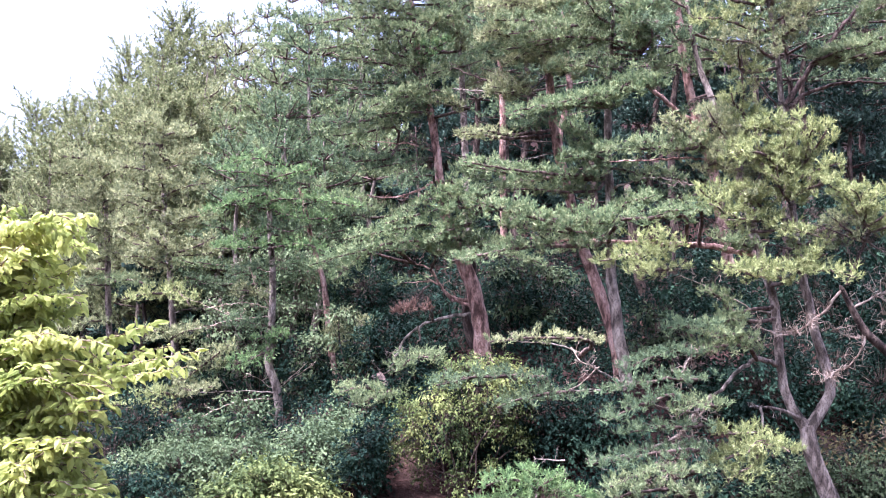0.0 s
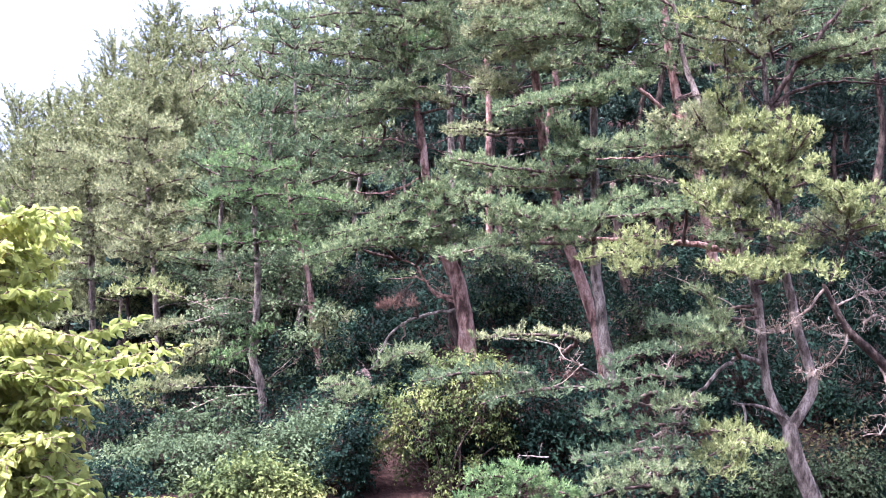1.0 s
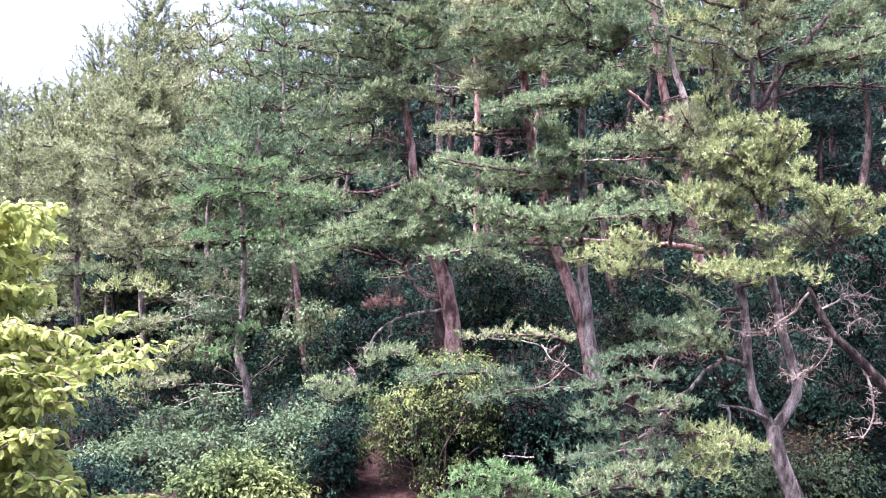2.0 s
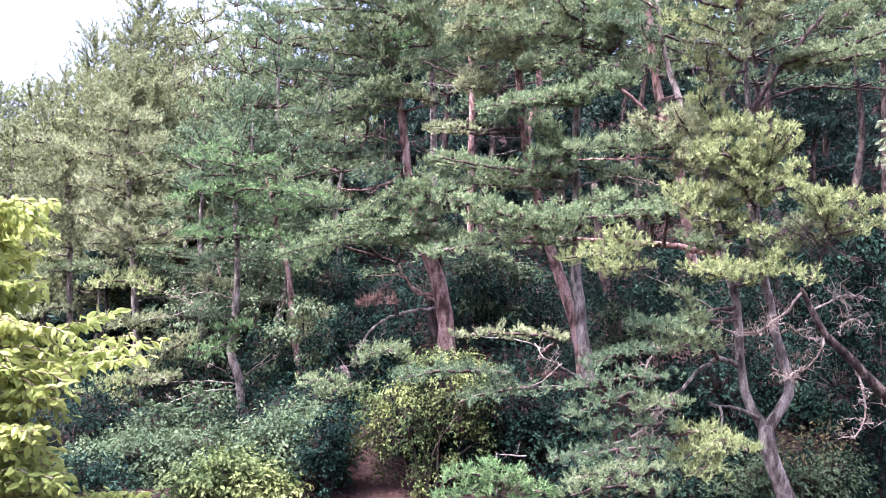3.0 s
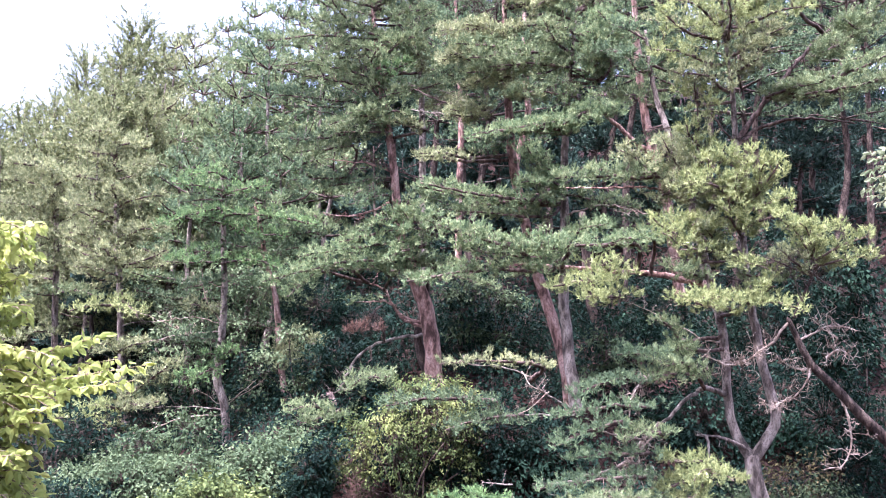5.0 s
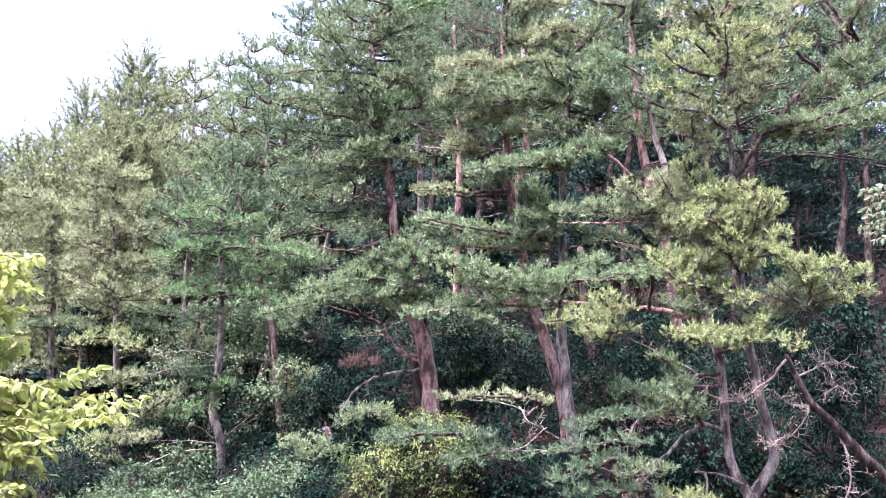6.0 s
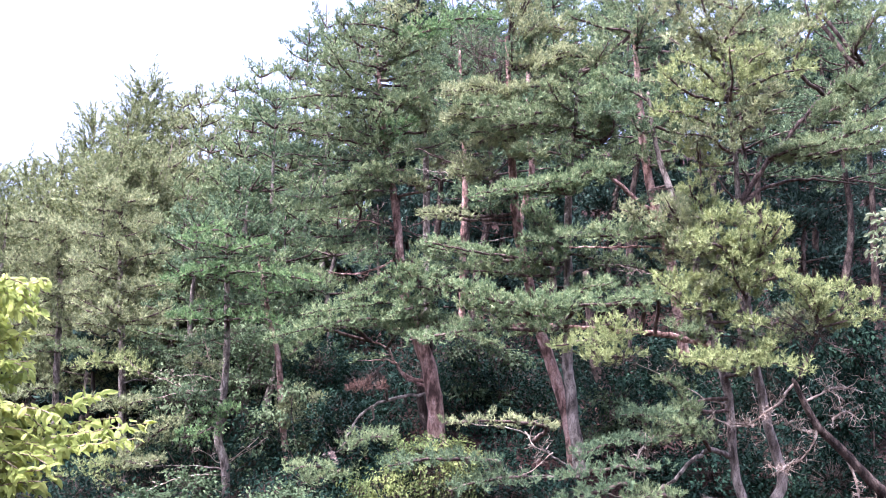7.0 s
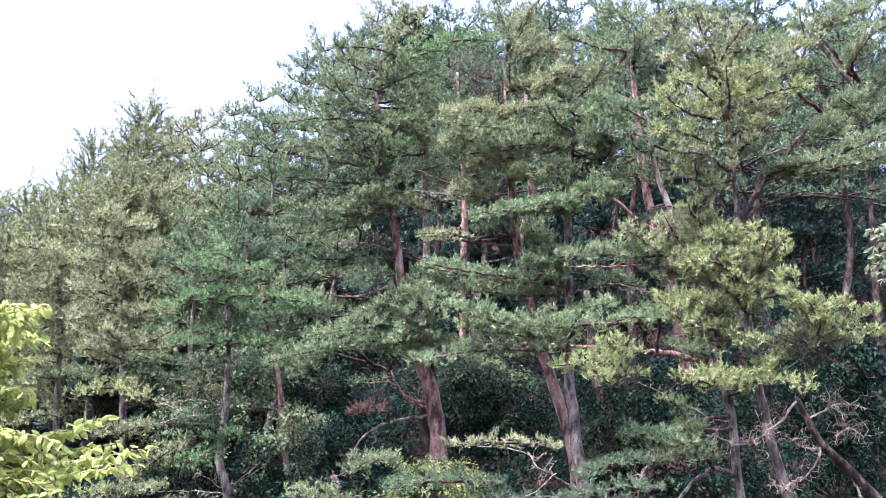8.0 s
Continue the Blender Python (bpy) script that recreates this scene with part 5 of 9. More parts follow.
pad(pine, [(2.91, 24, 9.29), (3.29, 23.73, 9.2), (3.67, 23.56, 9.42), (4.05, 23.4, 9.77)], 0.29, 0.77, "deep", 1198)
pad(pine, [(2.88, 24, 10.02), (2.97, 23.78, 10.8), (3.79, 23.64, 11.22), (4.6, 23.5, 11.49)], 0.29, 0.78, "deep", 1199)

# middle: the bent red pine with dead lower limbs
pine = thing("pine_tree", (0.9, 21, 0.91), "bent red pine with flaking orange bark and dead lower limbs", "tree")
trunk(pine, [(0.9, 21, 0.91, 0.185), (0.82, 21, 1.31, 0.175), (0.76, 21, 1.94, 0.165), (0.62, 21, 2.64, 0.155), (0.44, 21, 3.1, 0.151), (0.16, 21, 3.8, 0.126), (0, 21, 4.38, 0.102), (-0.09, 21, 5.09, 0.087), (-0.22, 21, 6.04, 0.078), (-0.42, 21, 7, 0.058), (-0.54, 21, 7.72, 0.049), (-0.66, 21, 8.69, 0.044), (-0.76, 21, 9.54, 0.024)], "red", 16, 230)
crown(pine, [(0.9, 21, 0.91, 0.185), (0.82, 21, 1.31, 0.175), (0.76, 21, 1.94, 0.165), (0.62, 21, 2.64, 0.155), (0.44, 21, 3.1, 0.151), (0.16, 21, 3.8, 0.126), (0, 21, 4.38, 0.102), (-0.09, 21, 5.09, 0.087), (-0.22, 21, 6.04, 0.078), (-0.42, 21, 7, 0.058), (-0.54, 21, 7.72, 0.049), (-0.66, 21, 8.69, 0.044), (-0.76, 21, 9.54, 0.024)], 7.12, 1.8, 14, "green", 231)
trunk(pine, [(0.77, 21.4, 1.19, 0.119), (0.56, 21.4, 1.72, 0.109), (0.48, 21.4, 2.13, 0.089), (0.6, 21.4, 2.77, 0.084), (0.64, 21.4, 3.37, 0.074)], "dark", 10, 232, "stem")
snag(pine, [(0.74, 21, 2.12), (0.18, 21, 2.06), (-0.45, 21, 1.86), (-0.83, 21, 1.52), (-1.08, 21, 0.97), (-1.48, 21, 0.82)], 0.039, 6, 0.3, 233, bark='grey', start=0.6)
snag(pine, [(0.72, 21, 2.23), (0.18, 21, 2.4), (-0.16, 21, 2.75), (-0.68, 21, 2.75)], 0.034, 5, 0.4, 234, bark='red')
snag(pine, [(0.65, 21, 2.35), (0.07, 21.2, 2.53), (-0.22, 21.3, 3), (-0.64, 21.3, 3.18)], 0.039, 8, 0.5, 235, bark='red')
snag(pine, [(-0.51, 21, 1.86), (-0.48, 21, 1.6), (-0.53, 21, 1.51)], 0.029, 2, 0.15, 236, bark='dead')
snag(pine, [(-0.28, 21, 2.69), (-0.74, 21, 2.29), (-1.09, 21, 2.23)], 0.025, 26, 0.45, 241, bark='twig')
snag(pine, [(-0.16, 21, 5.51), (-0.57, 21, 5.62), (-0.98, 21, 5.68)], 0.025, 8, 0.4, 268, bark='twig')
snag(pine, [(-0.09, 21, 4.86), (-0.75, 21, 4.56), (-1.21, 21, 4.5), (-1.56, 21, 4.56)], 0.029, 8, 0.3, 269, bark='red')
snag(pine, [(-0.14, 21, 5.45), (-0.74, 20.87, 5.59), (-1.55, 20.8, 5.64)], 0.024, 4, 0.35, 1200, bark="red")
snag(pine, [(-0.12, 21, 5.33), (-0.63, 20.87, 5.07), (-0.91, 20.8, 4.8)], 0.02, 10, 0.4, 1201, bark="twig")
snag(pine, [(-0.37, 21, 6.76), (-0.49, 20.9, 6.76), (-1.04, 20.8, 7.09), (-1.5, 20.7, 7.32)], 0.03, 3, 0.35, 1202, bark="red")
snag(pine, [(-0.4, 21, 6.88), (-0.84, 20.87, 7.54), (-0.98, 20.8, 8.08)], 0.035, 4, 0.4, 1203, bark="twig")
snag(pine, [(-0.32, 21, 6.52), (-0.57, 20.9, 6.43), (-1.56, 20.8, 6.61), (-2.37, 20.7, 6.71)], 0.018, 6, 0.35, 1204, bark="twig")
snag(pine, [(-0.16, 21, 5.51), (0.54, 20.93, 5.32), (1.12, 20.9, 5.25)], 0.016, 4, 0.3, 1205, bark="twig")
snag(pine, [(0.04, 21, 4.23), (-0.62, 20.8, 4.45), (-1.29, 20.7, 4.46)], 0.02, 2, 0.3, 1206, bark="red")
snag(pine, [(-0.57, 21, 7.96), (-0.05, 20.73, 8.36), (0.54, 20.6, 8.67)], 0.014, 16, 0.5, 1207, bark="twig")
pad(pine, [(0, 21, 4.38), (0.07, 20.6, 4.33), (-0.27, 20.35, 4.39), (-0.55, 20.1, 4.21)], 0.30, 0.44, "blue", 1208)
pad(pine, [(-0.01, 21, 4.47), (0.75, 20.55, 4.5), (0.35, 20.27, 4.49), (-0.04, 20, 4.5)], 0.45, 0.44, "blue", 1209)
pad(pine, [(0.1, 21, 4.02), (0.18, 20.55, 3.96), (-0.72, 20.27, 3.81), (-1.9, 20, 3.54)], 0.14, 0.51, "blue", 1210)
pad(pine, [(0.19, 21, 3.71), (-0.05, 20.5, 3.58), (-1.05, 20.2, 3.47), (-2.02, 19.9, 3.19)], 0.18, 0.48, "blue", 1211)
pad(pine, [(-0.59, 21.3, 3.16), (-1.08, 20.8, 3.43), (-1.86, 20.5, 3.29), (-2.63, 20.2, 3.04)], 0.27, 0.44, "blue", 1212)
pad(pine, [(0.02, 21, 4.31), (-0.16, 20.55, 4.19), (-0.72, 20.27, 4.01), (-1.15, 20, 3.86)], 0.27, 0.42, "blue", 1213)
pad(pine, [(-0.59, 21.3, 3.16), (-1.54, 20.8, 3.32), (-1.91, 20.5, 3.01), (-2.14, 20.2, 2.76)], 0.49, 0.38, "blue", 1214)
pad(pine, [(-0.27, 21.3, 3.02), (-0.16, 20.76, 3.26), (-0.61, 20.43, 3.46), (-0.93, 20.1, 3.37)], 0.33, 0.38, "blue", 1215)
pad(pine, [(0.64, 21.4, 3.3), (0.53, 21.04, 3.28), (1.1, 20.82, 3.34), (2, 20.6, 3.09)], 0.16, 0.32, "green", 1216)
pad(pine, [(0.23, 21, 3.62), (0.18, 20.64, 3.59), (0.75, 20.42, 3.51), (1.3, 20.2, 3.49)], 0.20, 0.49, "green", 1217)
pad(pine, [(-0.32, 21, 6.52), (-0.3, 20.6, 6.45), (-0.84, 20.35, 6.46), (-1.45, 20.1, 6.19)], 0.21, 0.46, "green", 1218)
pad(pine, [(-0.27, 21, 6.28), (-0.39, 20.6, 6.19), (-0.96, 20.35, 6.13), (-1.39, 20.1, 5.99)], 0.24, 0.40, "green", 1219)
pad(pine, [(-0.34, 21, 6.64), (-0.33, 20.6, 6.6), (-0.73, 20.35, 6.6), (-1.06, 20.1, 6.44)], 0.28, 0.33, "green", 1220)
pad(pine, [(-0.24, 21, 6.16), (0.53, 20.68, 6.3), (0.13, 20.49, 6.33), (-0.18, 20.3, 6.38)], 0.48, 0.27, "olive", 1221)
pad(pine, [(-0.42, 21, 7), (-0.49, 20.64, 6.88), (-0.28, 20.42, 6.96), (-0.02, 20.2, 6.96)], 0.34, 0.40, "green", 1222)
pad(pine, [(-0.5, 21, 7.45), (-0.49, 20.64, 7.32), (-0.18, 20.42, 7.49), (0.07, 20.2, 7.54)], 0.31, 0.58, "lush", 1223)
pad(pine, [(-0.46, 21, 7.27), (-0.51, 20.68, 7.18), (-1.2, 20.49, 7.19), (-2.04, 20.3, 7.22)], 0.14, 0.49, "green", 1224)
pad(pine, [(-0.56, 21, 7.84), (-0.57, 20.64, 7.79), (-1.54, 20.42, 7.64), (-2.54, 20.2, 7.39)], 0.12, 0.49, "green", 1225)
pad(pine, [(-0.62, 21, 8.33), (-0.75, 20.68, 8.16), (-1.78, 20.49, 8.14), (-2.79, 20.3, 7.92)], 0.12, 0.51, "green", 1226)
pad(pine, [(-0.4, 21, 6.88), (-0.51, 20.78, 6.82), (-1.55, 20.64, 6.84), (-2.58, 20.5, 6.87)], 0.08, 0.50, "deep", 1227)
pad(pine, [(-0.3, 21, 6.4), (-0.57, 20.82, 6.3), (-1.67, 20.71, 6.04), (-2.46, 20.6, 6.01)], 0.12, 0.50, "deep", 1228)
pad(pine, [(-0.93, 21, 5.67), (-0.98, 20.82, 5.94), (-1.66, 20.71, 5.8), (-2.23, 20.6, 5.72)], 0.17, 0.50, "green", 1229)
pad(pine, [(-0.93, 21, 5.67), (-1.09, 20.86, 5.3), (-1.67, 20.78, 5.23), (-2.24, 20.7, 5.16)], 0.24, 0.57, "deep", 1230)
pad(pine, [(-0.12, 21, 5.33), (-0.4, 20.91, 5.31), (-0.98, 20.86, 5.18), (-1.55, 20.8, 5.06)], 0.17, 0.46, "deep", 1231)
pad(pine, [(-0.56, 21, 7.84), (-0.43, 20.64, 7.8), (-0.95, 20.42, 7.92), (-1.46, 20.2, 7.91)], 0.22, 0.49, "green", 1232)
pad(pine, [(-0.62, 21, 8.33), (-0.5, 20.64, 8.23), (-1.2, 20.42, 8.32), (-1.86, 20.2, 8.4)], 0.18, 0.49, "green", 1233)
pad(pine, [(-0.68, 21, 8.9), (-0.52, 20.64, 8.79), (-1.1, 20.42, 8.85), (-1.68, 20.2, 8.87)], 0.22, 0.49, "green", 1234)
pad(pine, [(-0.72, 21, 9.22), (-0.41, 20.64, 9.16), (-0.83, 20.42, 9.35), (-1.29, 20.2, 9.34)], 0.29, 0.49, "green", 1235)
pad(pine, [(-0.75, 21, 9.43), (-0.07, 20.55, 9.58), (0.75, 20.27, 9.82), (1.85, 20, 9.79)], 0.26, 0.55, "lush", 1236)
pad(pine, [(-0.75, 21, 9.43), (-0.12, 20.55, 9.46), (0.23, 20.27, 9.55), (0.75, 20, 9.52)], 0.40, 0.48, "lush", 1237)
pad(pine, [(-0.66, 21, 8.69), (-0.39, 20.64, 8.6), (0.07, 20.42, 8.73), (0.54, 20.2, 8.67)], 0.27, 0.51, "green", 1238)
pad(pine, [(-0.6, 21, 8.2), (-0.44, 20.64, 8.11), (0.03, 20.42, 8.03), (0.44, 20.2, 7.82)], 0.25, 0.51, "green", 1239)
pad(pine, [(-0.57, 21, 7.96), (-0.37, 20.6, 7.85), (-0.03, 20.35, 8.09), (0.2, 20.1, 8.06)], 0.33, 0.44, "green", 1240)
pad(pine, [(-0.71, 21, 9.11), (-0.41, 20.64, 8.98), (0.06, 20.42, 9.16), (0.53, 20.2, 9.22)], 0.29, 0.49, "green", 1241)
pad(pine, [(-0.75, 21, 9.43), (-0.31, 20.64, 9.86), (-0.44, 20.42, 10.02), (-0.67, 20.2, 9.98)], 0.50, 0.44, "olive", 1242)
pad(pine, [(-0.75, 21, 9.43), (-0.31, 20.73, 9.64), (-0.91, 20.56, 9.75), (-1.49, 20.4, 9.66)], 0.28, 0.45, "green", 1243)
pad(pine, [(-0.5, 21, 7.45), (0.35, 20.73, 7.55), (0.28, 20.56, 7.86), (0.21, 20.4, 7.99)], 0.57, 0.49, "olive", 1244)
pad(pine, [(-0.5, 21, 7.45), (-0.47, 20.64, 7.31), (-1.17, 20.42, 7.41), (-1.73, 20.2, 7.45)], 0.19, 0.49, "green", 1245)
pad(pine, [(-1.05, 21, 1.04), (-0.93, 20.24, 0.99), (-0.53, 19.77, 1.22), (-0.06, 19.3, 1.3)], 0.34, 0.47, "green", 1246)
pad(pine, [(-1.33, 21, 0.88), (-1.04, 20.24, 0.5), (-1.5, 19.77, 0.68), (-1.91, 19.3, 0.61)], 0.38, 0.43, "green", 1247)
pad(pine, [(-1.28, 21, 0.9), (-1.04, 20.24, 0.61), (-1.34, 19.77, 0.47), (-1.62, 19.3, 0.39)], 0.40, 0.36, "green", 1248)
pad(pine, [(-0.21, 21, 1.94), (-0.27, 20.73, 2.22), (-0.72, 20.56, 2.22), (-1, 20.4, 2.1)], 0.30, 0.29, "brown", 1249)
pad(pine, [(0.16, 21, 3.8), (0.63, 20.46, 3.91), (0.18, 20.13, 3.76), (-0.21, 19.8, 3.51)], 0.36, 0.55, "blue", 1250)
pad(pine, [(0.64, 21.4, 3.3), (0.76, 20.86, 3.61), (0.3, 20.53, 3.41), (-0.16, 20.2, 3.32)], 0.32, 0.49, "blue", 1251)
pad(pine, [(0.1, 21, 4.02), (0.69, 20.46, 4.14), (0.29, 20.13, 4.18), (0.01, 19.8, 4.09)], 0.43, 0.48, "blue", 1252)
pad(pine, [(-0.06, 21, 4.82), (0.18, 20.55, 4.79), (0.07, 20.27, 4.57), (0.18, 20, 4.36)], 0.38, 0.44, "green", 1253)
pad(pine, [(-0.17, 21, 4.82), (-0.27, 20.6, 4.91), (-0.72, 20.35, 4.75), (-1.05, 20.1, 4.6)], 0.28, 0.49, "deep", 1254)
pad(pine, [(-0.34, 21, 6.64), (-0.57, 20.6, 6.48), (-0.16, 20.35, 6.6), (0.07, 20.1, 6.48)], 0.34, 0.44, "green", 1255)
pine = thing("pine_tree", (0.81, 23, 0.85), "thin grey pine standing behind the bent red pine", "tree")
trunk(pine, [(0.81, 23, 0.85, 0.096), (0.68, 23, 2.61, 0.096), (0.56, 23, 4.39, 0.085), (0.49, 23, 6.07, 0.08), (0.46, 23, 7.12, 0.069), (0.36, 23, 8.57, 0.053), (0.27, 23, 10.16, 0.032)], "grey", 10, 270)
crown(pine, [(0.81, 23, 0.85, 0.096), (0.68, 23, 2.61, 0.096), (0.56, 23, 4.39, 0.085), (0.49, 23, 6.07, 0.08), (0.46, 23, 7.12, 0.069), (0.36, 23, 8.57, 0.053), (0.27, 23, 10.16, 0.032)], 7.77, 1.8, 10, "deep", 271)
trunk(pine, [(1.49, 25, 4.08, 0.081), (1.47, 25, 5.76, 0.081), (1.47, 25, 7.45, 0.075), (1.35, 25, 9.17, 0.052), (1.22, 25, 10.91, 0.035)], "red", 10, 272, "stem")
snag(pine, [(-0.54, 23, 4.78), (-0.59, 23, 5.68), (-0.63, 23, 6.4)], 0.038, 10, 0.4, 280, bark='twig', name='dead_stem')
snag(pine, [(0.49, 23, 6.07), (0.46, 22.83, 6.04), (0.08, 22.67, 5.85), (-0.3, 22.5, 5.87)], 0.015, 8, 0.4, 1256, bark="twig")
snag(pine, [(0.47, 23, 6.73), (0.36, 22.83, 6.69), (0.84, 22.67, 6.46), (1.21, 22.5, 6.29)], 0.015, 8, 0.4, 1257, bark="twig")
pad(pine, [(0.42, 23, 7.66), (0.33, 22.73, 7.57), (-0.05, 22.56, 7.79), (-0.3, 22.4, 8)], 0.23, 0.57, "deep", 1258)
pad(pine, [(0.4, 23, 8.03), (0.36, 22.73, 7.96), (0.84, 22.56, 8.04), (1.33, 22.4, 7.87)], 0.18, 0.57, "deep", 1259)
pad(pine, [(0.36, 23, 8.57), (0.27, 22.78, 8.5), (-0.05, 22.64, 8.85), (-0.3, 22.5, 9.06)], 0.20, 0.62, "deep", 1260)
pad(pine, [(0.37, 23, 8.39), (0.63, 22.73, 8.4), (1.02, 22.56, 8.23), (1.53, 22.4, 7.93)], 0.23, 0.62, "deep", 1261)
pad(pine, [(0.34, 23, 8.97), (0.3, 22.78, 8.94), (0.61, 22.64, 9.11), (1, 22.5, 9.08)], 0.19, 0.62, "deep", 1262)
pad(pine, [(0.29, 23, 9.76), (0.14, 22.82, 9.78), (0.6, 22.71, 10.03), (0.99, 22.6, 9.73)], 0.15, 0.75, "deep", 1263)
pad(pine, [(1.44, 25, 7.88), (1.5, 24.1, 7.66), (1, 23.55, 7.62), (0.53, 23, 7.35)], 0.35, 0.63, "olive", 1264)
pad(pine, [(1.35, 25, 9.17), (1.3, 24.1, 8.87), (0.68, 23.55, 8.6), (0.21, 23, 8.54)], 0.34, 0.63, "green", 1265)
pad(pine, [(0.41, 23, 7.85), (0.64, 22.28, 7.68), (0.2, 21.84, 7.44), (-0.23, 21.4, 7.37)], 0.35, 0.59, "deep", 1266)
pad(pine, [(1.4, 25, 8.52), (1.44, 24.19, 8.37), (1.15, 23.7, 8.37), (0.86, 23.2, 8.09)], 0.38, 0.56, "olive", 1267)
pad(pine, [(1.48, 25, 5.34), (1.36, 24.19, 5.21), (0.87, 23.7, 5.07), (0.46, 23.2, 5.07)], 0.35, 0.56, "deep", 1268)
pad(pine, [(0.52, 23, 5.44), (0.38, 22.28, 5.3), (0.68, 21.84, 5.11), (0.9, 21.4, 4.92)], 0.37, 0.47, "green", 1269)
pine = thing("pine_tree", (1.94, 23.5, 0.83), "thin bare saplings in the shade under the pines", "tree")
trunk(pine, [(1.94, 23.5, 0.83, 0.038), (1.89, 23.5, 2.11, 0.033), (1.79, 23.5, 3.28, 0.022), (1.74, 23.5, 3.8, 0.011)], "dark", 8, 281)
snag(pine, [(1.9, 23.5, 1.86), (2.08, 23.5, 2.5), (2.28, 23.5, 3.02)], 0.016, 8, 0.3, 282, bark='twig')
snag(pine, [(1.83, 23.5, 2.89), (1.57, 23.5, 3.28), (1.38, 23.5, 3.47)], 0.016, 8, 0.3, 283, bark='twig')
snag(pine, [(2.26, 23.5, 0.96), (2.46, 23.5, 1.86), (2.6, 23.5, 2.89)], 0.022, 10, 0.35, 284, bark='twig')
snag(pine, [(2.78, 23.5, 1.6), (2.92, 23.5, 2.37), (3.19, 23.5, 3.02)], 0.022, 10, 0.35, 285, bark='twig')

# left: slim pines above the undergrowth
pine = thing("pine_tree", (-3.74, 24, -0.87), "slim pine with bare pale side branches", "tree")
trunk(pine, [(-3.74, 24, -0.87, 0.089), (-3.77, 24, -0.61, 0.089), (-3.85, 24, 0.42, 0.1), (-4.06, 24, 1.07, 0.094), (-4, 24, 2.12, 0.083), (-4, 24, 3.18, 0.072), (-4.07, 24, 4.25, 0.067), (-4.12, 24, 5.19, 0.05), (-4.2, 24, 6, 0.033)], "grey", 14, 286)
crown(pine, [(-3.74, 24, -0.87, 0.089), (-3.77, 24, -0.61, 0.089), (-3.85, 24, 0.42, 0.1), (-4.06, 24, 1.07, 0.094), (-4, 24, 2.12, 0.083), (-4, 24, 3.18, 0.072), (-4.07, 24, 4.25, 0.067), (-4.12, 24, 5.19, 0.05), (-4.2, 24, 6, 0.033)], 4.51, 1.2, 5, "green", 287)
snag(pine, [(-3.85, 24, 0.33), (-4.64, 24, 0.4), (-5.62, 23.7, 0.36)], 0.021, 4, 0.4, 288, bark='grey')
snag(pine, [(-3.88, 24, 0.23), (-4.69, 23.6, 0.16), (-5.49, 23.2, -0.16), (-6.06, 23, -0.46)], 0.021, 3, 0.3, 289)
snag(pine, [(-4.01, 24, 2.32), (-4.42, 24, 2.92), (-4.56, 24, 3.58), (-4.77, 24, 4.25)], 0.017, 5, 0.4, 292)
snag(pine, [(-3.85, 24, 0.42), (-3.34, 24, 0.88), (-3.14, 24, 1.07)], 0.014, 4, 0.3, 294)
snag(pine, [(-3.91, 24, -0.16), (-4.11, 24, -0.1)], 0.017, 0, 0.2, 295)
snag(pine, [(-4.01, 24, 2.32), (-4.64, 23.8, 2.43), (-5.53, 23.7, 2.3)], 0.012, 4, 0.3, 1270, bark="dead")
snag(pine, [(-4.04, 24, 2.12), (-4.75, 23.73, 2.05), (-5.69, 23.6, 1.83)], 0.012, 4, 0.3, 1271, bark="dead")
snag(pine, [(-5.03, 23.92, 2.23), (-4.96, 23.79, 2.17), (-5.49, 23.66, 2.38), (-5.94, 23.52, 2.55)], 0.012, 3, 0.25, 1272, bark="dead")
snag(pine, [(-3.88, 24, 0.5), (-3.39, 23.93, 0.75), (-2.93, 23.9, 1.08)], 0.011, 3, 0.25, 1273, bark="dead")
snag(pine, [(-3.88, 24, 0.5), (-4, 23.9, 0.49), (-4.28, 23.8, 0.69), (-4.52, 23.7, 0.82)], 0.011, 3, 0.25, 1274, bark="dead")
snag(pine, [(-4, 24, 3.18), (-4.14, 23.9, 3.17), (-4.52, 23.8, 3.3), (-4.96, 23.7, 3.19)], 0.011, 4, 0.25, 1275, bark="dead")
snag(pine, [(-4.07, 24, 4.25), (-4.47, 23.8, 4.12), (-4.78, 23.7, 4.35)], 0.012, 5, 0.3, 1276, bark="twig")
pad(pine, [(-4.14, 24, 5.39), (-4.1, 23.46, 5.34), (-4.56, 23.13, 5.38), (-5.06, 22.8, 5.37)], 0.29, 0.33, "lush", 1277)
pad(pine, [(-4.13, 24, 5.29), (-3.97, 23.46, 5.26), (-3.46, 23.13, 5.37), (-2.97, 22.8, 5.39)], 0.29, 0.35, "lush", 1278)
pad(pine, [(-4.11, 24, 4.96), (-4.07, 23.37, 4.9), (-4.58, 22.98, 4.71), (-5.31, 22.6, 4.37)], 0.26, 0.35, "lush", 1279)
pad(pine, [(-4.17, 24, 5.7), (-4, 23.5, 5.64), (-4.32, 23.2, 5.72), (-4.74, 22.9, 5.56)], 0.32, 0.38, "lush", 1280)
pad(pine, [(-4.1, 24, 4.72), (-4.04, 23.46, 4.68), (-4.42, 23.13, 4.67), (-4.86, 22.8, 4.6)], 0.31, 0.33, "lush", 1281)
pad(pine, [(-4.04, 24, 3.85), (-4.06, 23.37, 3.72), (-4.5, 22.98, 3.62), (-5.07, 22.6, 3.59)], 0.30, 0.35, "lush", 1282)
pad(pine, [(-4.04, 24, 3.72), (-3.94, 23.46, 3.67), (-3.18, 23.13, 3.74), (-2.63, 22.8, 3.54)], 0.24, 0.40, "lush", 1283)
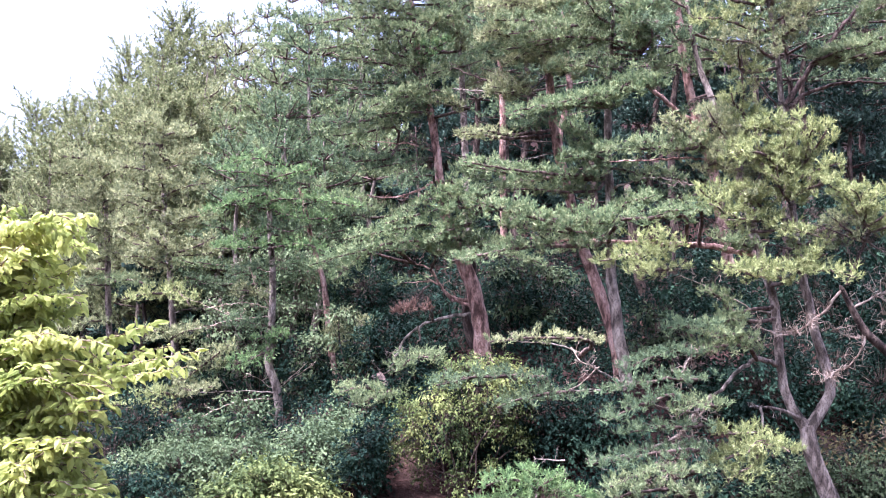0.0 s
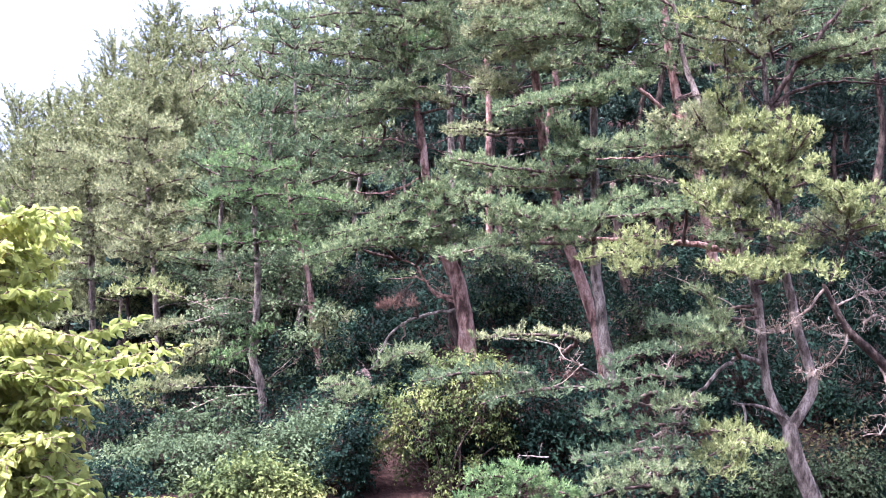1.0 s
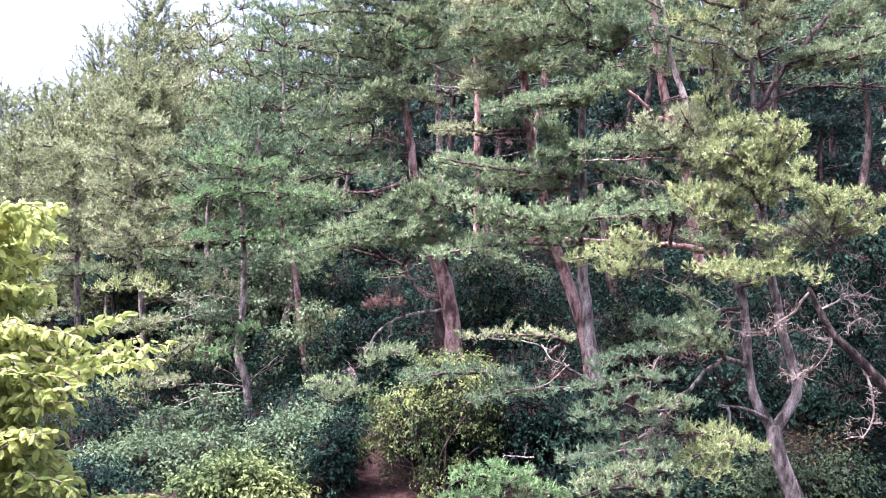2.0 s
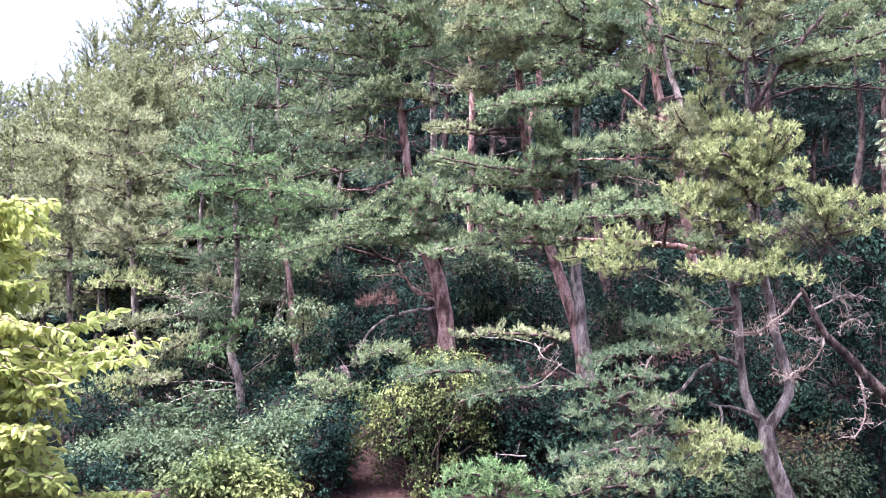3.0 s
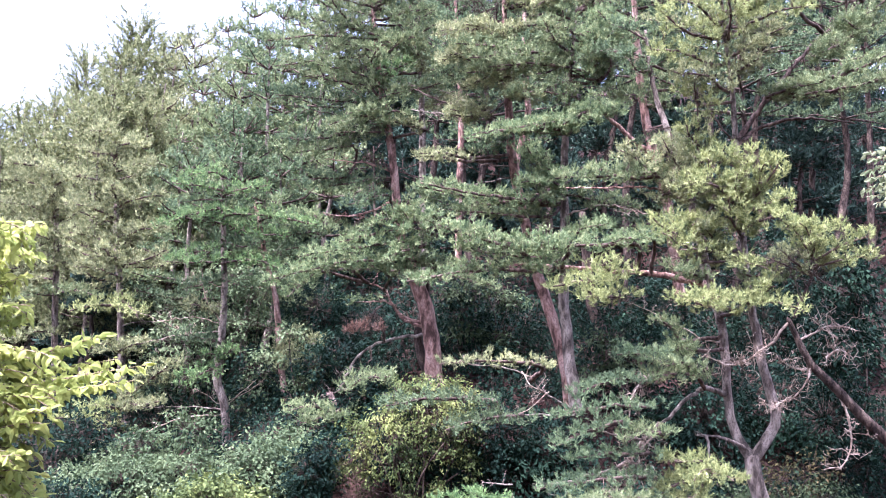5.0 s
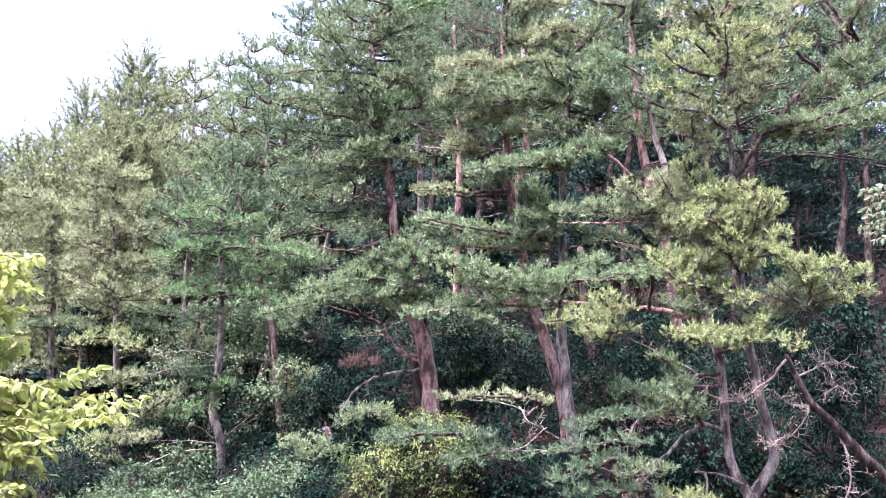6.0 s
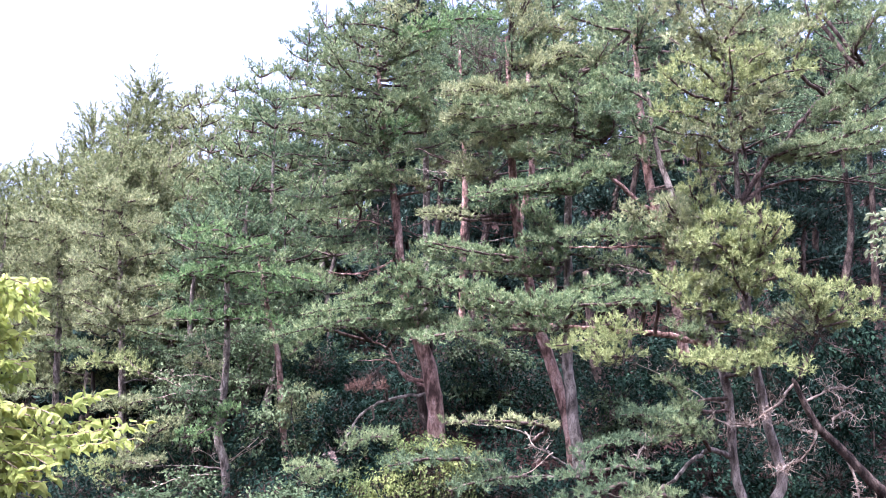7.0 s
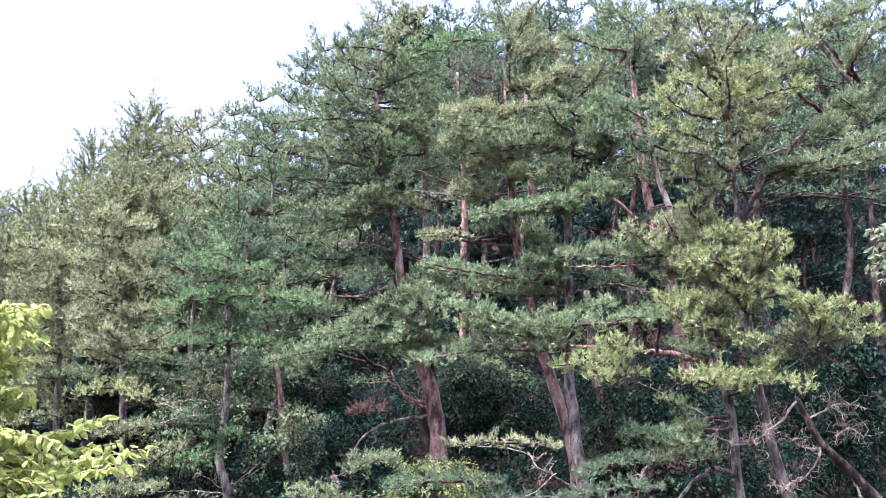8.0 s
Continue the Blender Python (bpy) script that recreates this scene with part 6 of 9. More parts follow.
pad(pine, [(-4.1, 24, 4.84), (-3.95, 23.42, 4.77), (-3.12, 23.06, 4.76), (-1.81, 22.7, 4.53)], 0.18, 0.35, "lush", 1284)
pad(pine, [(-4.09, 24, 4.6), (-3.96, 23.5, 4.56), (-3.27, 23.2, 4.35), (-2.59, 22.9, 4.28)], 0.22, 0.38, "lush", 1285)
pad(pine, [(-4.04, 24, 1.33), (-3.98, 23.5, 1.32), (-4.37, 23.2, 1.12), (-4.66, 22.9, 1.04)], 0.31, 0.55, "lush", 1286)
pad(pine, [(-4.03, 24, 1.6), (-3.99, 23.64, 1.53), (-4.1, 23.42, 1.62), (-4.19, 23.2, 1.6)], 0.39, 0.28, "lush", 1287)
pad(pine, [(-4.03, 24, 1.6), (-3.93, 23.6, 1.6), (-3.74, 23.35, 1.65), (-3.6, 23.1, 1.72)], 0.37, 0.28, "lush", 1288)
pad(pine, [(-4.16, 24, 2.54), (-4.07, 23.55, 2.53), (-4.41, 23.28, 2.68), (-4.67, 23, 2.67)], 0.32, 0.46, "olive", 1289)
pad(pine, [(-4.01, 24, 1.86), (-4.05, 23.64, 1.88), (-4.49, 23.42, 1.98), (-4.92, 23.2, 2.04)], 0.24, 0.49, "deep", 1290)
pad(pine, [(-4.01, 24, 3.31), (-4.04, 23.6, 3.29), (-4.43, 23.35, 3.14), (-4.89, 23.1, 2.99)], 0.25, 0.46, "deep", 1291)
pad(pine, [(-4.06, 24, 4.12), (-4.07, 23.55, 4.07), (-4.69, 23.28, 3.84), (-5.01, 23, 3.63)], 0.25, 0.38, "lush", 1292)
pad(pine, [(-4.07, 24, 4.25), (-4.01, 23.64, 4.21), (-3.55, 23.42, 4.05), (-3.07, 23.2, 4.16)], 0.23, 0.51, "deep", 1293)
pad(pine, [(-4.12, 24, 5.19), (-4.07, 23.64, 5.13), (-4.48, 23.42, 5.1), (-4.95, 23.2, 5)], 0.24, 0.43, "deep", 1294)
pad(pine, [(-4.19, 24, 5.9), (-4.04, 23.82, 6.03), (-3.75, 23.71, 6.05), (-3.34, 23.6, 5.99)], 0.24, 0.52, "deep", 1295)
pine = thing("pine_tree", (-2.39, 24.5, 0.27), "slim leaning pine with reddish bark", "tree")
trunk(pine, [(-2.39, 24.5, 0.27, 0.079), (-2.49, 24.5, 0.53, 0.074), (-2.67, 24.5, 1.46, 0.079), (-2.8, 24.5, 2.54, 0.074), (-2.89, 24.5, 3.08, 0.062), (-3.1, 24.5, 3.76, 0.057), (-3.32, 24.5, 4.71, 0.051), (-3.49, 24.5, 5.4, 0.034)], "red", 14, 311)
crown(pine, [(-2.39, 24.5, 0.27, 0.079), (-2.49, 24.5, 0.53, 0.074), (-2.67, 24.5, 1.46, 0.079), (-2.8, 24.5, 2.54, 0.074), (-2.89, 24.5, 3.08, 0.062), (-3.1, 24.5, 3.76, 0.057), (-3.32, 24.5, 4.71, 0.051), (-3.49, 24.5, 5.4, 0.034)], 4.3, 1.1, 5, "green", 312)
snag(pine, [(-2.75, 24.5, 2.13), (-3.26, 24.3, 2.4), (-3.78, 24.2, 2.46)], 0.012, 5, 0.3, 1296, bark="twig")
snag(pine, [(-2.54, 24.5, 0.76), (-2.85, 24.3, 1.13), (-3.17, 24.2, 1.27)], 0.012, 5, 0.3, 1297, bark="twig")
pad(pine, [(-2.7, 24.5, 1.73), (-2.69, 24, 1.76), (-2.27, 23.7, 2.01), (-1.66, 23.4, 1.96)], 0.25, 0.49, "olive", 1298)
pad(pine, [(-2.65, 24.5, 1.34), (-2.61, 23.96, 1.36), (-2.19, 23.63, 1.57), (-1.84, 23.3, 1.41)], 0.30, 0.54, "olive", 1299)
pad(pine, [(-2.69, 24.5, 1.6), (-2.66, 24, 1.6), (-2.39, 23.7, 1.73), (-2.11, 23.4, 1.73)], 0.34, 0.44, "olive", 1300)
pad(pine, [(-3.21, 24.5, 4.23), (-3.06, 24.14, 4.26), (-2.44, 23.92, 4.44), (-1.76, 23.7, 4.48)], 0.19, 0.57, "deep", 1301)
pad(pine, [(-3.13, 24.5, 3.88), (-2.99, 24.14, 3.86), (-2.57, 23.92, 4.1), (-1.89, 23.7, 4.15)], 0.21, 0.57, "deep", 1302)
pad(pine, [(-3.29, 24.5, 4.59), (-3.27, 24.14, 4.6), (-2.71, 23.92, 4.75), (-2.16, 23.7, 4.81)], 0.20, 0.52, "deep", 1303)
pad(pine, [(-3.34, 24.5, 4.8), (-3.16, 24.1, 4.8), (-2.57, 23.85, 4.9), (-1.76, 23.6, 4.84)], 0.20, 0.47, "green", 1304)
pad(pine, [(-3.1, 24.5, 3.76), (-3.12, 24.1, 3.72), (-3.48, 23.85, 3.96), (-3.64, 23.6, 4.01)], 0.31, 0.47, "green", 1305)
pad(pine, [(-3.45, 24.5, 5.23), (-3.22, 24.23, 5.22), (-3.53, 24.06, 5.33), (-3.77, 23.9, 5.24)], 0.31, 0.53, "deep", 1306)
pine = thing("pine_tree", (-6.35, 26, -1.08), "tall hazy pine with an open olive crown", "tree")
trunk(pine, [(-6.35, 26, -1.08, 0.102), (-6.45, 26, -0.73, 0.102), (-6.66, 26, 0.33, 0.096), (-6.79, 26, 1.6, 0.09), (-6.94, 26, 3.31, 0.078), (-7.08, 26, 4.47, 0.072), (-7.18, 26, 6.07, 0.042)], "grey", 14, 321)
crown(pine, [(-6.35, 26, -1.08, 0.102), (-6.45, 26, -0.73, 0.102), (-6.66, 26, 0.33, 0.096), (-6.79, 26, 1.6, 0.09), (-6.94, 26, 3.31, 0.078), (-7.08, 26, 4.47, 0.072), (-7.18, 26, 6.07, 0.042)], 3.31, 1.6, 10, "olive", 322)
snag(pine, [(-6.43, 26, -0.38), (-7, 26, -0.31), (-8.15, 25.6, -0.14)], 0.027, 5, 0.5, 323, bark='grey')
snag(pine, [(-6.71, 26, 0.61), (-7.03, 26, 0.75), (-7.31, 26, 0.89)], 0.030, 3, 0.4, 324, bark='grey')
snag(pine, [(-6.85, 26, 2.24), (-6.14, 25.73, 2.37), (-5.54, 25.6, 2.16)], 0.014, 4, 0.3, 1307, bark="grey")
snag(pine, [(-7.01, 26, 3.89), (-7.05, 25.83, 3.87), (-7.58, 25.67, 4.07), (-8.18, 25.5, 4.41)], 0.016, 5, 0.35, 1308, bark="twig")
pad(pine, [(-6.88, 26, 2.67), (-6.66, 25.01, 2.67), (-7.04, 24.4, 2.67), (-7.44, 23.8, 2.49)], 0.38, 0.47, "yellow", 1309)
pad(pine, [(-6.9, 26, 2.88), (-6.7, 25.01, 2.9), (-6.24, 24.4, 2.67), (-5.88, 23.8, 2.38)], 0.36, 0.45, "yellow", 1310)
pad(pine, [(-6.81, 26, 1.81), (-6.67, 25.1, 1.74), (-6.93, 24.55, 1.76), (-7.03, 24, 1.6)], 0.40, 0.45, "olive", 1311)
pad(pine, [(-6.79, 26, 1.6), (-6.64, 25.1, 1.6), (-6.18, 24.55, 1.76), (-5.78, 24, 1.8)], 0.36, 0.45, "olive", 1312)
pad(pine, [(-6.63, 26, 0.2), (-6.45, 24.92, 0.24), (-6.74, 24.26, 0.38), (-7.01, 23.6, 0.29)], 0.40, 0.47, "yellow", 1313)
pad(pine, [(-6.72, 26, -0.34), (-6.41, 24.92, -0.23), (-6.93, 24.26, -0.01), (-7.52, 23.6, 0.09)], 0.36, 0.36, "yellow", 1314)
pad(pine, [(-6.68, 26, 0.49), (-6.39, 24.92, 0.51), (-5.63, 24.26, 1), (-4.9, 23.6, 1.44)], 0.31, 0.52, "olive", 1315)
pad(pine, [(-6.66, 26, 0.33), (-6.34, 24.92, 0.38), (-5.82, 24.26, 0.41), (-5.27, 23.6, 0.51)], 0.37, 0.44, "olive", 1316)
pad(pine, [(-6.45, 26, -0.73), (-6.43, 24.92, -0.7), (-6.85, 24.26, -0.83), (-7.08, 23.6, -0.96)], 0.39, 0.78, "olive", 1317)
pad(pine, [(-6.35, 26, -1.08), (-6.35, 24.92, -1.1), (-6.77, 24.26, -1.29), (-7.03, 23.6, -1.4)], 0.39, 0.60, "olive", 1318)
pad(pine, [(-6.96, 26, 3.46), (-6.78, 25.28, 3.41), (-7.19, 24.84, 3.58), (-7.6, 24.4, 3.55)], 0.35, 0.54, "olive", 1319)
pad(pine, [(-6.99, 26, 3.74), (-6.76, 25.28, 3.69), (-6.1, 24.84, 3.79), (-5.45, 24.4, 4.02)], 0.29, 0.54, "olive", 1320)
pad(pine, [(-7.04, 26, 4.18), (-6.85, 25.32, 4.11), (-7.37, 24.91, 4.35), (-7.93, 24.5, 4.37)], 0.31, 0.62, "olive", 1321)
pad(pine, [(-7.08, 26, 4.47), (-6.82, 25.32, 4.39), (-6.13, 24.91, 4.56), (-5.49, 24.5, 4.58)], 0.29, 0.62, "olive", 1322)
pad(pine, [(-7.1, 26, 4.87), (-6.91, 25.32, 4.82), (-7.39, 24.91, 5.04), (-7.95, 24.5, 5.05)], 0.31, 0.62, "olive", 1323)
pad(pine, [(-7.13, 26, 5.27), (-6.95, 25.32, 5.1), (-6.29, 24.91, 5.32), (-5.64, 24.5, 5.33)], 0.28, 0.62, "olive", 1324)
pad(pine, [(-7.17, 26, 5.87), (-6.99, 25.32, 5.67), (-7.4, 24.91, 5.74), (-7.83, 24.5, 5.74)], 0.35, 0.62, "olive", 1325)
pad(pine, [(-7.17, 26, 5.87), (-7.04, 25.32, 5.95), (-6.44, 24.91, 6.16), (-5.86, 24.5, 6.02)], 0.29, 0.62, "olive", 1326)
pad(pine, [(-7.17, 26, 5.87), (-7.07, 25.37, 6.39), (-7.44, 24.98, 6.39), (-7.74, 24.6, 6.38)], 0.42, 0.62, "olive", 1327)
pad(pine, [(-7.17, 26, 5.87), (-7.08, 25.37, 6.53), (-6.61, 24.98, 6.67), (-6.1, 24.6, 6.59)], 0.39, 0.62, "olive", 1328)
pad(pine, [(-7.17, 26, 5.87), (-7.08, 25.37, 6.82), (-7.32, 24.98, 6.95), (-7.48, 24.6, 6.87)], 0.53, 0.62, "olive", 1329)
pad(pine, [(-7.14, 26, 5.47), (-6.95, 25.32, 5.38), (-6.91, 24.91, 5.46), (-6.87, 24.5, 5.54)], 0.43, 0.62, "olive", 1330)
pad(pine, [(-7.01, 26, 3.89), (-6.8, 25.19, 3.82), (-6.88, 24.7, 3.91), (-6.88, 24.2, 4)], 0.42, 0.61, "olive", 1331)
pine = thing("pine_tree", (-8.84, 28, -0.23), "tall pine with a bare straight grey stem", "tree")
trunk(pine, [(-8.84, 28, -0.23, 0.097), (-8.96, 28, 0.23, 0.097), (-9.11, 28, 2.21, 0.084), (-9.19, 28, 4.07, 0.078), (-9.28, 28, 5.63, 0.045)], "grey", 12, 350)
crown(pine, [(-8.84, 28, -0.23, 0.097), (-8.96, 28, 0.23, 0.097), (-9.11, 28, 2.21, 0.084), (-9.19, 28, 4.07, 0.078), (-9.28, 28, 5.63, 0.045)], 3.14, 1.7, 11, "olive", 351)
pad(pine, [(-9.15, 28, 3.14), (-8.99, 27.46, 3.11), (-8.29, 27.13, 3.16), (-7.66, 26.8, 3)], 0.24, 0.50, "green", 1332)
pad(pine, [(-9.15, 28, 3.14), (-9.02, 27.46, 3.03), (-9.48, 27.13, 3.01), (-9.95, 26.8, 2.85)], 0.30, 0.50, "green", 1333)
pad(pine, [(-9.09, 28, 1.96), (-8.96, 27.46, 2.05), (-9.45, 27.13, 2.04), (-10.28, 26.8, 1.74)], 0.24, 0.53, "olive", 1334)
pad(pine, [(-9.18, 28, 3.84), (-9.1, 27.55, 3.87), (-9.56, 27.28, 4), (-10.21, 27, 4.13)], 0.24, 0.59, "olive", 1335)
pad(pine, [(-9.21, 28, 4.46), (-9.15, 27.55, 4.48), (-9.73, 27.28, 4.68), (-10.39, 27, 4.8)], 0.22, 0.65, "olive", 1336)
pad(pine, [(-9.22, 28, 4.66), (-9.12, 27.55, 4.64), (-8.53, 27.28, 4.84), (-7.99, 27, 4.8)], 0.23, 0.65, "olive", 1337)
pad(pine, [(-9.26, 28, 5.24), (-9.2, 27.55, 5.1), (-9.75, 27.28, 5.37), (-10.41, 27, 5.41)], 0.23, 0.68, "olive", 1338)
pad(pine, [(-9.26, 28, 5.24), (-9.2, 27.55, 5.25), (-8.62, 27.28, 5.52), (-8.16, 27, 5.56)], 0.24, 0.68, "olive", 1339)
pad(pine, [(-9.27, 28, 5.44), (-9.25, 27.55, 5.72), (-9.77, 27.28, 5.98), (-10.43, 27, 6.01)], 0.25, 0.68, "olive", 1340)
pad(pine, [(-9.27, 28, 5.44), (-9.25, 27.55, 5.87), (-8.71, 27.28, 6.13), (-8.18, 27, 6.24)], 0.30, 0.68, "olive", 1341)
pad(pine, [(-9.27, 28, 5.44), (-9.3, 27.55, 6.34), (-9.78, 27.28, 6.44), (-10.29, 27, 6.47)], 0.44, 0.68, "olive", 1342)
pad(pine, [(-9.27, 28, 5.44), (-9.19, 27.5, 5.4), (-9.13, 27.2, 5.59), (-9.11, 26.9, 5.69)], 0.39, 0.68, "olive", 1343)
pad(pine, [(-9.27, 28, 5.44), (-9.28, 27.5, 6.17), (-9.22, 27.2, 6.28), (-9.2, 26.9, 6.38)], 0.55, 0.68, "olive", 1344)
pad(pine, [(-9.18, 28, 3.84), (-9.07, 27.64, 3.88), (-8.54, 27.42, 3.86), (-8.02, 27.2, 3.69)], 0.22, 0.60, "olive", 1345)
pad(pine, [(-9.2, 28, 4.27), (-9.13, 27.6, 4.18), (-10.03, 27.35, 3.7), (-10.83, 27.1, 3.54)], 0.15, 0.60, "olive", 1346)

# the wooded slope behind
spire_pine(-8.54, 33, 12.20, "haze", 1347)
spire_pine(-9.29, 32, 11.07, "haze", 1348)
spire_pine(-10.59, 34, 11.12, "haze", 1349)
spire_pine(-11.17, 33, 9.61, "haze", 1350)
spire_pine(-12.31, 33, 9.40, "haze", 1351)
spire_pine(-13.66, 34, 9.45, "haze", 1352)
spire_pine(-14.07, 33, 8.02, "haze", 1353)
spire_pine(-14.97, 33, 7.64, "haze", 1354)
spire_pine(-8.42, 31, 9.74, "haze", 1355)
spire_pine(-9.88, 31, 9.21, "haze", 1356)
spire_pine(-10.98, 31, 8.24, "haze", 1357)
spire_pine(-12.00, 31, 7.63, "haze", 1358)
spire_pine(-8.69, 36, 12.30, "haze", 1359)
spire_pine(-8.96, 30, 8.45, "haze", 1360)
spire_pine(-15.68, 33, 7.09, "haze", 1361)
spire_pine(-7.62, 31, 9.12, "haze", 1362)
layer_pine(-7.67, 35, 12.50, "olive", 1363)
layer_pine(-6.89, 35, 12.80, "olive", 1364)
layer_pine(-6.28, 36, 13.65, "green", 1365)
layer_pine(-7.16, 32, 10.01, "olive", 1366)
layer_pine(-6.57, 33, 10.84, "green", 1367)
layer_pine(-6.44, 30, 8.11, "green", 1368)
layer_pine(-7.35, 31, 8.51, "olive", 1369)
layer_pine(-5.68, 36, 14.17, "green", 1370)
layer_pine(-4.18, 34, 13.63, "green", 1371)
layer_pine(-3.65, 35, 15.06, "deep", 1372)
layer_pine(-3.18, 36, 16.62, "green", 1373)
layer_pine(-2.31, 32, 13.75, "green", 1374)
layer_pine(-1.71, 34, 15.58, "deep", 1375)
# dark bark on these pines stands in for shade inside the wood
layer_pine(-1.50, 38, 18.00, "olive", 1376, foot=0.52, gap=0.85, bark="dark")
layer_pine(0.14, 36, 17.71, "olive", 1377, foot=0.52, gap=0.85, bark="dark")
layer_pine(-0.66, 40, 19.34, "green", 1378, foot=0.52, gap=0.85, bark="dark")
layer_pine(-3.79, 30, 11.03, "deep", 1379)
layer_pine(-4.78, 31, 10.99, "green", 1380)
layer_pine(-5.80, 31, 9.21, "green", 1381)
layer_pine(-4.94, 29, 8.39, "deep", 1382)
layer_pine(-4.13, 29, 8.56, "deep", 1383)
layer_pine(-2.99, 29, 8.56, "green", 1384)
layer_pine(-3.50, 28, 7.04, "deep", 1385)
layer_pine(-2.25, 28, 7.36, "green", 1386)
layer_pine(-5.68, 28, 6.89, "deep", 1387)
layer_pine(1.24, 34, 16.44, "deep", 1388, foot=0.52, gap=0.85, bark="dark")
layer_pine(3.21, 36, 17.95, "green", 1389, foot=0.52, gap=0.85, bark="dark")
layer_pine(1.99, 33, 15.31, "deep", 1390, foot=0.52, gap=0.85, bark="dark")
layer_pine(4.28, 36, 17.09, "deep", 1391, foot=0.52, gap=0.85, bark="dark")
layer_pine(5.93, 37, 19.21, "deep", 1392, foot=0.52, gap=0.85, bark="dark")
layer_pine(7.07, 34, 18.06, "green", 1393, foot=0.52, gap=0.85, bark="dark")
layer_pine(9.22, 36, 19.33, "deep", 1394, foot=0.52, gap=0.85, bark="dark")
layer_pine(10.05, 33, 18.13, "deep", 1395, foot=0.52, gap=0.85, bark="dark")
layer_pine(10.78, 30, 16.70, "deep", 1396, foot=0.52, gap=0.85, bark="dark")
layer_pine(13.25, 32, 17.78, "deep", 1397, foot=0.52, gap=0.85, bark="dark")
layer_pine(14.26, 30, 16.84, "deep", 1398, foot=0.52, gap=0.85, bark="dark")
layer_pine(16.47, 30, 16.94, "deep", 1399, foot=0.52, gap=0.85, bark="dark")
layer_pine(4.45, 30, 14.92, "deep", 1400, foot=0.52, gap=0.85, bark="dark")
layer_pine(6.72, 29, 14.93, "green", 1401, foot=0.52, gap=0.85, bark="dark")
layer_pine(9.16, 27, 13.79, "deep", 1402, foot=0.52, gap=0.85, bark="dark")
layer_pine(12.09, 27, 13.73, "deep", 1403, foot=0.52, gap=0.85, bark="dark")
layer_pine(0.74, 29, 13.08, "deep", 1404, foot=0.52, gap=0.85, bark="dark")
layer_pine(2.36, 28, 12.05, "deep", 1405, foot=0.52, gap=0.85, bark="dark")
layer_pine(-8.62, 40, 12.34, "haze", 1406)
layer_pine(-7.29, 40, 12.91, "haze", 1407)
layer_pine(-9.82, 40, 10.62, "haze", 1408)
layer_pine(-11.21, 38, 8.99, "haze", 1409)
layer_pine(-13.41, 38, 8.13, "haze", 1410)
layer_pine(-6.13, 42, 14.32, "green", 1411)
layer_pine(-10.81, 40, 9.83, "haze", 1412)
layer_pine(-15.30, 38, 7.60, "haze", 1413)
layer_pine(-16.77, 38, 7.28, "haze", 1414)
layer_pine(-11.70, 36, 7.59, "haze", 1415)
layer_pine(-7.31, 38, 10.07, "deep", 1416)
layer_pine(-4.58, 40, 12.34, "deep", 1417)
layer_pine(-5.21, 38, 12.02, "deep", 1418)
layer_pine(-3.50, 38, 12.45, "deep", 1419)
layer_pine(-2.40, 36, 10.64, "deep", 1420)
layer_pine(-1.89, 40, 13.71, "deep", 1421)
layer_pine(-3.50, 34, 9.17, "deep", 1422)
layer_pine(-5.90, 37, 11.32, "deep", 1423)
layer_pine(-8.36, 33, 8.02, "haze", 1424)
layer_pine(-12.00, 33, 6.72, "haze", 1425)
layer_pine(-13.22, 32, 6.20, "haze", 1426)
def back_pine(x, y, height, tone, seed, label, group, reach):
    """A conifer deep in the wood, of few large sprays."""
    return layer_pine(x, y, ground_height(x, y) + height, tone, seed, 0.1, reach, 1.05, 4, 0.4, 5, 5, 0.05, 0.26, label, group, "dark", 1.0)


# the trees farther back take the needle tone darkened for shade
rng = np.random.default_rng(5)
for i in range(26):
    back_pine(-30 + 2.3 * i + rng.uniform(-1, 1), rng.uniform(42, 58), rng.uniform(8, 11) if i > 12 else rng.uniform(3, 4.5), "shade_dark", 900 + i, "distant conifer with shade-dark needles filling the ridge", "hillside pines", 2.8)
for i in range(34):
    back_pine(-19 + 1.0 * i + rng.uniform(-0.6, 0.6), rng.uniform(29, 39), rng.uniform(3, 5.5), "shade_dark", 960 + i, "young conifer with needles darkened for the shade of the tall pines", "shaded saplings", 1.9)
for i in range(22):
    back_pine(1 + 1.1 * i + rng.uniform(-0.6, 0.6), rng.uniform(36, 41), rng.uniform(8, 11.5), "shade_dark", 1030 + i, "conifer with shade-dark needles deep in the wood", "deep wood", 2.6)
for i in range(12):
    back_pine(-13 + 1.2 * i + rng.uniform(-0.5, 0.5), rng.uniform(37, 44), rng.uniform(6.5, 8.5), "shade_dark", 1070 + i, "conifer with shade-dark needles deep in the wood", "deep wood", 2.3)

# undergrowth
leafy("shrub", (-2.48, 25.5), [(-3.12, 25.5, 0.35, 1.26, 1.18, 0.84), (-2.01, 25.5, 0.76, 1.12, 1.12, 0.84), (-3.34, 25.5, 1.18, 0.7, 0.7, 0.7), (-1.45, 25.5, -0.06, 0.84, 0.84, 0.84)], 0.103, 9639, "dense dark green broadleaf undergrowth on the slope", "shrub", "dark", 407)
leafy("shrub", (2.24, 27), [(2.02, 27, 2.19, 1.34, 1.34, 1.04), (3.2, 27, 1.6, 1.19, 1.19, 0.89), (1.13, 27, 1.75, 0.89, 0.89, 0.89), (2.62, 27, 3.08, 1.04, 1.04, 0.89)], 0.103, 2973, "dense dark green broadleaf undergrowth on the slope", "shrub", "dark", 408)
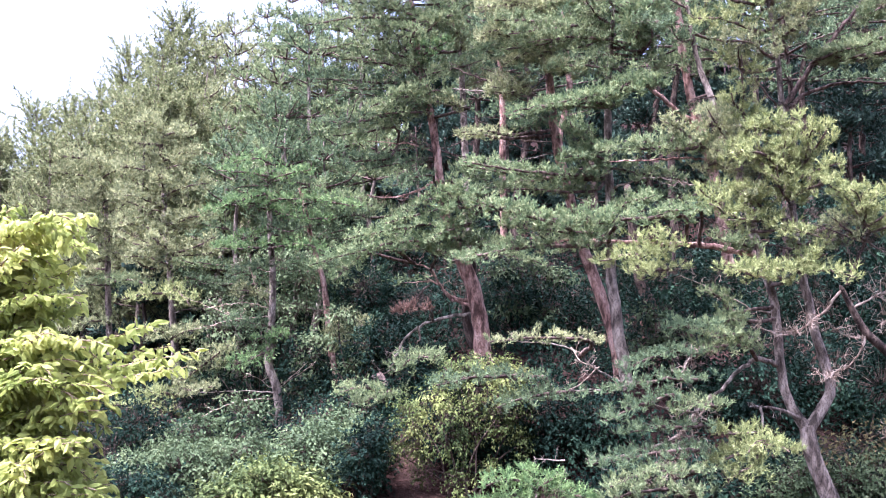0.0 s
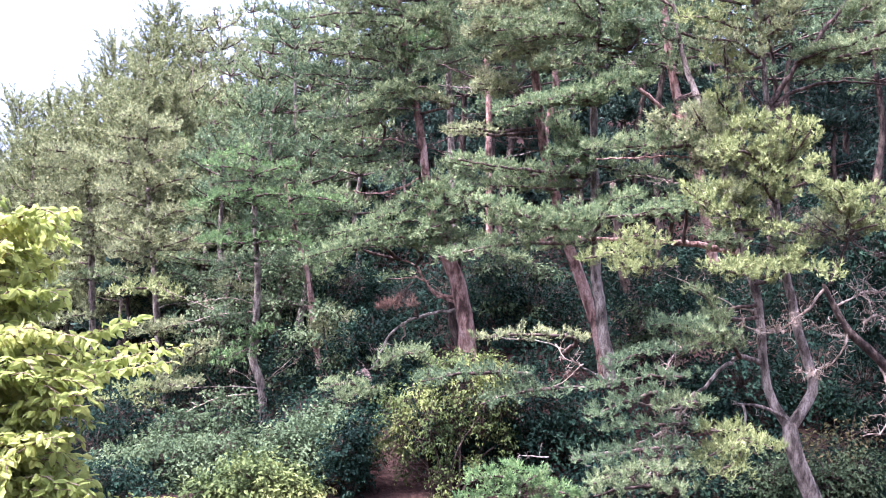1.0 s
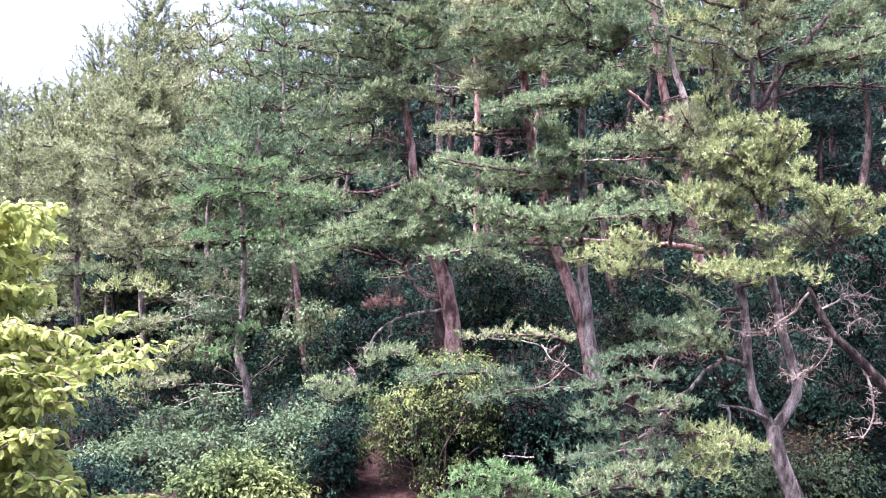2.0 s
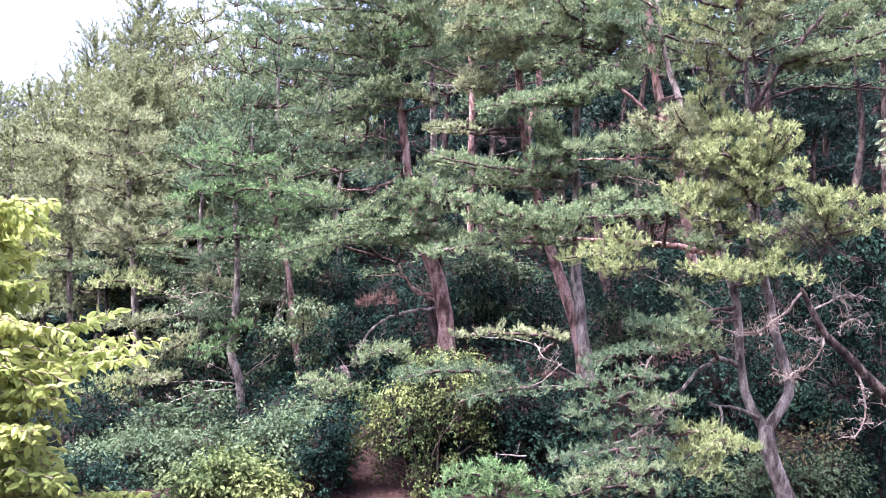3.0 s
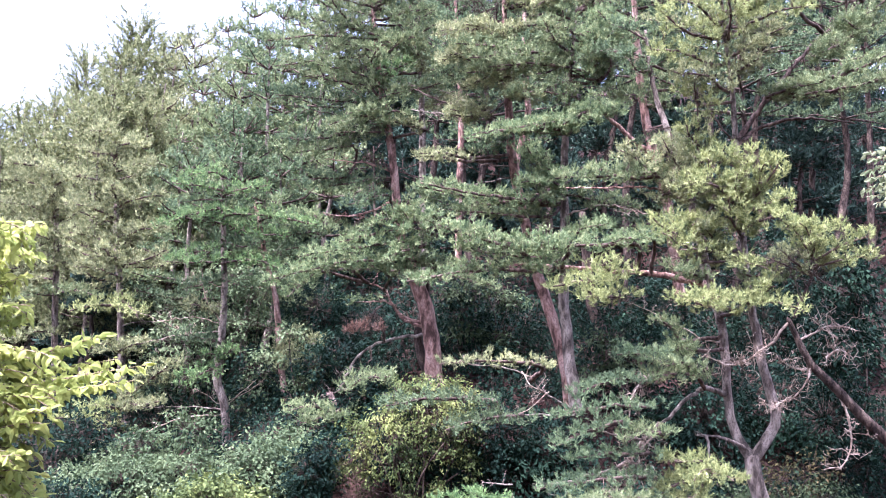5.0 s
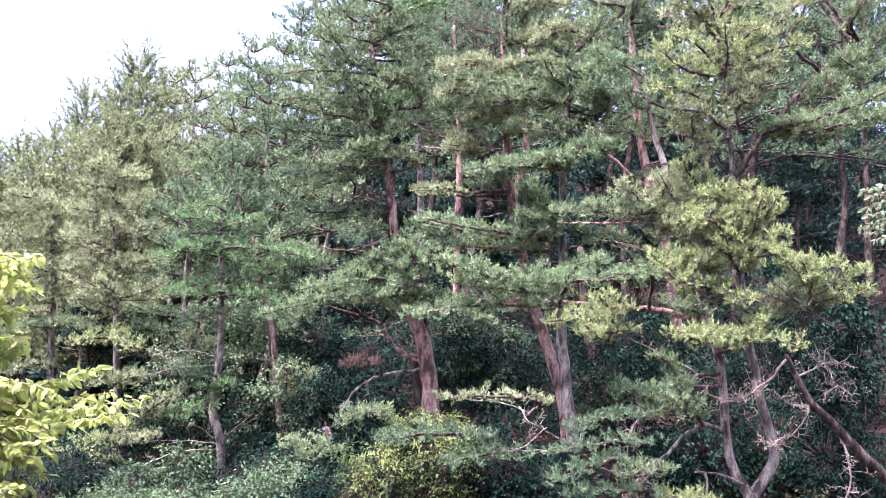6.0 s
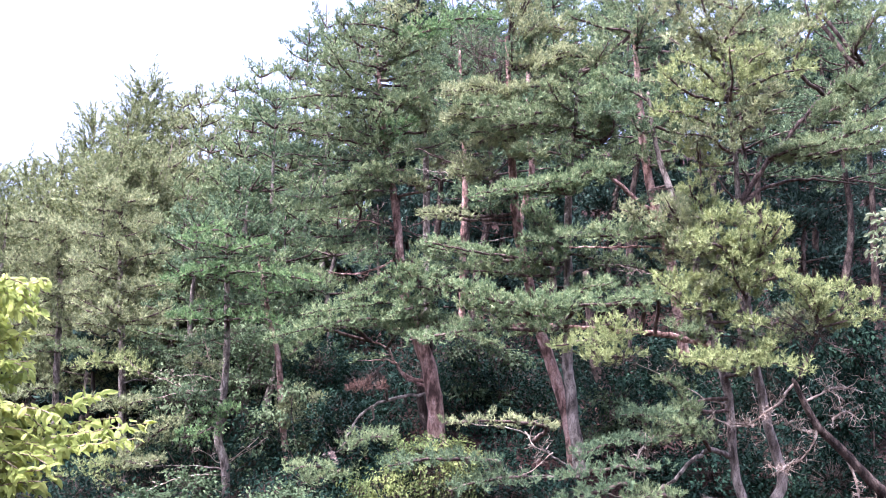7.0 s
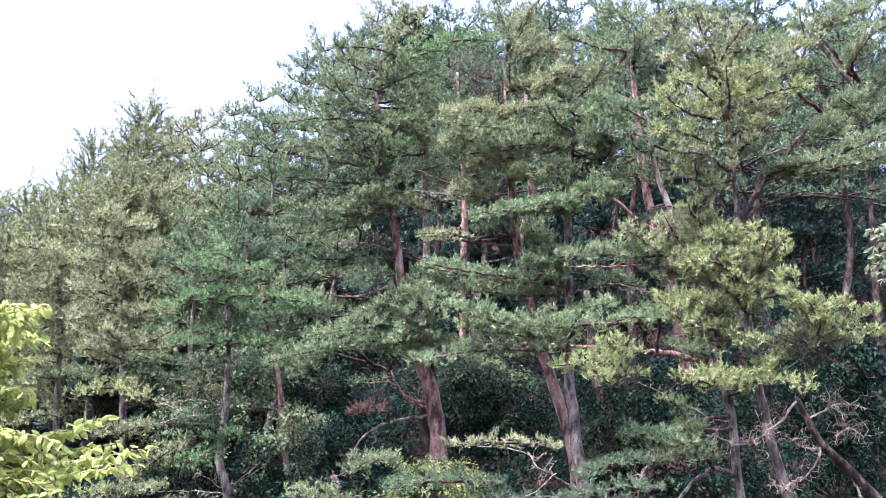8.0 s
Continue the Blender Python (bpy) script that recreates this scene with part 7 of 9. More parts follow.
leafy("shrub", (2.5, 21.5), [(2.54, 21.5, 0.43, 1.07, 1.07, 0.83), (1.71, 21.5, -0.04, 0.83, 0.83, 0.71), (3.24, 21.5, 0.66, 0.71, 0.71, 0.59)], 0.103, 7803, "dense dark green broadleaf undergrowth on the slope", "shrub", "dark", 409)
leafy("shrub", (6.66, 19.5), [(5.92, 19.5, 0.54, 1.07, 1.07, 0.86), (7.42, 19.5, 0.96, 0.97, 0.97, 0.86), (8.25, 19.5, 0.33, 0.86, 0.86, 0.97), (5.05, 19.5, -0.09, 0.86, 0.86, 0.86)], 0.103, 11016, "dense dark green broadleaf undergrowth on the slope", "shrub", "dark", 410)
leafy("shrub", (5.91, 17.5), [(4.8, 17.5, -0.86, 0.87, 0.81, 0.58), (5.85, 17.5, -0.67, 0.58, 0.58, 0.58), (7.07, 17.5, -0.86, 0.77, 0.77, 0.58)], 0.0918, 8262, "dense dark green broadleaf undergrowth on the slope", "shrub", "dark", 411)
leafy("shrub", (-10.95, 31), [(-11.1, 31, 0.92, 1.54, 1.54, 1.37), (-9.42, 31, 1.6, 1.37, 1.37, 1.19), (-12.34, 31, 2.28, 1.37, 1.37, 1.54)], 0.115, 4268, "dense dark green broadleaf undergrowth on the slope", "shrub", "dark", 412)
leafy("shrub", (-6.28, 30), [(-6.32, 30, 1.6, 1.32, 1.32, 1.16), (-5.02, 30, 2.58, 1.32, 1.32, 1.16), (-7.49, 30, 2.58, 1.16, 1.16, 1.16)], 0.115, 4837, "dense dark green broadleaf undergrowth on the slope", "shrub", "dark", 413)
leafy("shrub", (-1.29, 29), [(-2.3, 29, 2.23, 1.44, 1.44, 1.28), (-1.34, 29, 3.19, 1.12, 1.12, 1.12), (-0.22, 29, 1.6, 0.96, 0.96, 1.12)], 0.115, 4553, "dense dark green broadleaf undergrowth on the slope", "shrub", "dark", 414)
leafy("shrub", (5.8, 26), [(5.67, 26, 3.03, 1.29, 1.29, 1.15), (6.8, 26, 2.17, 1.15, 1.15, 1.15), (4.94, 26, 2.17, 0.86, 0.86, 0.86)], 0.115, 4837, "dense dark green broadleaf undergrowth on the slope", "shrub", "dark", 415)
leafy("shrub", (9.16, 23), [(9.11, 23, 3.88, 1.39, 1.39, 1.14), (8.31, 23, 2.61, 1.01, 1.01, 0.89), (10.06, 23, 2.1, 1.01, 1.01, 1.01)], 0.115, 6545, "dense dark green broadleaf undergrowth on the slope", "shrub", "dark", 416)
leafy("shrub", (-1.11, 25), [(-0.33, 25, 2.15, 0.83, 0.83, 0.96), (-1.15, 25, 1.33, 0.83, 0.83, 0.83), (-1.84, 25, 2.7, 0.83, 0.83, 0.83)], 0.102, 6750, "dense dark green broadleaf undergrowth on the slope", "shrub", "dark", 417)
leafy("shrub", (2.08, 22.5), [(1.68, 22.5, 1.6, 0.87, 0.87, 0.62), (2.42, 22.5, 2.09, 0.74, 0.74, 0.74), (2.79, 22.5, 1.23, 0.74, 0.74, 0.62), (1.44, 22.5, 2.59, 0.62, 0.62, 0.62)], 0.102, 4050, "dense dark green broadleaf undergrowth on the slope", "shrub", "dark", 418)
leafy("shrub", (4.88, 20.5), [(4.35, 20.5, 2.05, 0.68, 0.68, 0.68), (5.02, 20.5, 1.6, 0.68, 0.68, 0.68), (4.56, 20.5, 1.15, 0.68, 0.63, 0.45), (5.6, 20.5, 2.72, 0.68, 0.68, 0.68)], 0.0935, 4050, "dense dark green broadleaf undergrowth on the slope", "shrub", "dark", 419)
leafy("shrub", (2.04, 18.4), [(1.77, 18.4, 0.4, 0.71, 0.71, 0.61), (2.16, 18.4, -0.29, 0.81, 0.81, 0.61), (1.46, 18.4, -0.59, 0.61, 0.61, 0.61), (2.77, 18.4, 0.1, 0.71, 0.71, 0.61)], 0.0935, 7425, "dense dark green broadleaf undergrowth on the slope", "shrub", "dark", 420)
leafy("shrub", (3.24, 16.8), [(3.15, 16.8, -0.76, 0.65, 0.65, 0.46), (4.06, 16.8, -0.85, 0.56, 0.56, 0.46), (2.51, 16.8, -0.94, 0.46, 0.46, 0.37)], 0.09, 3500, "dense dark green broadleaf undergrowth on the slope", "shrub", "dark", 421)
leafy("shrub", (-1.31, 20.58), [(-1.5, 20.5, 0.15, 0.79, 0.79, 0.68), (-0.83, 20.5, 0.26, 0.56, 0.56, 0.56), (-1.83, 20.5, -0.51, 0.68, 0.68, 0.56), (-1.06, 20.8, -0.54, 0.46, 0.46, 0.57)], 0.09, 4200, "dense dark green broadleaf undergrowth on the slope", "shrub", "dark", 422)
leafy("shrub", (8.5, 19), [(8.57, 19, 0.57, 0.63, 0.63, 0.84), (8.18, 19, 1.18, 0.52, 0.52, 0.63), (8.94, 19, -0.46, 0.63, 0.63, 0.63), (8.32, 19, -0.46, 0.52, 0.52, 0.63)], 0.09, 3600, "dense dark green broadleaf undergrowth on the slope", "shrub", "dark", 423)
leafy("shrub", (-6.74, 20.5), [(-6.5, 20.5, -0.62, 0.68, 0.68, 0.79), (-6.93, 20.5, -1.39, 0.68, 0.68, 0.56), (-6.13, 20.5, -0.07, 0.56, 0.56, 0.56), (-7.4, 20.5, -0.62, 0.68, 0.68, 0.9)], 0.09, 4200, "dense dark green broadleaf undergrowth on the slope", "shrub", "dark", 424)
# shade-toned bush set behind the vine to darken its gaps
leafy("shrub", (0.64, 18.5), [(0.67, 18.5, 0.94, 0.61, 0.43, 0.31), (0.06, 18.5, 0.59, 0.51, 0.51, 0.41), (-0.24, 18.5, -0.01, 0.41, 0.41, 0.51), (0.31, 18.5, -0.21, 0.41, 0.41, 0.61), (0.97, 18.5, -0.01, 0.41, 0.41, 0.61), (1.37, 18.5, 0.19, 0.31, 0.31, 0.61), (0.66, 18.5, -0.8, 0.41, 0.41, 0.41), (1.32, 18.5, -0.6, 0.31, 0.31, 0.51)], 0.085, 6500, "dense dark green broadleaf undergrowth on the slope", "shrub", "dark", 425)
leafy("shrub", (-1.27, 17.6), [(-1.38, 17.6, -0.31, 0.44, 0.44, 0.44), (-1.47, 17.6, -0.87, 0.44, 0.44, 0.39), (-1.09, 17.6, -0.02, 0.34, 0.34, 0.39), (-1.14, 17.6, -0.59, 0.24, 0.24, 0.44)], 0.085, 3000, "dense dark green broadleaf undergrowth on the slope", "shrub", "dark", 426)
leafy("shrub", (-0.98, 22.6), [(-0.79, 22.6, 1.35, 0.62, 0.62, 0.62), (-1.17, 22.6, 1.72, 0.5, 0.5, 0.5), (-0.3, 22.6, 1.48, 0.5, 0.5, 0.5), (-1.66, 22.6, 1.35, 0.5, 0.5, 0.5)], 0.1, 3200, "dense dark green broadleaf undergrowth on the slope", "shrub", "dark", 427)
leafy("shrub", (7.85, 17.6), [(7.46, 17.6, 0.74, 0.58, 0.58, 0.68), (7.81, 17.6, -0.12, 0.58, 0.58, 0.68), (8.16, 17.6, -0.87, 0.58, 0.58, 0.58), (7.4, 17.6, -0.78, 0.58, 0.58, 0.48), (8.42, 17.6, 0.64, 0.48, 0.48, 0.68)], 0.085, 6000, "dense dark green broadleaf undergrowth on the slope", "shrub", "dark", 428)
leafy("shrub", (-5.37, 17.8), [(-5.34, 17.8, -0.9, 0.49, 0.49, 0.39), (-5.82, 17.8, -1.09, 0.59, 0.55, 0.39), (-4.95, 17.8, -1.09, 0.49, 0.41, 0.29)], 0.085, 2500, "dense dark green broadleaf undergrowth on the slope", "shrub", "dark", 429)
leafy("shrub", (-4.56, 19.5), [(-4.8, 19.5, -0.88, 1.18, 0.75, 0.54), (-5.64, 19.5, -1.03, 0.75, 0.75, 0.54), (-3.75, 19.5, -0.67, 0.86, 0.68, 0.48), (-4.06, 19.5, -1.19, 0.97, 0.6, 0.43)], 0.0842, 13260, "low broadleaf shrub with pale grey-green leaves", "shrub", "mid", 430)
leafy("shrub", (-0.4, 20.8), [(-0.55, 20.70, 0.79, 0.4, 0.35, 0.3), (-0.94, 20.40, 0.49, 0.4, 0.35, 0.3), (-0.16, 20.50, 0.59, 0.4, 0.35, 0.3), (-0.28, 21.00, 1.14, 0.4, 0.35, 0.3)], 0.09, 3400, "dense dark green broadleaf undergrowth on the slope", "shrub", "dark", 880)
leafy("shrub", (-4.85, 20.30), [(-5.34, 20.30, -0.65, 0.52, 0.52, 0.39), (-4.74, 20.30, -0.22, 0.52, 0.52, 0.39), (-3.92, 20.30, 0.08, 0.52, 0.52, 0.39), (-4.40, 20.30, -0.82, 0.52, 0.52, 0.39), (-5.88, 20.30, -1.14, 0.52, 0.52, 0.39)], 0.092, 3800, "low broadleaf shrub with pale grey-green leaves", "shrub", "mid", 881)
leafy("shrub", (-1.94, 19.40), [(-2.36, 19.40, -0.21, 0.46, 0.46, 0.35), (-1.82, 19.40, -0.00, 0.46, 0.46, 0.35), (-2.04, 19.40, -0.71, 0.46, 0.46, 0.35), (-1.52, 19.40, -0.55, 0.46, 0.46, 0.35)], 0.092, 3000, "low broadleaf shrub with pale grey-green leaves", "shrub", "mid", 882)
leafy("sapling", (1.86, 22.30), [(1.24, 22.30, 3.04, 0.36, 0.36, 0.18), (1.92, 22.30, 3.24, 0.36, 0.36, 0.18), (2.47, 22.30, 2.92, 0.36, 0.36, 0.18), (1.48, 22.30, 2.27, 0.36, 0.36, 0.18), (2.16, 22.30, 2.06, 0.36, 0.36, 0.18)], 0.1, 1500, "thin broadleaf sapling with layered green leaves under the pines", "sapling", "mid", 883, clump=7)
leafy("sapling", (-2.16, 23.00), [(-2.00, 23.00, 1.03, 0.34, 0.34, 0.17), (-1.50, 23.00, 1.32, 0.34, 0.34, 0.17), (-2.83, 23.00, 1.55, 0.34, 0.34, 0.17), (-2.33, 23.00, 2.10, 0.34, 0.34, 0.17)], 0.1, 1200, "thin broadleaf sapling with layered green leaves under the pines", "sapling", "mid", 884, clump=7)
leafy("sapling", (4.11, 20.20), [(4.06, 20.20, 2.04, 0.3, 0.3, 0.15), (4.44, 20.20, 1.58, 0.3, 0.3, 0.15), (3.83, 20.20, 1.32, 0.3, 0.3, 0.15)], 0.1, 900, "thin broadleaf sapling with layered green leaves under the pines", "sapling", "mid", 885, clump=7)
leafy("shrub", (-4.39, 25.80), [(-4.04, 25.80, 3.47, 0.62, 0.62, 0.46), (-3.40, 25.80, 3.01, 0.62, 0.62, 0.46), (-3.86, 25.80, 2.38, 0.62, 0.62, 0.46), (-3.05, 25.80, 3.59, 0.62, 0.62, 0.46), (-4.75, 25.80, 3.23, 0.62, 0.62, 0.46), (-5.31, 25.80, 2.66, 0.62, 0.62, 0.46), (-6.31, 25.80, 3.01, 0.62, 0.62, 0.46)], 0.092, 4200, "low broadleaf shrub with pale grey-green leaves", "shrub", "mid", 886)
leafy("shrub", (6.13, 16.6), [(5.72, 16.6, -0.64, 0.64, 0.51, 0.37), (6.44, 16.6, -0.73, 0.64, 0.51, 0.37), (5.36, 16.6, -0.82, 0.46, 0.38, 0.27), (6.99, 16.6, -0.55, 0.46, 0.46, 0.46)], 0.075, 3600, "low broadleaf shrub with pale grey-green leaves", "shrub", "mid", 431)
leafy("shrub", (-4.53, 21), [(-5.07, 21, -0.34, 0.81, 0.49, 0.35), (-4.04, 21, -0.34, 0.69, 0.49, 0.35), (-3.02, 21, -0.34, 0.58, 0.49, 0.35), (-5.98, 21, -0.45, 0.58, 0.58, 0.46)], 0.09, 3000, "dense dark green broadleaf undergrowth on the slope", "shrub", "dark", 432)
leafy("shrub", (-4.45, 25), [(-5.27, 25, 1.87, 0.69, 0.69, 0.83), (-4.71, 25, 1.19, 0.55, 0.55, 0.69), (-5.67, 25, 1.05, 0.69, 0.69, 0.55), (-3.13, 25, 0.78, 0.55, 0.55, 0.55), (-3.47, 25, 0.1, 0.69, 0.69, 0.55)], 0.1, 3200, "low broadleaf shrub with pale grey-green leaves", "shrub", "mid", 433)
leafy("shrub", (-2.15, 18.5), [(-2.25, 18.5, -0.55, 0.81, 0.78, 0.56), (-1.55, 18.5, -0.26, 0.51, 0.51, 0.46), (-2.65, 18.5, -1, 1.02, 0.64, 0.46)], 0.0897, 11220, "low broadleaf shrub with pale grey-green leaves", "shrub", "mid", 434)
leafy("shrub", (-2.83, 17.2), [(-2.83, 17.2, -0.81, 0.66, 0.6, 0.43), (-3.39, 17.2, -1, 0.57, 0.4, 0.28), (-2.27, 17.2, -1, 0.57, 0.4, 0.28)], 0.108, 4080, "yellow-green leafy shrub at the foot of the bank", "shrub", "vine", 435)
leafy("vine_mound", (0.34, 17.74), [(0.64, 17.8, 1.11, 0.59, 0.34, 0.25), (0.16, 17.8, 1.02, 0.49, 0.34, 0.25), (1.13, 17.8, 0.92, 0.41, 0.41, 0.29), (-0.23, 17.8, 0.53, 0.37, 0.37, 0.29), (-0.44, 17.6, -0.02, 0.23, 0.23, 0.48), (0.06, 17.5, 0.08, 0.29, 0.29, 0.58), (0.45, 17.8, 0.25, 0.29, 0.29, 0.59), (0.29, 17.5, -0.76, 0.21, 0.21, 0.43), (0.92, 17.6, 0.26, 0.24, 0.24, 0.53), (1.27, 17.8, 0.34, 0.25, 0.25, 0.54), (0.74, 17.8, 0.73, 0.59, 0.41, 0.29), (1.36, 17.8, -0.23, 0.16, 0.16, 0.39), (-0.38, 17.8, -0.61, 0.18, 0.18, 0.39), (0.83, 17.8, -0.8, 0.25, 0.25, 0.39), (-0.81, 17.8, -0.33, 0.2, 0.2, 0.29), (-0.62, 17.8, 0.25, 0.29, 0.29, 0.39)], 0.06, 9500, "climbing vine with yellowish leaves draped over a stump", "vine", "vine", 436, droop=1.0)
leafy("shrub", (6.51, 16.8), [(6.54, 16.8, -0.22, 0.46, 0.46, 0.37), (6.91, 16.8, -0.04, 0.37, 0.37, 0.37), (6.08, 16.8, -0.22, 0.37, 0.37, 0.28)], 0.08, 420, "thin shrub with rust and yellow turning leaves", "shrub", "rust", 437, clump=4)
pine = thing("broadleaf_tree", (9, 11, -0.9), "pale cream-green leafy branch tips of a bush", "tree")
trunk(pine, [(9, 11, -0.9, 0.09), (8.8, 11, 1.5, 0.07), (8.2, 11, 3.5, 0.05), (7.6, 11, 5, 0.03)], "grey", 10, 77)
leafy_limb(pine, [(8.3, 11, 3.58), (7.2, 11, 4.08), (5.57, 10.82, 4.06), (5.07, 10.82, 3.98)], 0.012, 0.085, 0.16, 0.035, 438, "pale")
leafy_limb(pine, [(8.3, 11, 3.54), (7.2, 11, 4.04), (5.70, 10.94, 4.02), (5.2, 10.94, 3.94)], 0.012, 0.085, 0.16, 0.035, 439, "pale")
leafy_limb(pine, [(8.3, 11, 3.49), (7.2, 11, 3.99), (5.82, 11.06, 3.97), (5.32, 11.06, 3.89)], 0.012, 0.085, 0.16, 0.035, 440, "pale")
leafy_limb(pine, [(8.3, 11, 3.45), (7.2, 11, 3.95), (5.73, 11.18, 3.93), (5.23, 11.18, 3.85)], 0.012, 0.085, 0.16, 0.035, 441, "pale")
leafy_limb(pine, [(8.3, 11, 3.31), (7.2, 11, 3.81), (5.63, 10.82, 3.79), (5.13, 10.82, 3.71)], 0.012, 0.085, 0.16, 0.035, 442, "pale")
leafy_limb(pine, [(8.3, 11, 3.27), (7.2, 11, 3.77), (5.76, 10.94, 3.75), (5.26, 10.94, 3.67)], 0.012, 0.085, 0.16, 0.035, 443, "pale")
leafy_limb(pine, [(8.3, 11, 3.22), (7.2, 11, 3.72), (5.67, 11.06, 3.70), (5.17, 11.06, 3.62)], 0.012, 0.085, 0.16, 0.035, 444, "pale")
leafy_limb(pine, [(8.3, 11, 3.17), (7.2, 11, 3.67), (5.79, 11.18, 3.65), (5.29, 11.18, 3.57)], 0.012, 0.085, 0.16, 0.035, 445, "pale")
leafy_limb(pine, [(8.3, 11, 3.04), (7.2, 11, 3.54), (5.69, 10.82, 3.52), (5.19, 10.82, 3.44)], 0.012, 0.085, 0.16, 0.035, 446, "pale")
leafy("shrub", (7.9, 18), [(7.78, 18, 1.99, 0.5, 0.5, 0.59), (8.02, 18, 3.18, 0.5, 0.5, 0.59)], 0.121, 2550, "broadleaf bush with leaves in the shade-dark tone", "shrub", "dark", 447)
pine = thing("pine_tree", (1.33, 14, -1.11), "bright green young pine at the foot of the bank", "tree")
trunk(pine, [(1.33, 14, -1.11, 0.045), (1.29, 14, -0.66, 0.039), (1.26, 14, -0.29, 0.023)], "grey", 10, 448)
pad(pine, [(1.27, 13.7, -0.54), (0.85, 13.5, -0.44), (0.4, 13.3, -0.55)], 0.1, 0.3, "lush", 449)
pad(pine, [(1.25, 13.7, -0.4), (0.92, 13.5, -0.22), (0.55, 13.3, -0.27)], 0.1, 0.3, "lush", 450)
pad(pine, [(1.25, 13.7, -0.4), (1.58, 13.5, -0.37), (2, 13.4, -0.5)], 0.1, 0.3, "lush", 451)
pad(pine, [(1.23, 13.7, -0.32), (1.14, 13.5, -0.15), (1.03, 13.4, -0.07)], 0.1, 0.3, "lush", 452)
pad(pine, [(1.25, 13.7, -0.47), (1.27, 13.3, -0.27), (1.46, 13.1, -0.1)], 0.1, 0.3, "lush", 453)
pad(pine, [(1.27, 13.7, -0.62), (1.64, 13.4, -0.57), (1.84, 13.3, -0.62)], 0.1, 0.3, "lush", 454)
snag(pine, [(1.64, 14, -0.03), (1.34, 14, -0.01), (1.22, 14, 0.02)], 0.012, 3, 0.2, 455, bark="grey")
snag(pine, [(1.64, 14, -0.14), (1.56, 14, -0.37), (1.49, 14, -0.51)], 0.012, 6, 0.25, 456, bark="grey")

# near: the leafy tree with yellow-green leaves
pine = thing("broadleaf_tree", (-3.49, 7, -0.63), "broadleaf tree with drooping yellow-green leaves", "tree")
trunk(pine, [(-3.49, 7, -0.63, 0.065), (-3.5, 7, 0.47, 0.055), (-3.42, 7, 1.41, 0.039), (-3.34, 7, 2.18, 0.023), (-3.28, 7, 2.65, 0.013)], "grey", 12, 457)
leafy_limb(pine, [(-3.38, 7, 1.22), (-2.73, 6.9, 1.3), (-2.17, 6.8, 1.41), (-1.58, 6.7, 1.52)], 0.010, 0.088, 0.29, 0.033, 458)
leafy_limb(pine, [(-3.39, 7, 1.45), (-2.81, 7.1, 1.44), (-2.43, 7.1, 1.56), (-1.94, 7, 1.71)], 0.010, 0.088, 0.26, 0.033, 459)
leafy_limb(pine, [(-3.38, 7, 1.14), (-2.69, 6.8, 1.23), (-2.18, 6.7, 1.33), (-1.64, 6.6, 1.42)], 0.010, 0.088, 0.27, 0.033, 460)
leafy_limb(pine, [(-3.38, 7, 1.26), (-2.81, 7.1, 1.37), (-2.35, 7.1, 1.46), (-1.88, 7.1, 1.55)], 0.010, 0.088, 0.27, 0.033, 461)
leafy_limb(pine, [(-3.38, 7, 1.37), (-2.93, 7.2, 1.4), (-2.58, 7.2, 1.5), (-2.15, 7.2, 1.64)], 0.010, 0.088, 0.25, 0.033, 462)
leafy_limb(pine, [(-3.37, 7, 1.98), (-3.03, 7, 2.22), (-2.73, 7, 2.37), (-2.35, 6.9, 2.43)], 0.010, 0.088, 0.33, 0.033, 463)
leafy_limb(pine, [(-3.36, 7, 1.75), (-3.07, 7.1, 1.91), (-2.83, 7.2, 1.99), (-2.56, 7.2, 2.11)], 0.010, 0.088, 0.33, 0.033, 464)
leafy_limb(pine, [(-3.39, 7, 1.52), (-3.1, 7.2, 1.68), (-2.86, 7.2, 1.76), (-2.48, 7.1, 1.81)], 0.010, 0.088, 0.29, 0.033, 465)
leafy_limb(pine, [(-3.38, 7, 2.14), (-3.21, 7.2, 2.39), (-3.05, 7.2, 2.51), (-2.97, 7.2, 2.55)], 0.010, 0.088, 0.33, 0.033, 466)
leafy_limb(pine, [(-3.37, 7, 0.99), (-2.96, 7.1, 1.14), (-2.57, 7.1, 1.21), (-2.26, 7.1, 1.14)], 0.010, 0.088, 0.36, 0.033, 467)
leafy_limb(pine, [(-3.36, 7, 0.84), (-2.94, 6.9, 1), (-2.61, 6.9, 1), (-2.38, 6.9, 0.89)], 0.010, 0.088, 0.39, 0.033, 468)
leafy_limb(pine, [(-3.39, 7, 0.62), (-2.89, 6.8, 0.75), (-2.52, 6.8, 0.72), (-2.19, 6.8, 0.65)], 0.010, 0.088, 0.39, 0.033, 469)
leafy_limb(pine, [(-3.4, 7, 0.77), (-3.15, 7.2, 0.9), (-2.87, 7.3, 0.85), (-2.43, 7.3, 0.69)], 0.010, 0.088, 0.39, 0.033, 470)
leafy_limb(pine, [(-3.38, 7, 0.47), (-2.89, 7, 0.54), (-2.51, 7, 0.47), (-2.21, 7, 0.54)], 0.010, 0.088, 0.39, 0.033, 471)
leafy_limb(pine, [(-3.38, 7, 0.28), (-2.85, 7.1, 0.34), (-2.32, 7.1, 0.45), (-1.72, 7, 0.51)], 0.010, 0.088, 0.26, 0.033, 472)
leafy_limb(pine, [(-3.38, 7, 1.14), (-2.99, 6.8, 1.45), (-2.85, 6.8, 1.6), (-2.71, 6.8, 1.86)], 0.010, 0.088, 0.33, 0.033, 473)
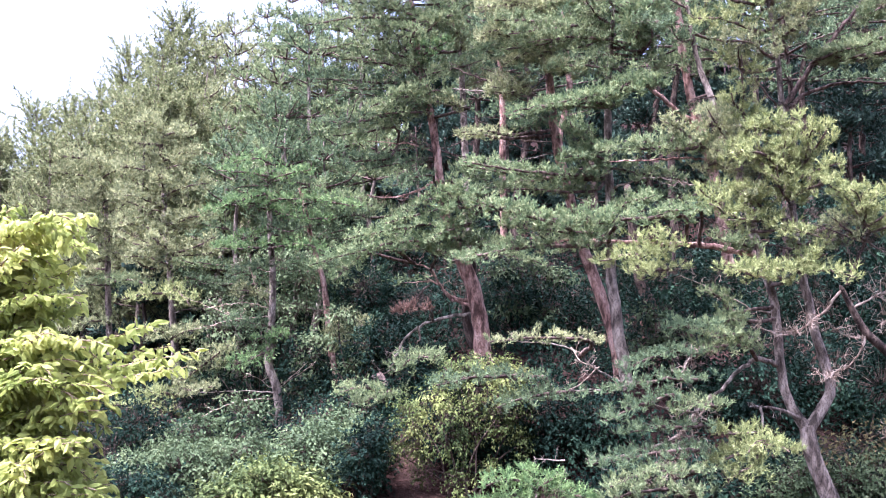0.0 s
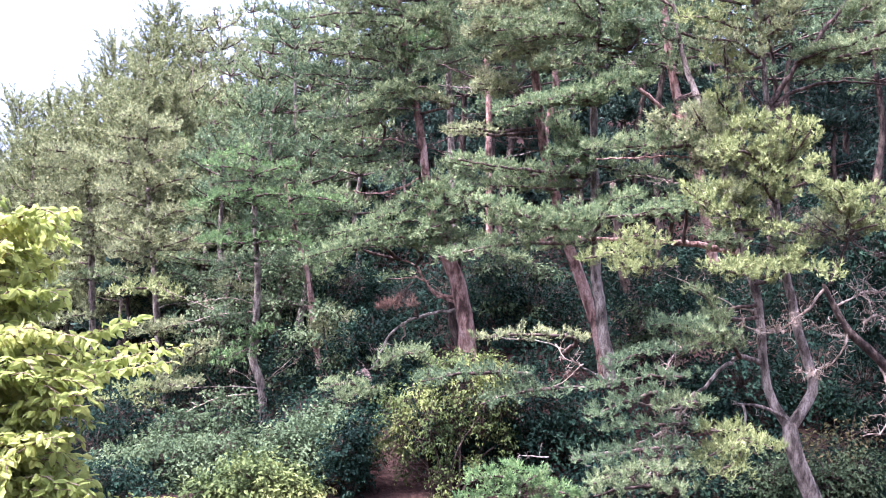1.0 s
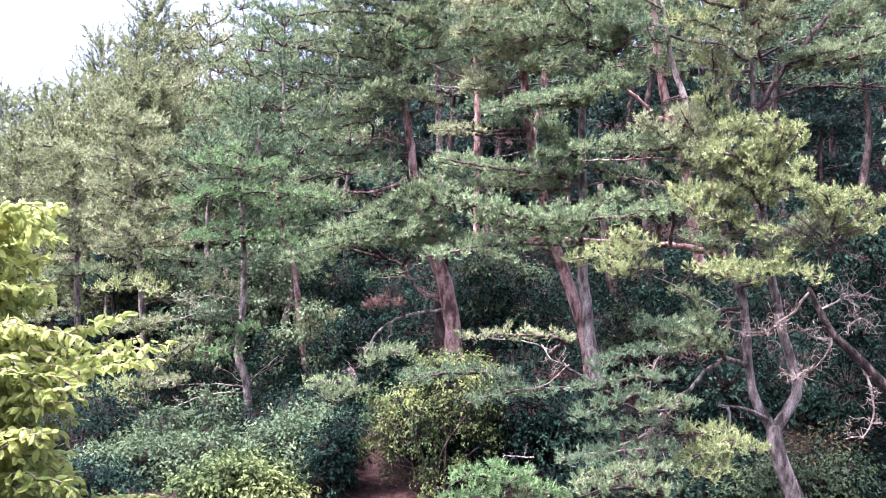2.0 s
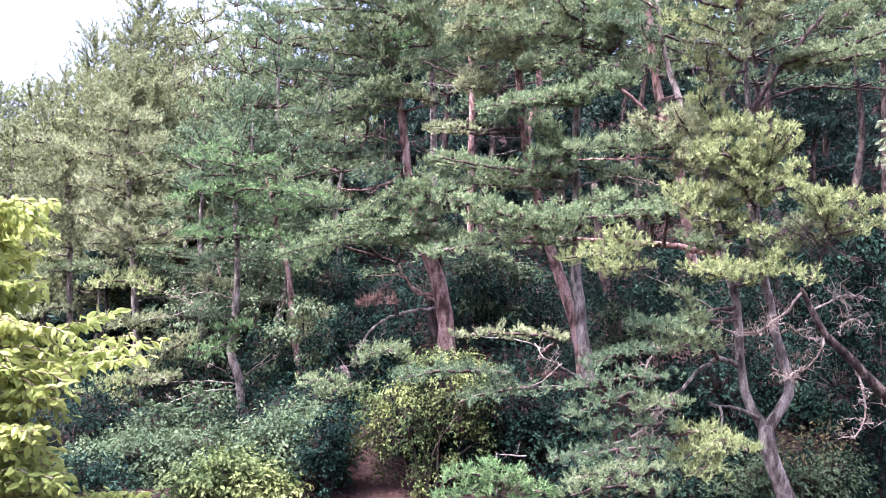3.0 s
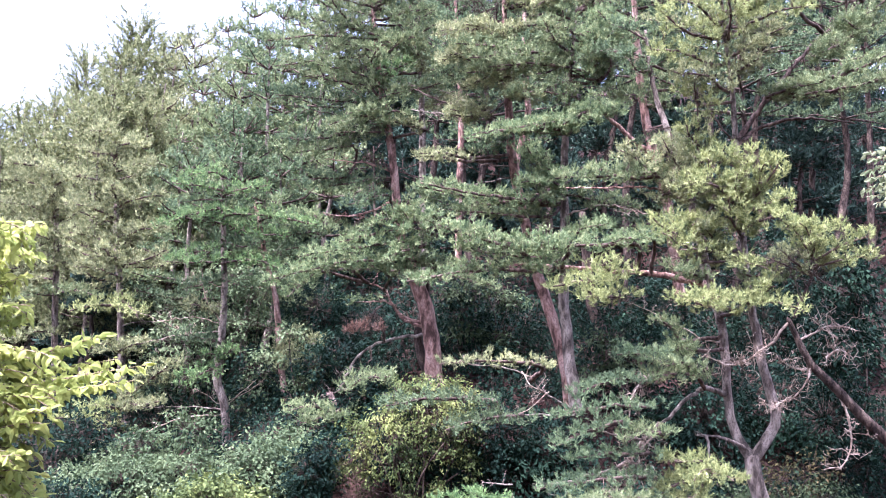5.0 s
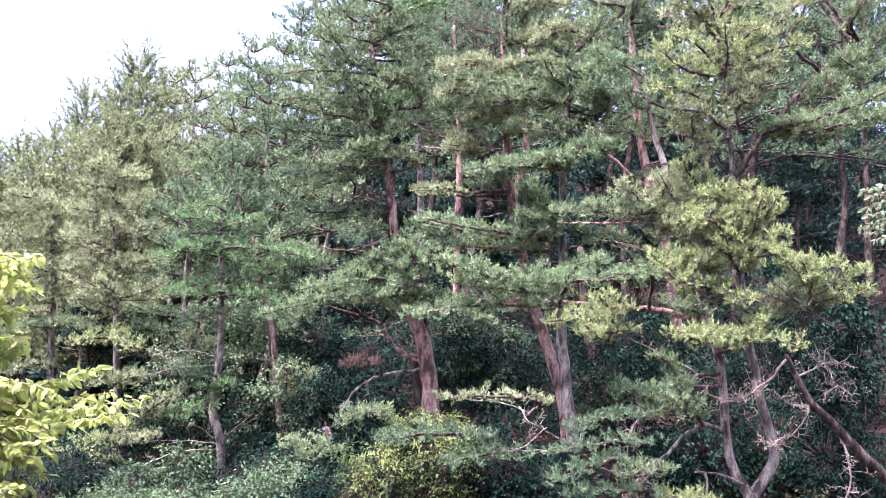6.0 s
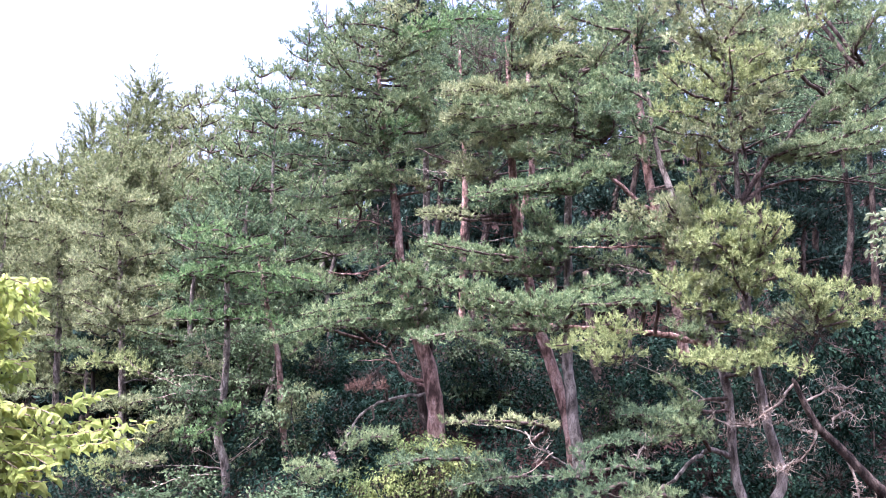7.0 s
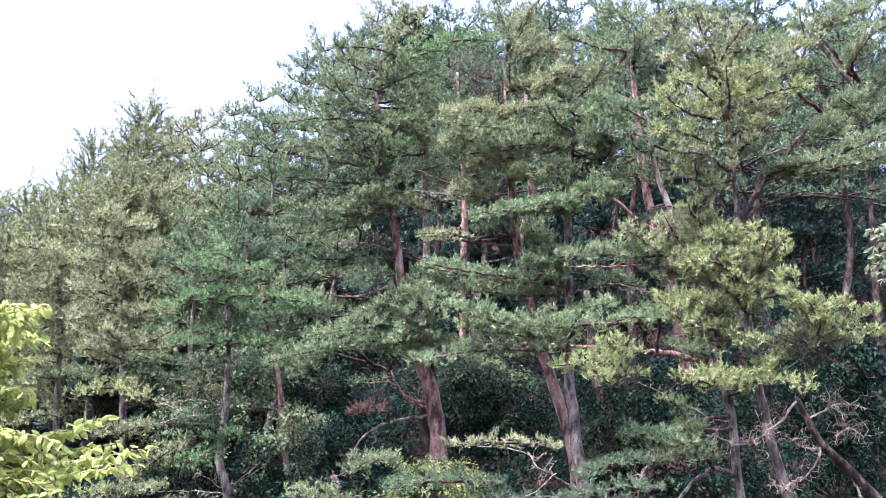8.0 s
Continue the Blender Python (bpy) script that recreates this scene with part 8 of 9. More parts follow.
leafy_limb(pine, [(-3.38, 7, 1.29), (-3.09, 6.9, 1.75), (-2.95, 6.9, 2.05), (-2.88, 6.9, 2.28)], 0.010, 0.088, 0.33, 0.033, 474)
leafy_limb(pine, [(-3.4, 7, 0.92), (-2.97, 6.6, 1.17), (-2.72, 6.6, 1.24), (-2.43, 6.6, 1.38)], 0.010, 0.088, 0.36, 0.033, 475)
leafy_limb(pine, [(-3.39, 7, 0.69), (-2.88, 6.5, 0.93), (-2.63, 6.5, 0.9), (-2.38, 6.5, 0.79)], 0.010, 0.088, 0.39, 0.033, 476)
leafy_limb(pine, [(-3.41, 7, 0.99), (-3.12, 7.3, 1.2), (-2.77, 7.4, 1.4), (-2.57, 7.4, 1.44)], 0.010, 0.088, 0.33, 0.033, 477)
leafy_limb(pine, [(-3.43, 7, 1.59), (-2.95, 6.89, 1.85), (-2.66, 6.82, 1.99), (-2.56, 6.82, 2)], 0.010, 0.088, 0.251975, 0.033, 478)
leafy_limb(pine, [(-3.38, 7, 0.29), (-2.92, 6.78, 0.75), (-2.67, 6.63, 0.87), (-2.61, 6.63, 0.77)], 0.010, 0.088, 0.321453, 0.033, 479)
leafy_limb(pine, [(-3.39, 7, 0.72), (-3.1, 7.11, 1.09), (-2.95, 7.19, 1.2), (-2.91, 7.19, 1.11)], 0.010, 0.088, 0.350712, 0.033, 480)
leafy_limb(pine, [(-3.45, 7, 2.05), (-3.01, 7.08, 2.33), (-2.7, 7.13, 2.35), (-2.56, 7.13, 2.24)], 0.010, 0.088, 0.320912, 0.033, 481)
leafy_limb(pine, [(-3.39, 7, 0.55), (-2.97, 7.18, 0.95), (-2.66, 7.3, 1.04), (-2.51, 7.3, 0.93)], 0.010, 0.088, 0.316693, 0.033, 482)
leafy_limb(pine, [(-3.38, 7, 0.43), (-2.74, 6.66, 0.64), (-2.34, 6.44, 0.72), (-2.2, 6.44, 0.61)], 0.010, 0.088, 0.315424, 0.033, 483)
leafy_limb(pine, [(-3.4, 7, 0.92), (-3.02, 7.01, 1.15), (-2.81, 7.01, 1.24), (-2.75, 7.01, 1.17)], 0.010, 0.088, 0.337638, 0.033, 484)
leafy_limb(pine, [(-3.37, 7, 0.22), (-3.07, 7.36, 0.45), (-2.85, 7.6, 0.63), (-2.73, 7.6, 0.54)], 0.010, 0.088, 0.274465, 0.033, 485)
leafy_limb(pine, [(-3.38, 7, 0.41), (-3.01, 7.34, 0.59), (-2.71, 7.57, 0.72), (-2.54, 7.57, 0.71)], 0.010, 0.088, 0.374741, 0.033, 486)
leafy_limb(pine, [(-3.4, 7, 0.85), (-2.88, 6.63, 1.16), (-2.6, 6.39, 1.36), (-2.56, 6.39, 1.37)], 0.010, 0.088, 0.370089, 0.033, 487)
leafy_limb(pine, [(-3.42, 7, 1.2), (-3, 6.83, 1.48), (-2.79, 6.71, 1.66), (-2.75, 6.71, 1.67)], 0.010, 0.088, 0.34218, 0.033, 488)
leafy_limb(pine, [(-3.44, 7, 1.86), (-2.91, 6.86, 2.16), (-2.58, 6.76, 2.35), (-2.45, 6.76, 2.3)], 0.010, 0.088, 0.399776, 0.033, 489)
leafy_limb(pine, [(-3.44, 7, 1.67), (-3.13, 7.08, 1.8), (-2.99, 7.14, 1.86), (-2.95, 7.14, 1.82)], 0.010, 0.088, 0.34157, 0.033, 490)
leafy_limb(pine, [(-3.44, 7, 1.86), (-3.24, 7.31, 1.97), (-3.17, 7.51, 2.2), (-3.14, 7.51, 2.07)], 0.010, 0.088, 0.306668, 0.033, 491)
leafy_limb(pine, [(-3.41, 7, 1.17), (-3.07, 7.12, 1.43), (-2.87, 7.2, 1.56), (-2.79, 7.2, 1.48)], 0.010, 0.088, 0.391093, 0.033, 492)
leafy_limb(pine, [(-3.42, 7, 1.21), (-3.11, 7.19, 1.39), (-2.93, 7.31, 1.46), (-2.87, 7.31, 1.33)], 0.010, 0.088, 0.328169, 0.033, 493)
leafy_limb(pine, [(-3.41, 7, 1), (-3.06, 6.93, 1.37), (-2.89, 6.88, 1.39), (-2.87, 6.88, 1.32)], 0.010, 0.088, 0.344827, 0.033, 494)
leafy_limb(pine, [(-3.45, 7, 1.91), (-2.98, 6.97, 2.26), (-2.69, 6.95, 2.34), (-2.58, 6.95, 2.25)], 0.010, 0.088, 0.360705, 0.033, 495)
leafy_limb(pine, [(-3.44, 7, 1.88), (-3.18, 7.15, 2.37), (-3.06, 7.25, 2.46), (-3.03, 7.25, 2.4)], 0.010, 0.088, 0.338901, 0.033, 496)
leafy_limb(pine, [(-3.43, 7, 1.52), (-2.96, 6.84, 1.7), (-2.7, 6.74, 1.83), (-2.63, 6.74, 1.8)], 0.010, 0.088, 0.306574, 0.033, 497)
leafy_limb(pine, [(-3.39, 7, 0.52), (-3.09, 7.06, 0.88), (-2.96, 7.1, 0.95), (-2.94, 7.1, 0.93)], 0.010, 0.088, 0.370571, 0.033, 498)
leafy_limb(pine, [(-3.43, 7, 1.55), (-3.05, 6.95, 1.95), (-2.85, 6.91, 1.99), (-2.8, 6.91, 1.96)], 0.010, 0.088, 0.300063, 0.033, 499)
leafy_limb(pine, [(-3.39, 7, 0.61), (-3.11, 7.3, 0.72), (-2.93, 7.5, 0.79), (-2.84, 7.5, 0.7)], 0.010, 0.088, 0.382735, 0.033, 500)
leafy_limb(pine, [(-3.42, 7, 1.21), (-2.92, 6.68, 1.53), (-2.66, 6.47, 1.58), (-2.62, 6.47, 1.49)], 0.010, 0.088, 0.375771, 0.033, 501)
leafy_limb(pine, [(-3.44, 7, 1.68), (-3.17, 7.26, 1.94), (-3.03, 7.43, 2.13), (-2.96, 7.43, 2.1)], 0.010, 0.088, 0.269453, 0.033, 502)
leafy_limb(pine, [(-3.43, 7, 1.58), (-2.86, 6.81, 1.79), (-2.5, 6.68, 1.88), (-2.37, 6.68, 1.83)], 0.010, 0.088, 0.311428, 0.033, 503)
leafy_limb(pine, [(-3.37, 7, 0.16), (-2.84, 6.58, 0.56), (-2.57, 6.31, 0.76), (-2.53, 6.31, 0.65)], 0.010, 0.088, 0.315153, 0.033, 504)
leafy_limb(pine, [(-3.37, 7, 0.18), (-2.77, 6.77, 0.48), (-2.38, 6.61, 0.67), (-2.24, 6.61, 0.6)], 0.010, 0.088, 0.327852, 0.033, 505)
leafy_limb(pine, [(-3.44, 7, 1.7), (-2.94, 6.77, 1.76), (-2.66, 6.62, 1.88), (-2.6, 6.62, 1.86)], 0.010, 0.088, 0.371529, 0.033, 506)
leafy_limb(pine, [(-3.44, 7, 1.85), (-3.01, 7.16, 2.2), (-2.69, 7.27, 2.41), (-2.53, 7.27, 2.28)], 0.010, 0.088, 0.336543, 0.033, 507)
leafy_limb(pine, [(-3.46, 7, 2.15), (-2.86, 6.72, 2.27), (-2.48, 6.54, 2.39), (-2.36, 6.54, 2.33)], 0.010, 0.088, 0.312063, 0.033, 508)
leafy_limb(pine, [(-3.38, 7, 0.38), (-2.88, 6.87, 0.48), (-2.57, 6.78, 0.67), (-2.47, 6.78, 0.62)], 0.010, 0.088, 0.367349, 0.033, 509)
leafy_limb(pine, [(-3.42, 7, 1.29), (-3.08, 7.03, 1.72), (-2.9, 7.05, 1.78), (-2.84, 7.05, 1.67)], 0.010, 0.088, 0.388265, 0.033, 510)
leafy_limb(pine, [(-3.39, 7, 0.49), (-2.73, 6.59, 0.77), (-2.32, 6.31, 0.96), (-2.2, 6.31, 0.97)], 0.010, 0.088, 0.29071, 0.033, 511)
leafy_limb(pine, [(-3.43, 7, 1.58), (-2.97, 6.94, 1.77), (-2.69, 6.89, 1.93), (-2.6, 6.89, 1.95)], 0.010, 0.088, 0.258225, 0.033, 512)
leafy_limb(pine, [(-3.44, 7, 1.67), (-2.93, 6.64, 2.01), (-2.67, 6.4, 2.16), (-2.64, 6.4, 2.17)], 0.010, 0.088, 0.325318, 0.033, 513)
leafy_limb(pine, [(-3.43, 7, 1.42), (-2.99, 6.88, 1.71), (-2.74, 6.79, 1.84), (-2.68, 6.79, 1.8)], 0.010, 0.088, 0.278662, 0.033, 514)
leafy_limb(pine, [(-3.42, 7, 1.37), (-3.1, 7.05, 1.73), (-2.94, 7.08, 1.82), (-2.9, 7.08, 1.83)], 0.010, 0.088, 0.276783, 0.033, 515)
leafy_limb(pine, [(-3.42, 7, 1.42), (-3.11, 7.24, 1.56), (-2.92, 7.4, 1.74), (-2.84, 7.4, 1.66)], 0.010, 0.088, 0.314739, 0.033, 516)
leafy_limb(pine, [(-3.42, 7, 1.4), (-3.1, 7.17, 1.58), (-2.91, 7.28, 1.74), (-2.83, 7.28, 1.69)], 0.010, 0.088, 0.286762, 0.033, 517)
leafy_limb(pine, [(-3.41, 7, 1.08), (-2.83, 6.64, 1.33), (-2.49, 6.4, 1.43), (-2.41, 6.4, 1.33)], 0.010, 0.088, 0.390473, 0.033, 518)
leafy_limb(pine, [(-3.43, 7, 1.46), (-3.07, 7.24, 1.62), (-2.83, 7.41, 1.74), (-2.71, 7.41, 1.74)], 0.010, 0.088, 0.371983, 0.033, 519)
leafy_limb(pine, [(-3.4, 7, 0.75), (-3, 7.25, 0.99), (-2.7, 7.41, 1.14), (-2.55, 7.41, 1.08)], 0.010, 0.088, 0.26547, 0.033, 520)
leafy_limb(pine, [(-3.4, 7, 0.85), (-2.95, 6.7, 1.3), (-2.73, 6.5, 1.33), (-2.71, 6.5, 1.34)], 0.010, 0.088, 0.264895, 0.033, 521)
leafy_limb(pine, [(-3.38, 7, 0.27), (-2.86, 6.6, 0.76), (-2.57, 6.33, 0.83), (-2.53, 6.33, 0.73)], 0.010, 0.088, 0.35103, 0.033, 522)
leafy_limb(pine, [(-3.38, 7, 0.37), (-2.91, 7.07, 0.8), (-2.56, 7.11, 0.83), (-2.4, 7.11, 0.73)], 0.010, 0.088, 0.326699, 0.033, 523)
leafy_limb(pine, [(-3.39, 7, 0.55), (-3.15, 7.21, 1.02), (-3.03, 7.35, 1.04), (-2.99, 7.35, 1.01)], 0.010, 0.088, 0.334597, 0.033, 524)
leafy_limb(pine, [(-3.39, 7, 0.59), (-2.9, 6.73, 0.75), (-2.64, 6.55, 0.9), (-2.59, 6.55, 0.81)], 0.010, 0.088, 0.309059, 0.033, 525)
leafy_limb(pine, [(-3.42, 7, 1.41), (-2.99, 6.87, 1.7), (-2.75, 6.79, 1.74), (-2.68, 6.79, 1.69)], 0.010, 0.088, 0.395958, 0.033, 526)
leafy_limb(pine, [(-3.42, 7, 1.22), (-2.86, 6.71, 1.5), (-2.53, 6.52, 1.65), (-2.44, 6.52, 1.57)], 0.010, 0.088, 0.327564, 0.033, 527)
leafy_limb(pine, [(-3.42, 7, 1.29), (-3.14, 7.33, 1.48), (-2.97, 7.56, 1.51), (-2.87, 7.56, 1.41)], 0.010, 0.088, 0.387492, 0.033, 528)
leafy_limb(pine, [(-3.42, 7, 1.21), (-3.1, 7.18, 1.38), (-2.93, 7.31, 1.44), (-2.86, 7.31, 1.43)], 0.010, 0.088, 0.337843, 0.033, 529)
leafy_limb(pine, [(-3.42, 7, 1.31), (-3.13, 7.16, 1.78), (-2.97, 7.27, 1.85), (-2.91, 7.27, 1.76)], 0.010, 0.088, 0.31198, 0.033, 530)
leafy_limb(pine, [(-3.39, 7, 0.55), (-2.86, 6.8, 0.8), (-2.55, 6.67, 0.84), (-2.45, 6.67, 0.79)], 0.010, 0.088, 0.307413, 0.033, 531)
leafy_limb(pine, [(-3.44, 7, 1.66), (-2.98, 6.85, 2.07), (-2.71, 6.75, 2.11), (-2.64, 6.75, 1.98)], 0.010, 0.088, 0.321938, 0.033, 532)
leafy_limb(pine, [(-3.4, 7, 0.81), (-3.13, 7.28, 1.15), (-2.98, 7.47, 1.27), (-2.91, 7.47, 1.21)], 0.010, 0.088, 0.358106, 0.033, 533)
leafy_limb(pine, [(-3.38, 7, 0.27), (-3.07, 7.2, 0.67), (-2.88, 7.33, 0.76), (-2.8, 7.33, 0.74)], 0.010, 0.088, 0.285217, 0.033, 534)
leafy_limb(pine, [(-3.39, 7, 0.58), (-3.11, 7.39, 0.97), (-2.88, 7.64, 1.01), (-2.76, 7.64, 1)], 0.010, 0.088, 0.288793, 0.033, 535)
leafy_limb(pine, [(-3.43, 7, 1.58), (-3.1, 7.3, 2.05), (-2.86, 7.5, 2.14), (-2.72, 7.5, 2.01)], 0.010, 0.088, 0.297013, 0.033, 536)
leafy_limb(pine, [(-3.43, 7, 1.43), (-2.84, 6.65, 1.46), (-2.5, 6.42, 1.63), (-2.41, 6.42, 1.61)], 0.010, 0.088, 0.303499, 0.033, 537)
leafy_limb(pine, [(-3.41, 7, 1.03), (-2.81, 6.59, 1.25), (-2.46, 6.31, 1.36), (-2.38, 6.31, 1.31)], 0.010, 0.088, 0.281514, 0.033, 538)
leafy_limb(pine, [(-3.4, 7, 0.94), (-2.91, 6.91, 1.28), (-2.58, 6.85, 1.33), (-2.47, 6.85, 1.3)], 0.010, 0.088, 0.349815, 0.033, 539)
leafy_limb(pine, [(-3.45, 7, 2.03), (-3.08, 7.34, 2.07), (-2.8, 7.57, 2.3), (-2.64, 7.57, 2.26)], 0.010, 0.088, 0.365863, 0.033, 540)
leafy_limb(pine, [(-3.39, 7, 0.57), (-3.07, 7.15, 0.8), (-2.9, 7.25, 0.97), (-2.84, 7.25, 0.94)], 0.010, 0.088, 0.363128, 0.033, 541)
leafy_limb(pine, [(-3.38, 7, 0.39), (-2.94, 7.03, 0.48), (-2.65, 7.05, 0.59), (-2.53, 7.05, 0.56)], 0.010, 0.088, 0.357714, 0.033, 542)
leafy_limb(pine, [(-3.4, 7, 0.73), (-2.85, 6.73, 1.02), (-2.52, 6.55, 1.17), (-2.43, 6.55, 1.16)], 0.010, 0.088, 0.383488, 0.033, 543)
leafy_limb(pine, [(-3.41, 7, 0.96), (-3.21, 7.36, 1.08), (-3.13, 7.6, 1.15), (-3.09, 7.6, 1.05)], 0.010, 0.088, 0.339615, 0.033, 544)
leafy_limb(pine, [(-3.41, 7, 1.09), (-2.98, 6.96, 1.33), (-2.72, 6.94, 1.38), (-2.63, 6.94, 1.39)], 0.010, 0.088, 0.357375, 0.033, 545)
leafy_limb(pine, [(-3.39, 7, 0.69), (-3.05, 7.2, 0.91), (-2.83, 7.34, 0.96), (-2.73, 7.34, 0.92)], 0.010, 0.088, 0.380881, 0.033, 546)
leafy_limb(pine, [(-3.45, 7, 1.91), (-2.93, 6.79, 2.28), (-2.62, 6.65, 2.35), (-2.53, 6.65, 2.31)], 0.010, 0.088, 0.310501, 0.033, 547)
leafy_limb(pine, [(-3.4, 7, 0.91), (-2.92, 6.88, 1.37), (-2.62, 6.79, 1.41), (-2.52, 6.79, 1.39)], 0.010, 0.088, 0.264947, 0.033, 548)
leafy_limb(pine, [(-3.45, 7, 2), (-3.04, 7.19, 2.21), (-2.76, 7.32, 2.28), (-2.62, 7.32, 2.23)], 0.010, 0.088, 0.361498, 0.033, 549)
leafy_limb(pine, [(-3.39, 7, 0.65), (-2.95, 7.08, 0.77), (-2.65, 7.13, 0.86), (-2.53, 7.13, 0.85)], 0.010, 0.088, 0.32914, 0.033, 550)
leafy_limb(pine, [(-3.4, 7, 0.89), (-2.97, 6.79, 1.34), (-2.73, 6.65, 1.36), (-2.69, 6.65, 1.27)], 0.010, 0.088, 0.38368, 0.033, 551)
leafy_limb(pine, [(-3.37, 7, 0.24), (-3, 7.04, 0.48), (-2.78, 7.07, 0.61), (-2.7, 7.07, 0.48)], 0.010, 0.088, 0.352995, 0.033, 552)
leafy_limb(pine, [(-3.43, 7, 1.47), (-2.93, 6.99, 1.72), (-2.58, 6.98, 1.88), (-2.44, 6.98, 1.89)], 0.010, 0.088, 0.365568, 0.033, 553)
leafy_limb(pine, [(-3.4, 7, 0.83), (-2.99, 7.02, 1.12), (-2.74, 7.03, 1.17), (-2.64, 7.03, 1.11)], 0.010, 0.088, 0.255559, 0.033, 554)
leafy_limb(pine, [(-3.41, 7, 1.1), (-2.97, 6.95, 1.29), (-2.71, 6.92, 1.49), (-2.62, 6.92, 1.37)], 0.010, 0.088, 0.270338, 0.033, 555)
leafy_limb(pine, [(-3.39, 7, 0.62), (-2.78, 6.62, 0.9), (-2.42, 6.37, 0.98), (-2.32, 6.37, 0.99)], 0.010, 0.088, 0.330832, 0.033, 556)
leafy_limb(pine, [(-3.37, 7, 0.23), (-3.13, 7.31, 0.57), (-2.99, 7.52, 0.59), (-2.91, 7.52, 0.47)], 0.010, 0.088, 0.340169, 0.033, 557)
leafy_limb(pine, [(-3.38, 7, 0.37), (-3, 7.2, 0.46), (-2.74, 7.34, 0.62), (-2.61, 7.34, 0.49)], 0.010, 0.088, 0.379219, 0.033, 558)
leafy_limb(pine, [(-3.42, 7, 1.39), (-2.98, 6.99, 1.58), (-2.71, 6.98, 1.61), (-2.61, 6.98, 1.61)], 0.010, 0.088, 0.280045, 0.033, 559)
leafy_limb(pine, [(-3.44, 7, 1.77), (-3.09, 7.17, 2.06), (-2.87, 7.28, 2.17), (-2.77, 7.28, 2.09)], 0.010, 0.088, 0.295697, 0.033, 560)
leafy_limb(pine, [(-3.42, 7, 1.31), (-2.94, 6.92, 1.37), (-2.66, 6.86, 1.55), (-2.56, 6.86, 1.46)], 0.010, 0.088, 0.30504, 0.033, 561)
leafy_limb(pine, [(-3.41, 7, 0.97), (-2.92, 7.07, 1.18), (-2.58, 7.12, 1.2), (-2.42, 7.12, 1.19)], 0.010, 0.088, 0.328318, 0.038, 562)
leafy_limb(pine, [(-3.42, 7, 1.23), (-2.82, 6.78, 1.41), (-2.43, 6.63, 1.47), (-2.29, 6.63, 1.43)], 0.010, 0.088, 0.266828, 0.038, 563)
leafy_limb(pine, [(-3.42, 7, 1.27), (-2.86, 6.76, 1.56), (-2.51, 6.6, 1.59), (-2.4, 6.6, 1.6)], 0.010, 0.088, 0.294802, 0.038, 564)
leafy_limb(pine, [(-3.4, 7, 0.88), (-2.74, 6.68, 1.1), (-2.29, 6.46, 1.2), (-2.14, 6.46, 1.22)], 0.010, 0.088, 0.346553, 0.038, 565)
leafy_limb(pine, [(-3.41, 7, 1.15), (-2.94, 6.98, 1.24), (-2.65, 6.97, 1.38), (-2.53, 6.97, 1.35)], 0.010, 0.088, 0.262395, 0.038, 566)
leafy_limb(pine, [(-3.41, 7, 1.15), (-2.81, 6.84, 1.46), (-2.4, 6.73, 1.56), (-2.23, 6.73, 1.45)], 0.010, 0.088, 0.280055, 0.038, 567)
leafy_limb(pine, [(-3.41, 7, 0.98), (-3.03, 7.23, 1.25), (-2.76, 7.38, 1.33), (-2.62, 7.38, 1.33)], 0.010, 0.088, 0.31824, 0.038, 568)
leafy_limb(pine, [(-3.38, 7, 0.38), (-2.72, 6.64, 0.58), (-2.28, 6.4, 0.65), (-2.14, 6.4, 0.64)], 0.010, 0.088, 0.253661, 0.038, 569)
leafy_limb(pine, [(-3.42, 7, 1.33), (-3.01, 7.29, 1.35), (-2.69, 7.48, 1.55), (-2.51, 7.48, 1.5)], 0.010, 0.088, 0.330359, 0.038, 570)
leafy_limb(pine, [(-3.38, 7, 0.36), (-2.68, 6.66, 0.54), (-2.22, 6.44, 0.69), (-2.04, 6.44, 0.58)], 0.010, 0.088, 0.258778, 0.038, 571)
leafy_limb(pine, [(-3.41, 7, 1.01), (-2.74, 6.72, 1.23), (-2.29, 6.54, 1.31), (-2.12, 6.54, 1.24)], 0.010, 0.088, 0.342852, 0.038, 572)
leafy_limb(pine, [(-3.41, 7, 1), (-2.94, 7.17, 1.3), (-2.59, 7.28, 1.42), (-2.4, 7.28, 1.29)], 0.010, 0.088, 0.286283, 0.038, 573)
leafy_limb(pine, [(-3.4, 7, 0.85), (-3.01, 7.2, 1.08), (-2.74, 7.34, 1.14), (-2.61, 7.34, 1.13)], 0.010, 0.088, 0.322063, 0.038, 574)
leafy_limb(pine, [(-3.39, 7, 0.64), (-2.83, 6.92, 0.91), (-2.43, 6.86, 0.96), (-2.26, 6.86, 0.88)], 0.010, 0.088, 0.252295, 0.038, 575)
leafy_limb(pine, [(-3.4, 7, 0.91), (-2.91, 7.13, 1.03), (-2.54, 7.21, 1.09), (-2.36, 7.21, 0.98)], 0.010, 0.088, 0.314238, 0.038, 576)
leafy_limb(pine, [(-3.37, 7, 0.22), (-2.81, 6.96, 0.51), (-2.4, 6.94, 0.66), (-2.22, 6.94, 0.63)], 0.010, 0.088, 0.287009, 0.038, 577)
leafy_limb(pine, [(-3.42, 7, 1.34), (-3.06, 7.33, 1.4), (-2.79, 7.55, 1.53), (-2.63, 7.55, 1.54)], 0.010, 0.088, 0.258089, 0.038, 578)
leafy_limb(pine, [(-3.39, 7, 0.69), (-2.78, 6.68, 0.8), (-2.4, 6.46, 0.96), (-2.28, 6.46, 0.89)], 0.010, 0.088, 0.251166, 0.038, 579)
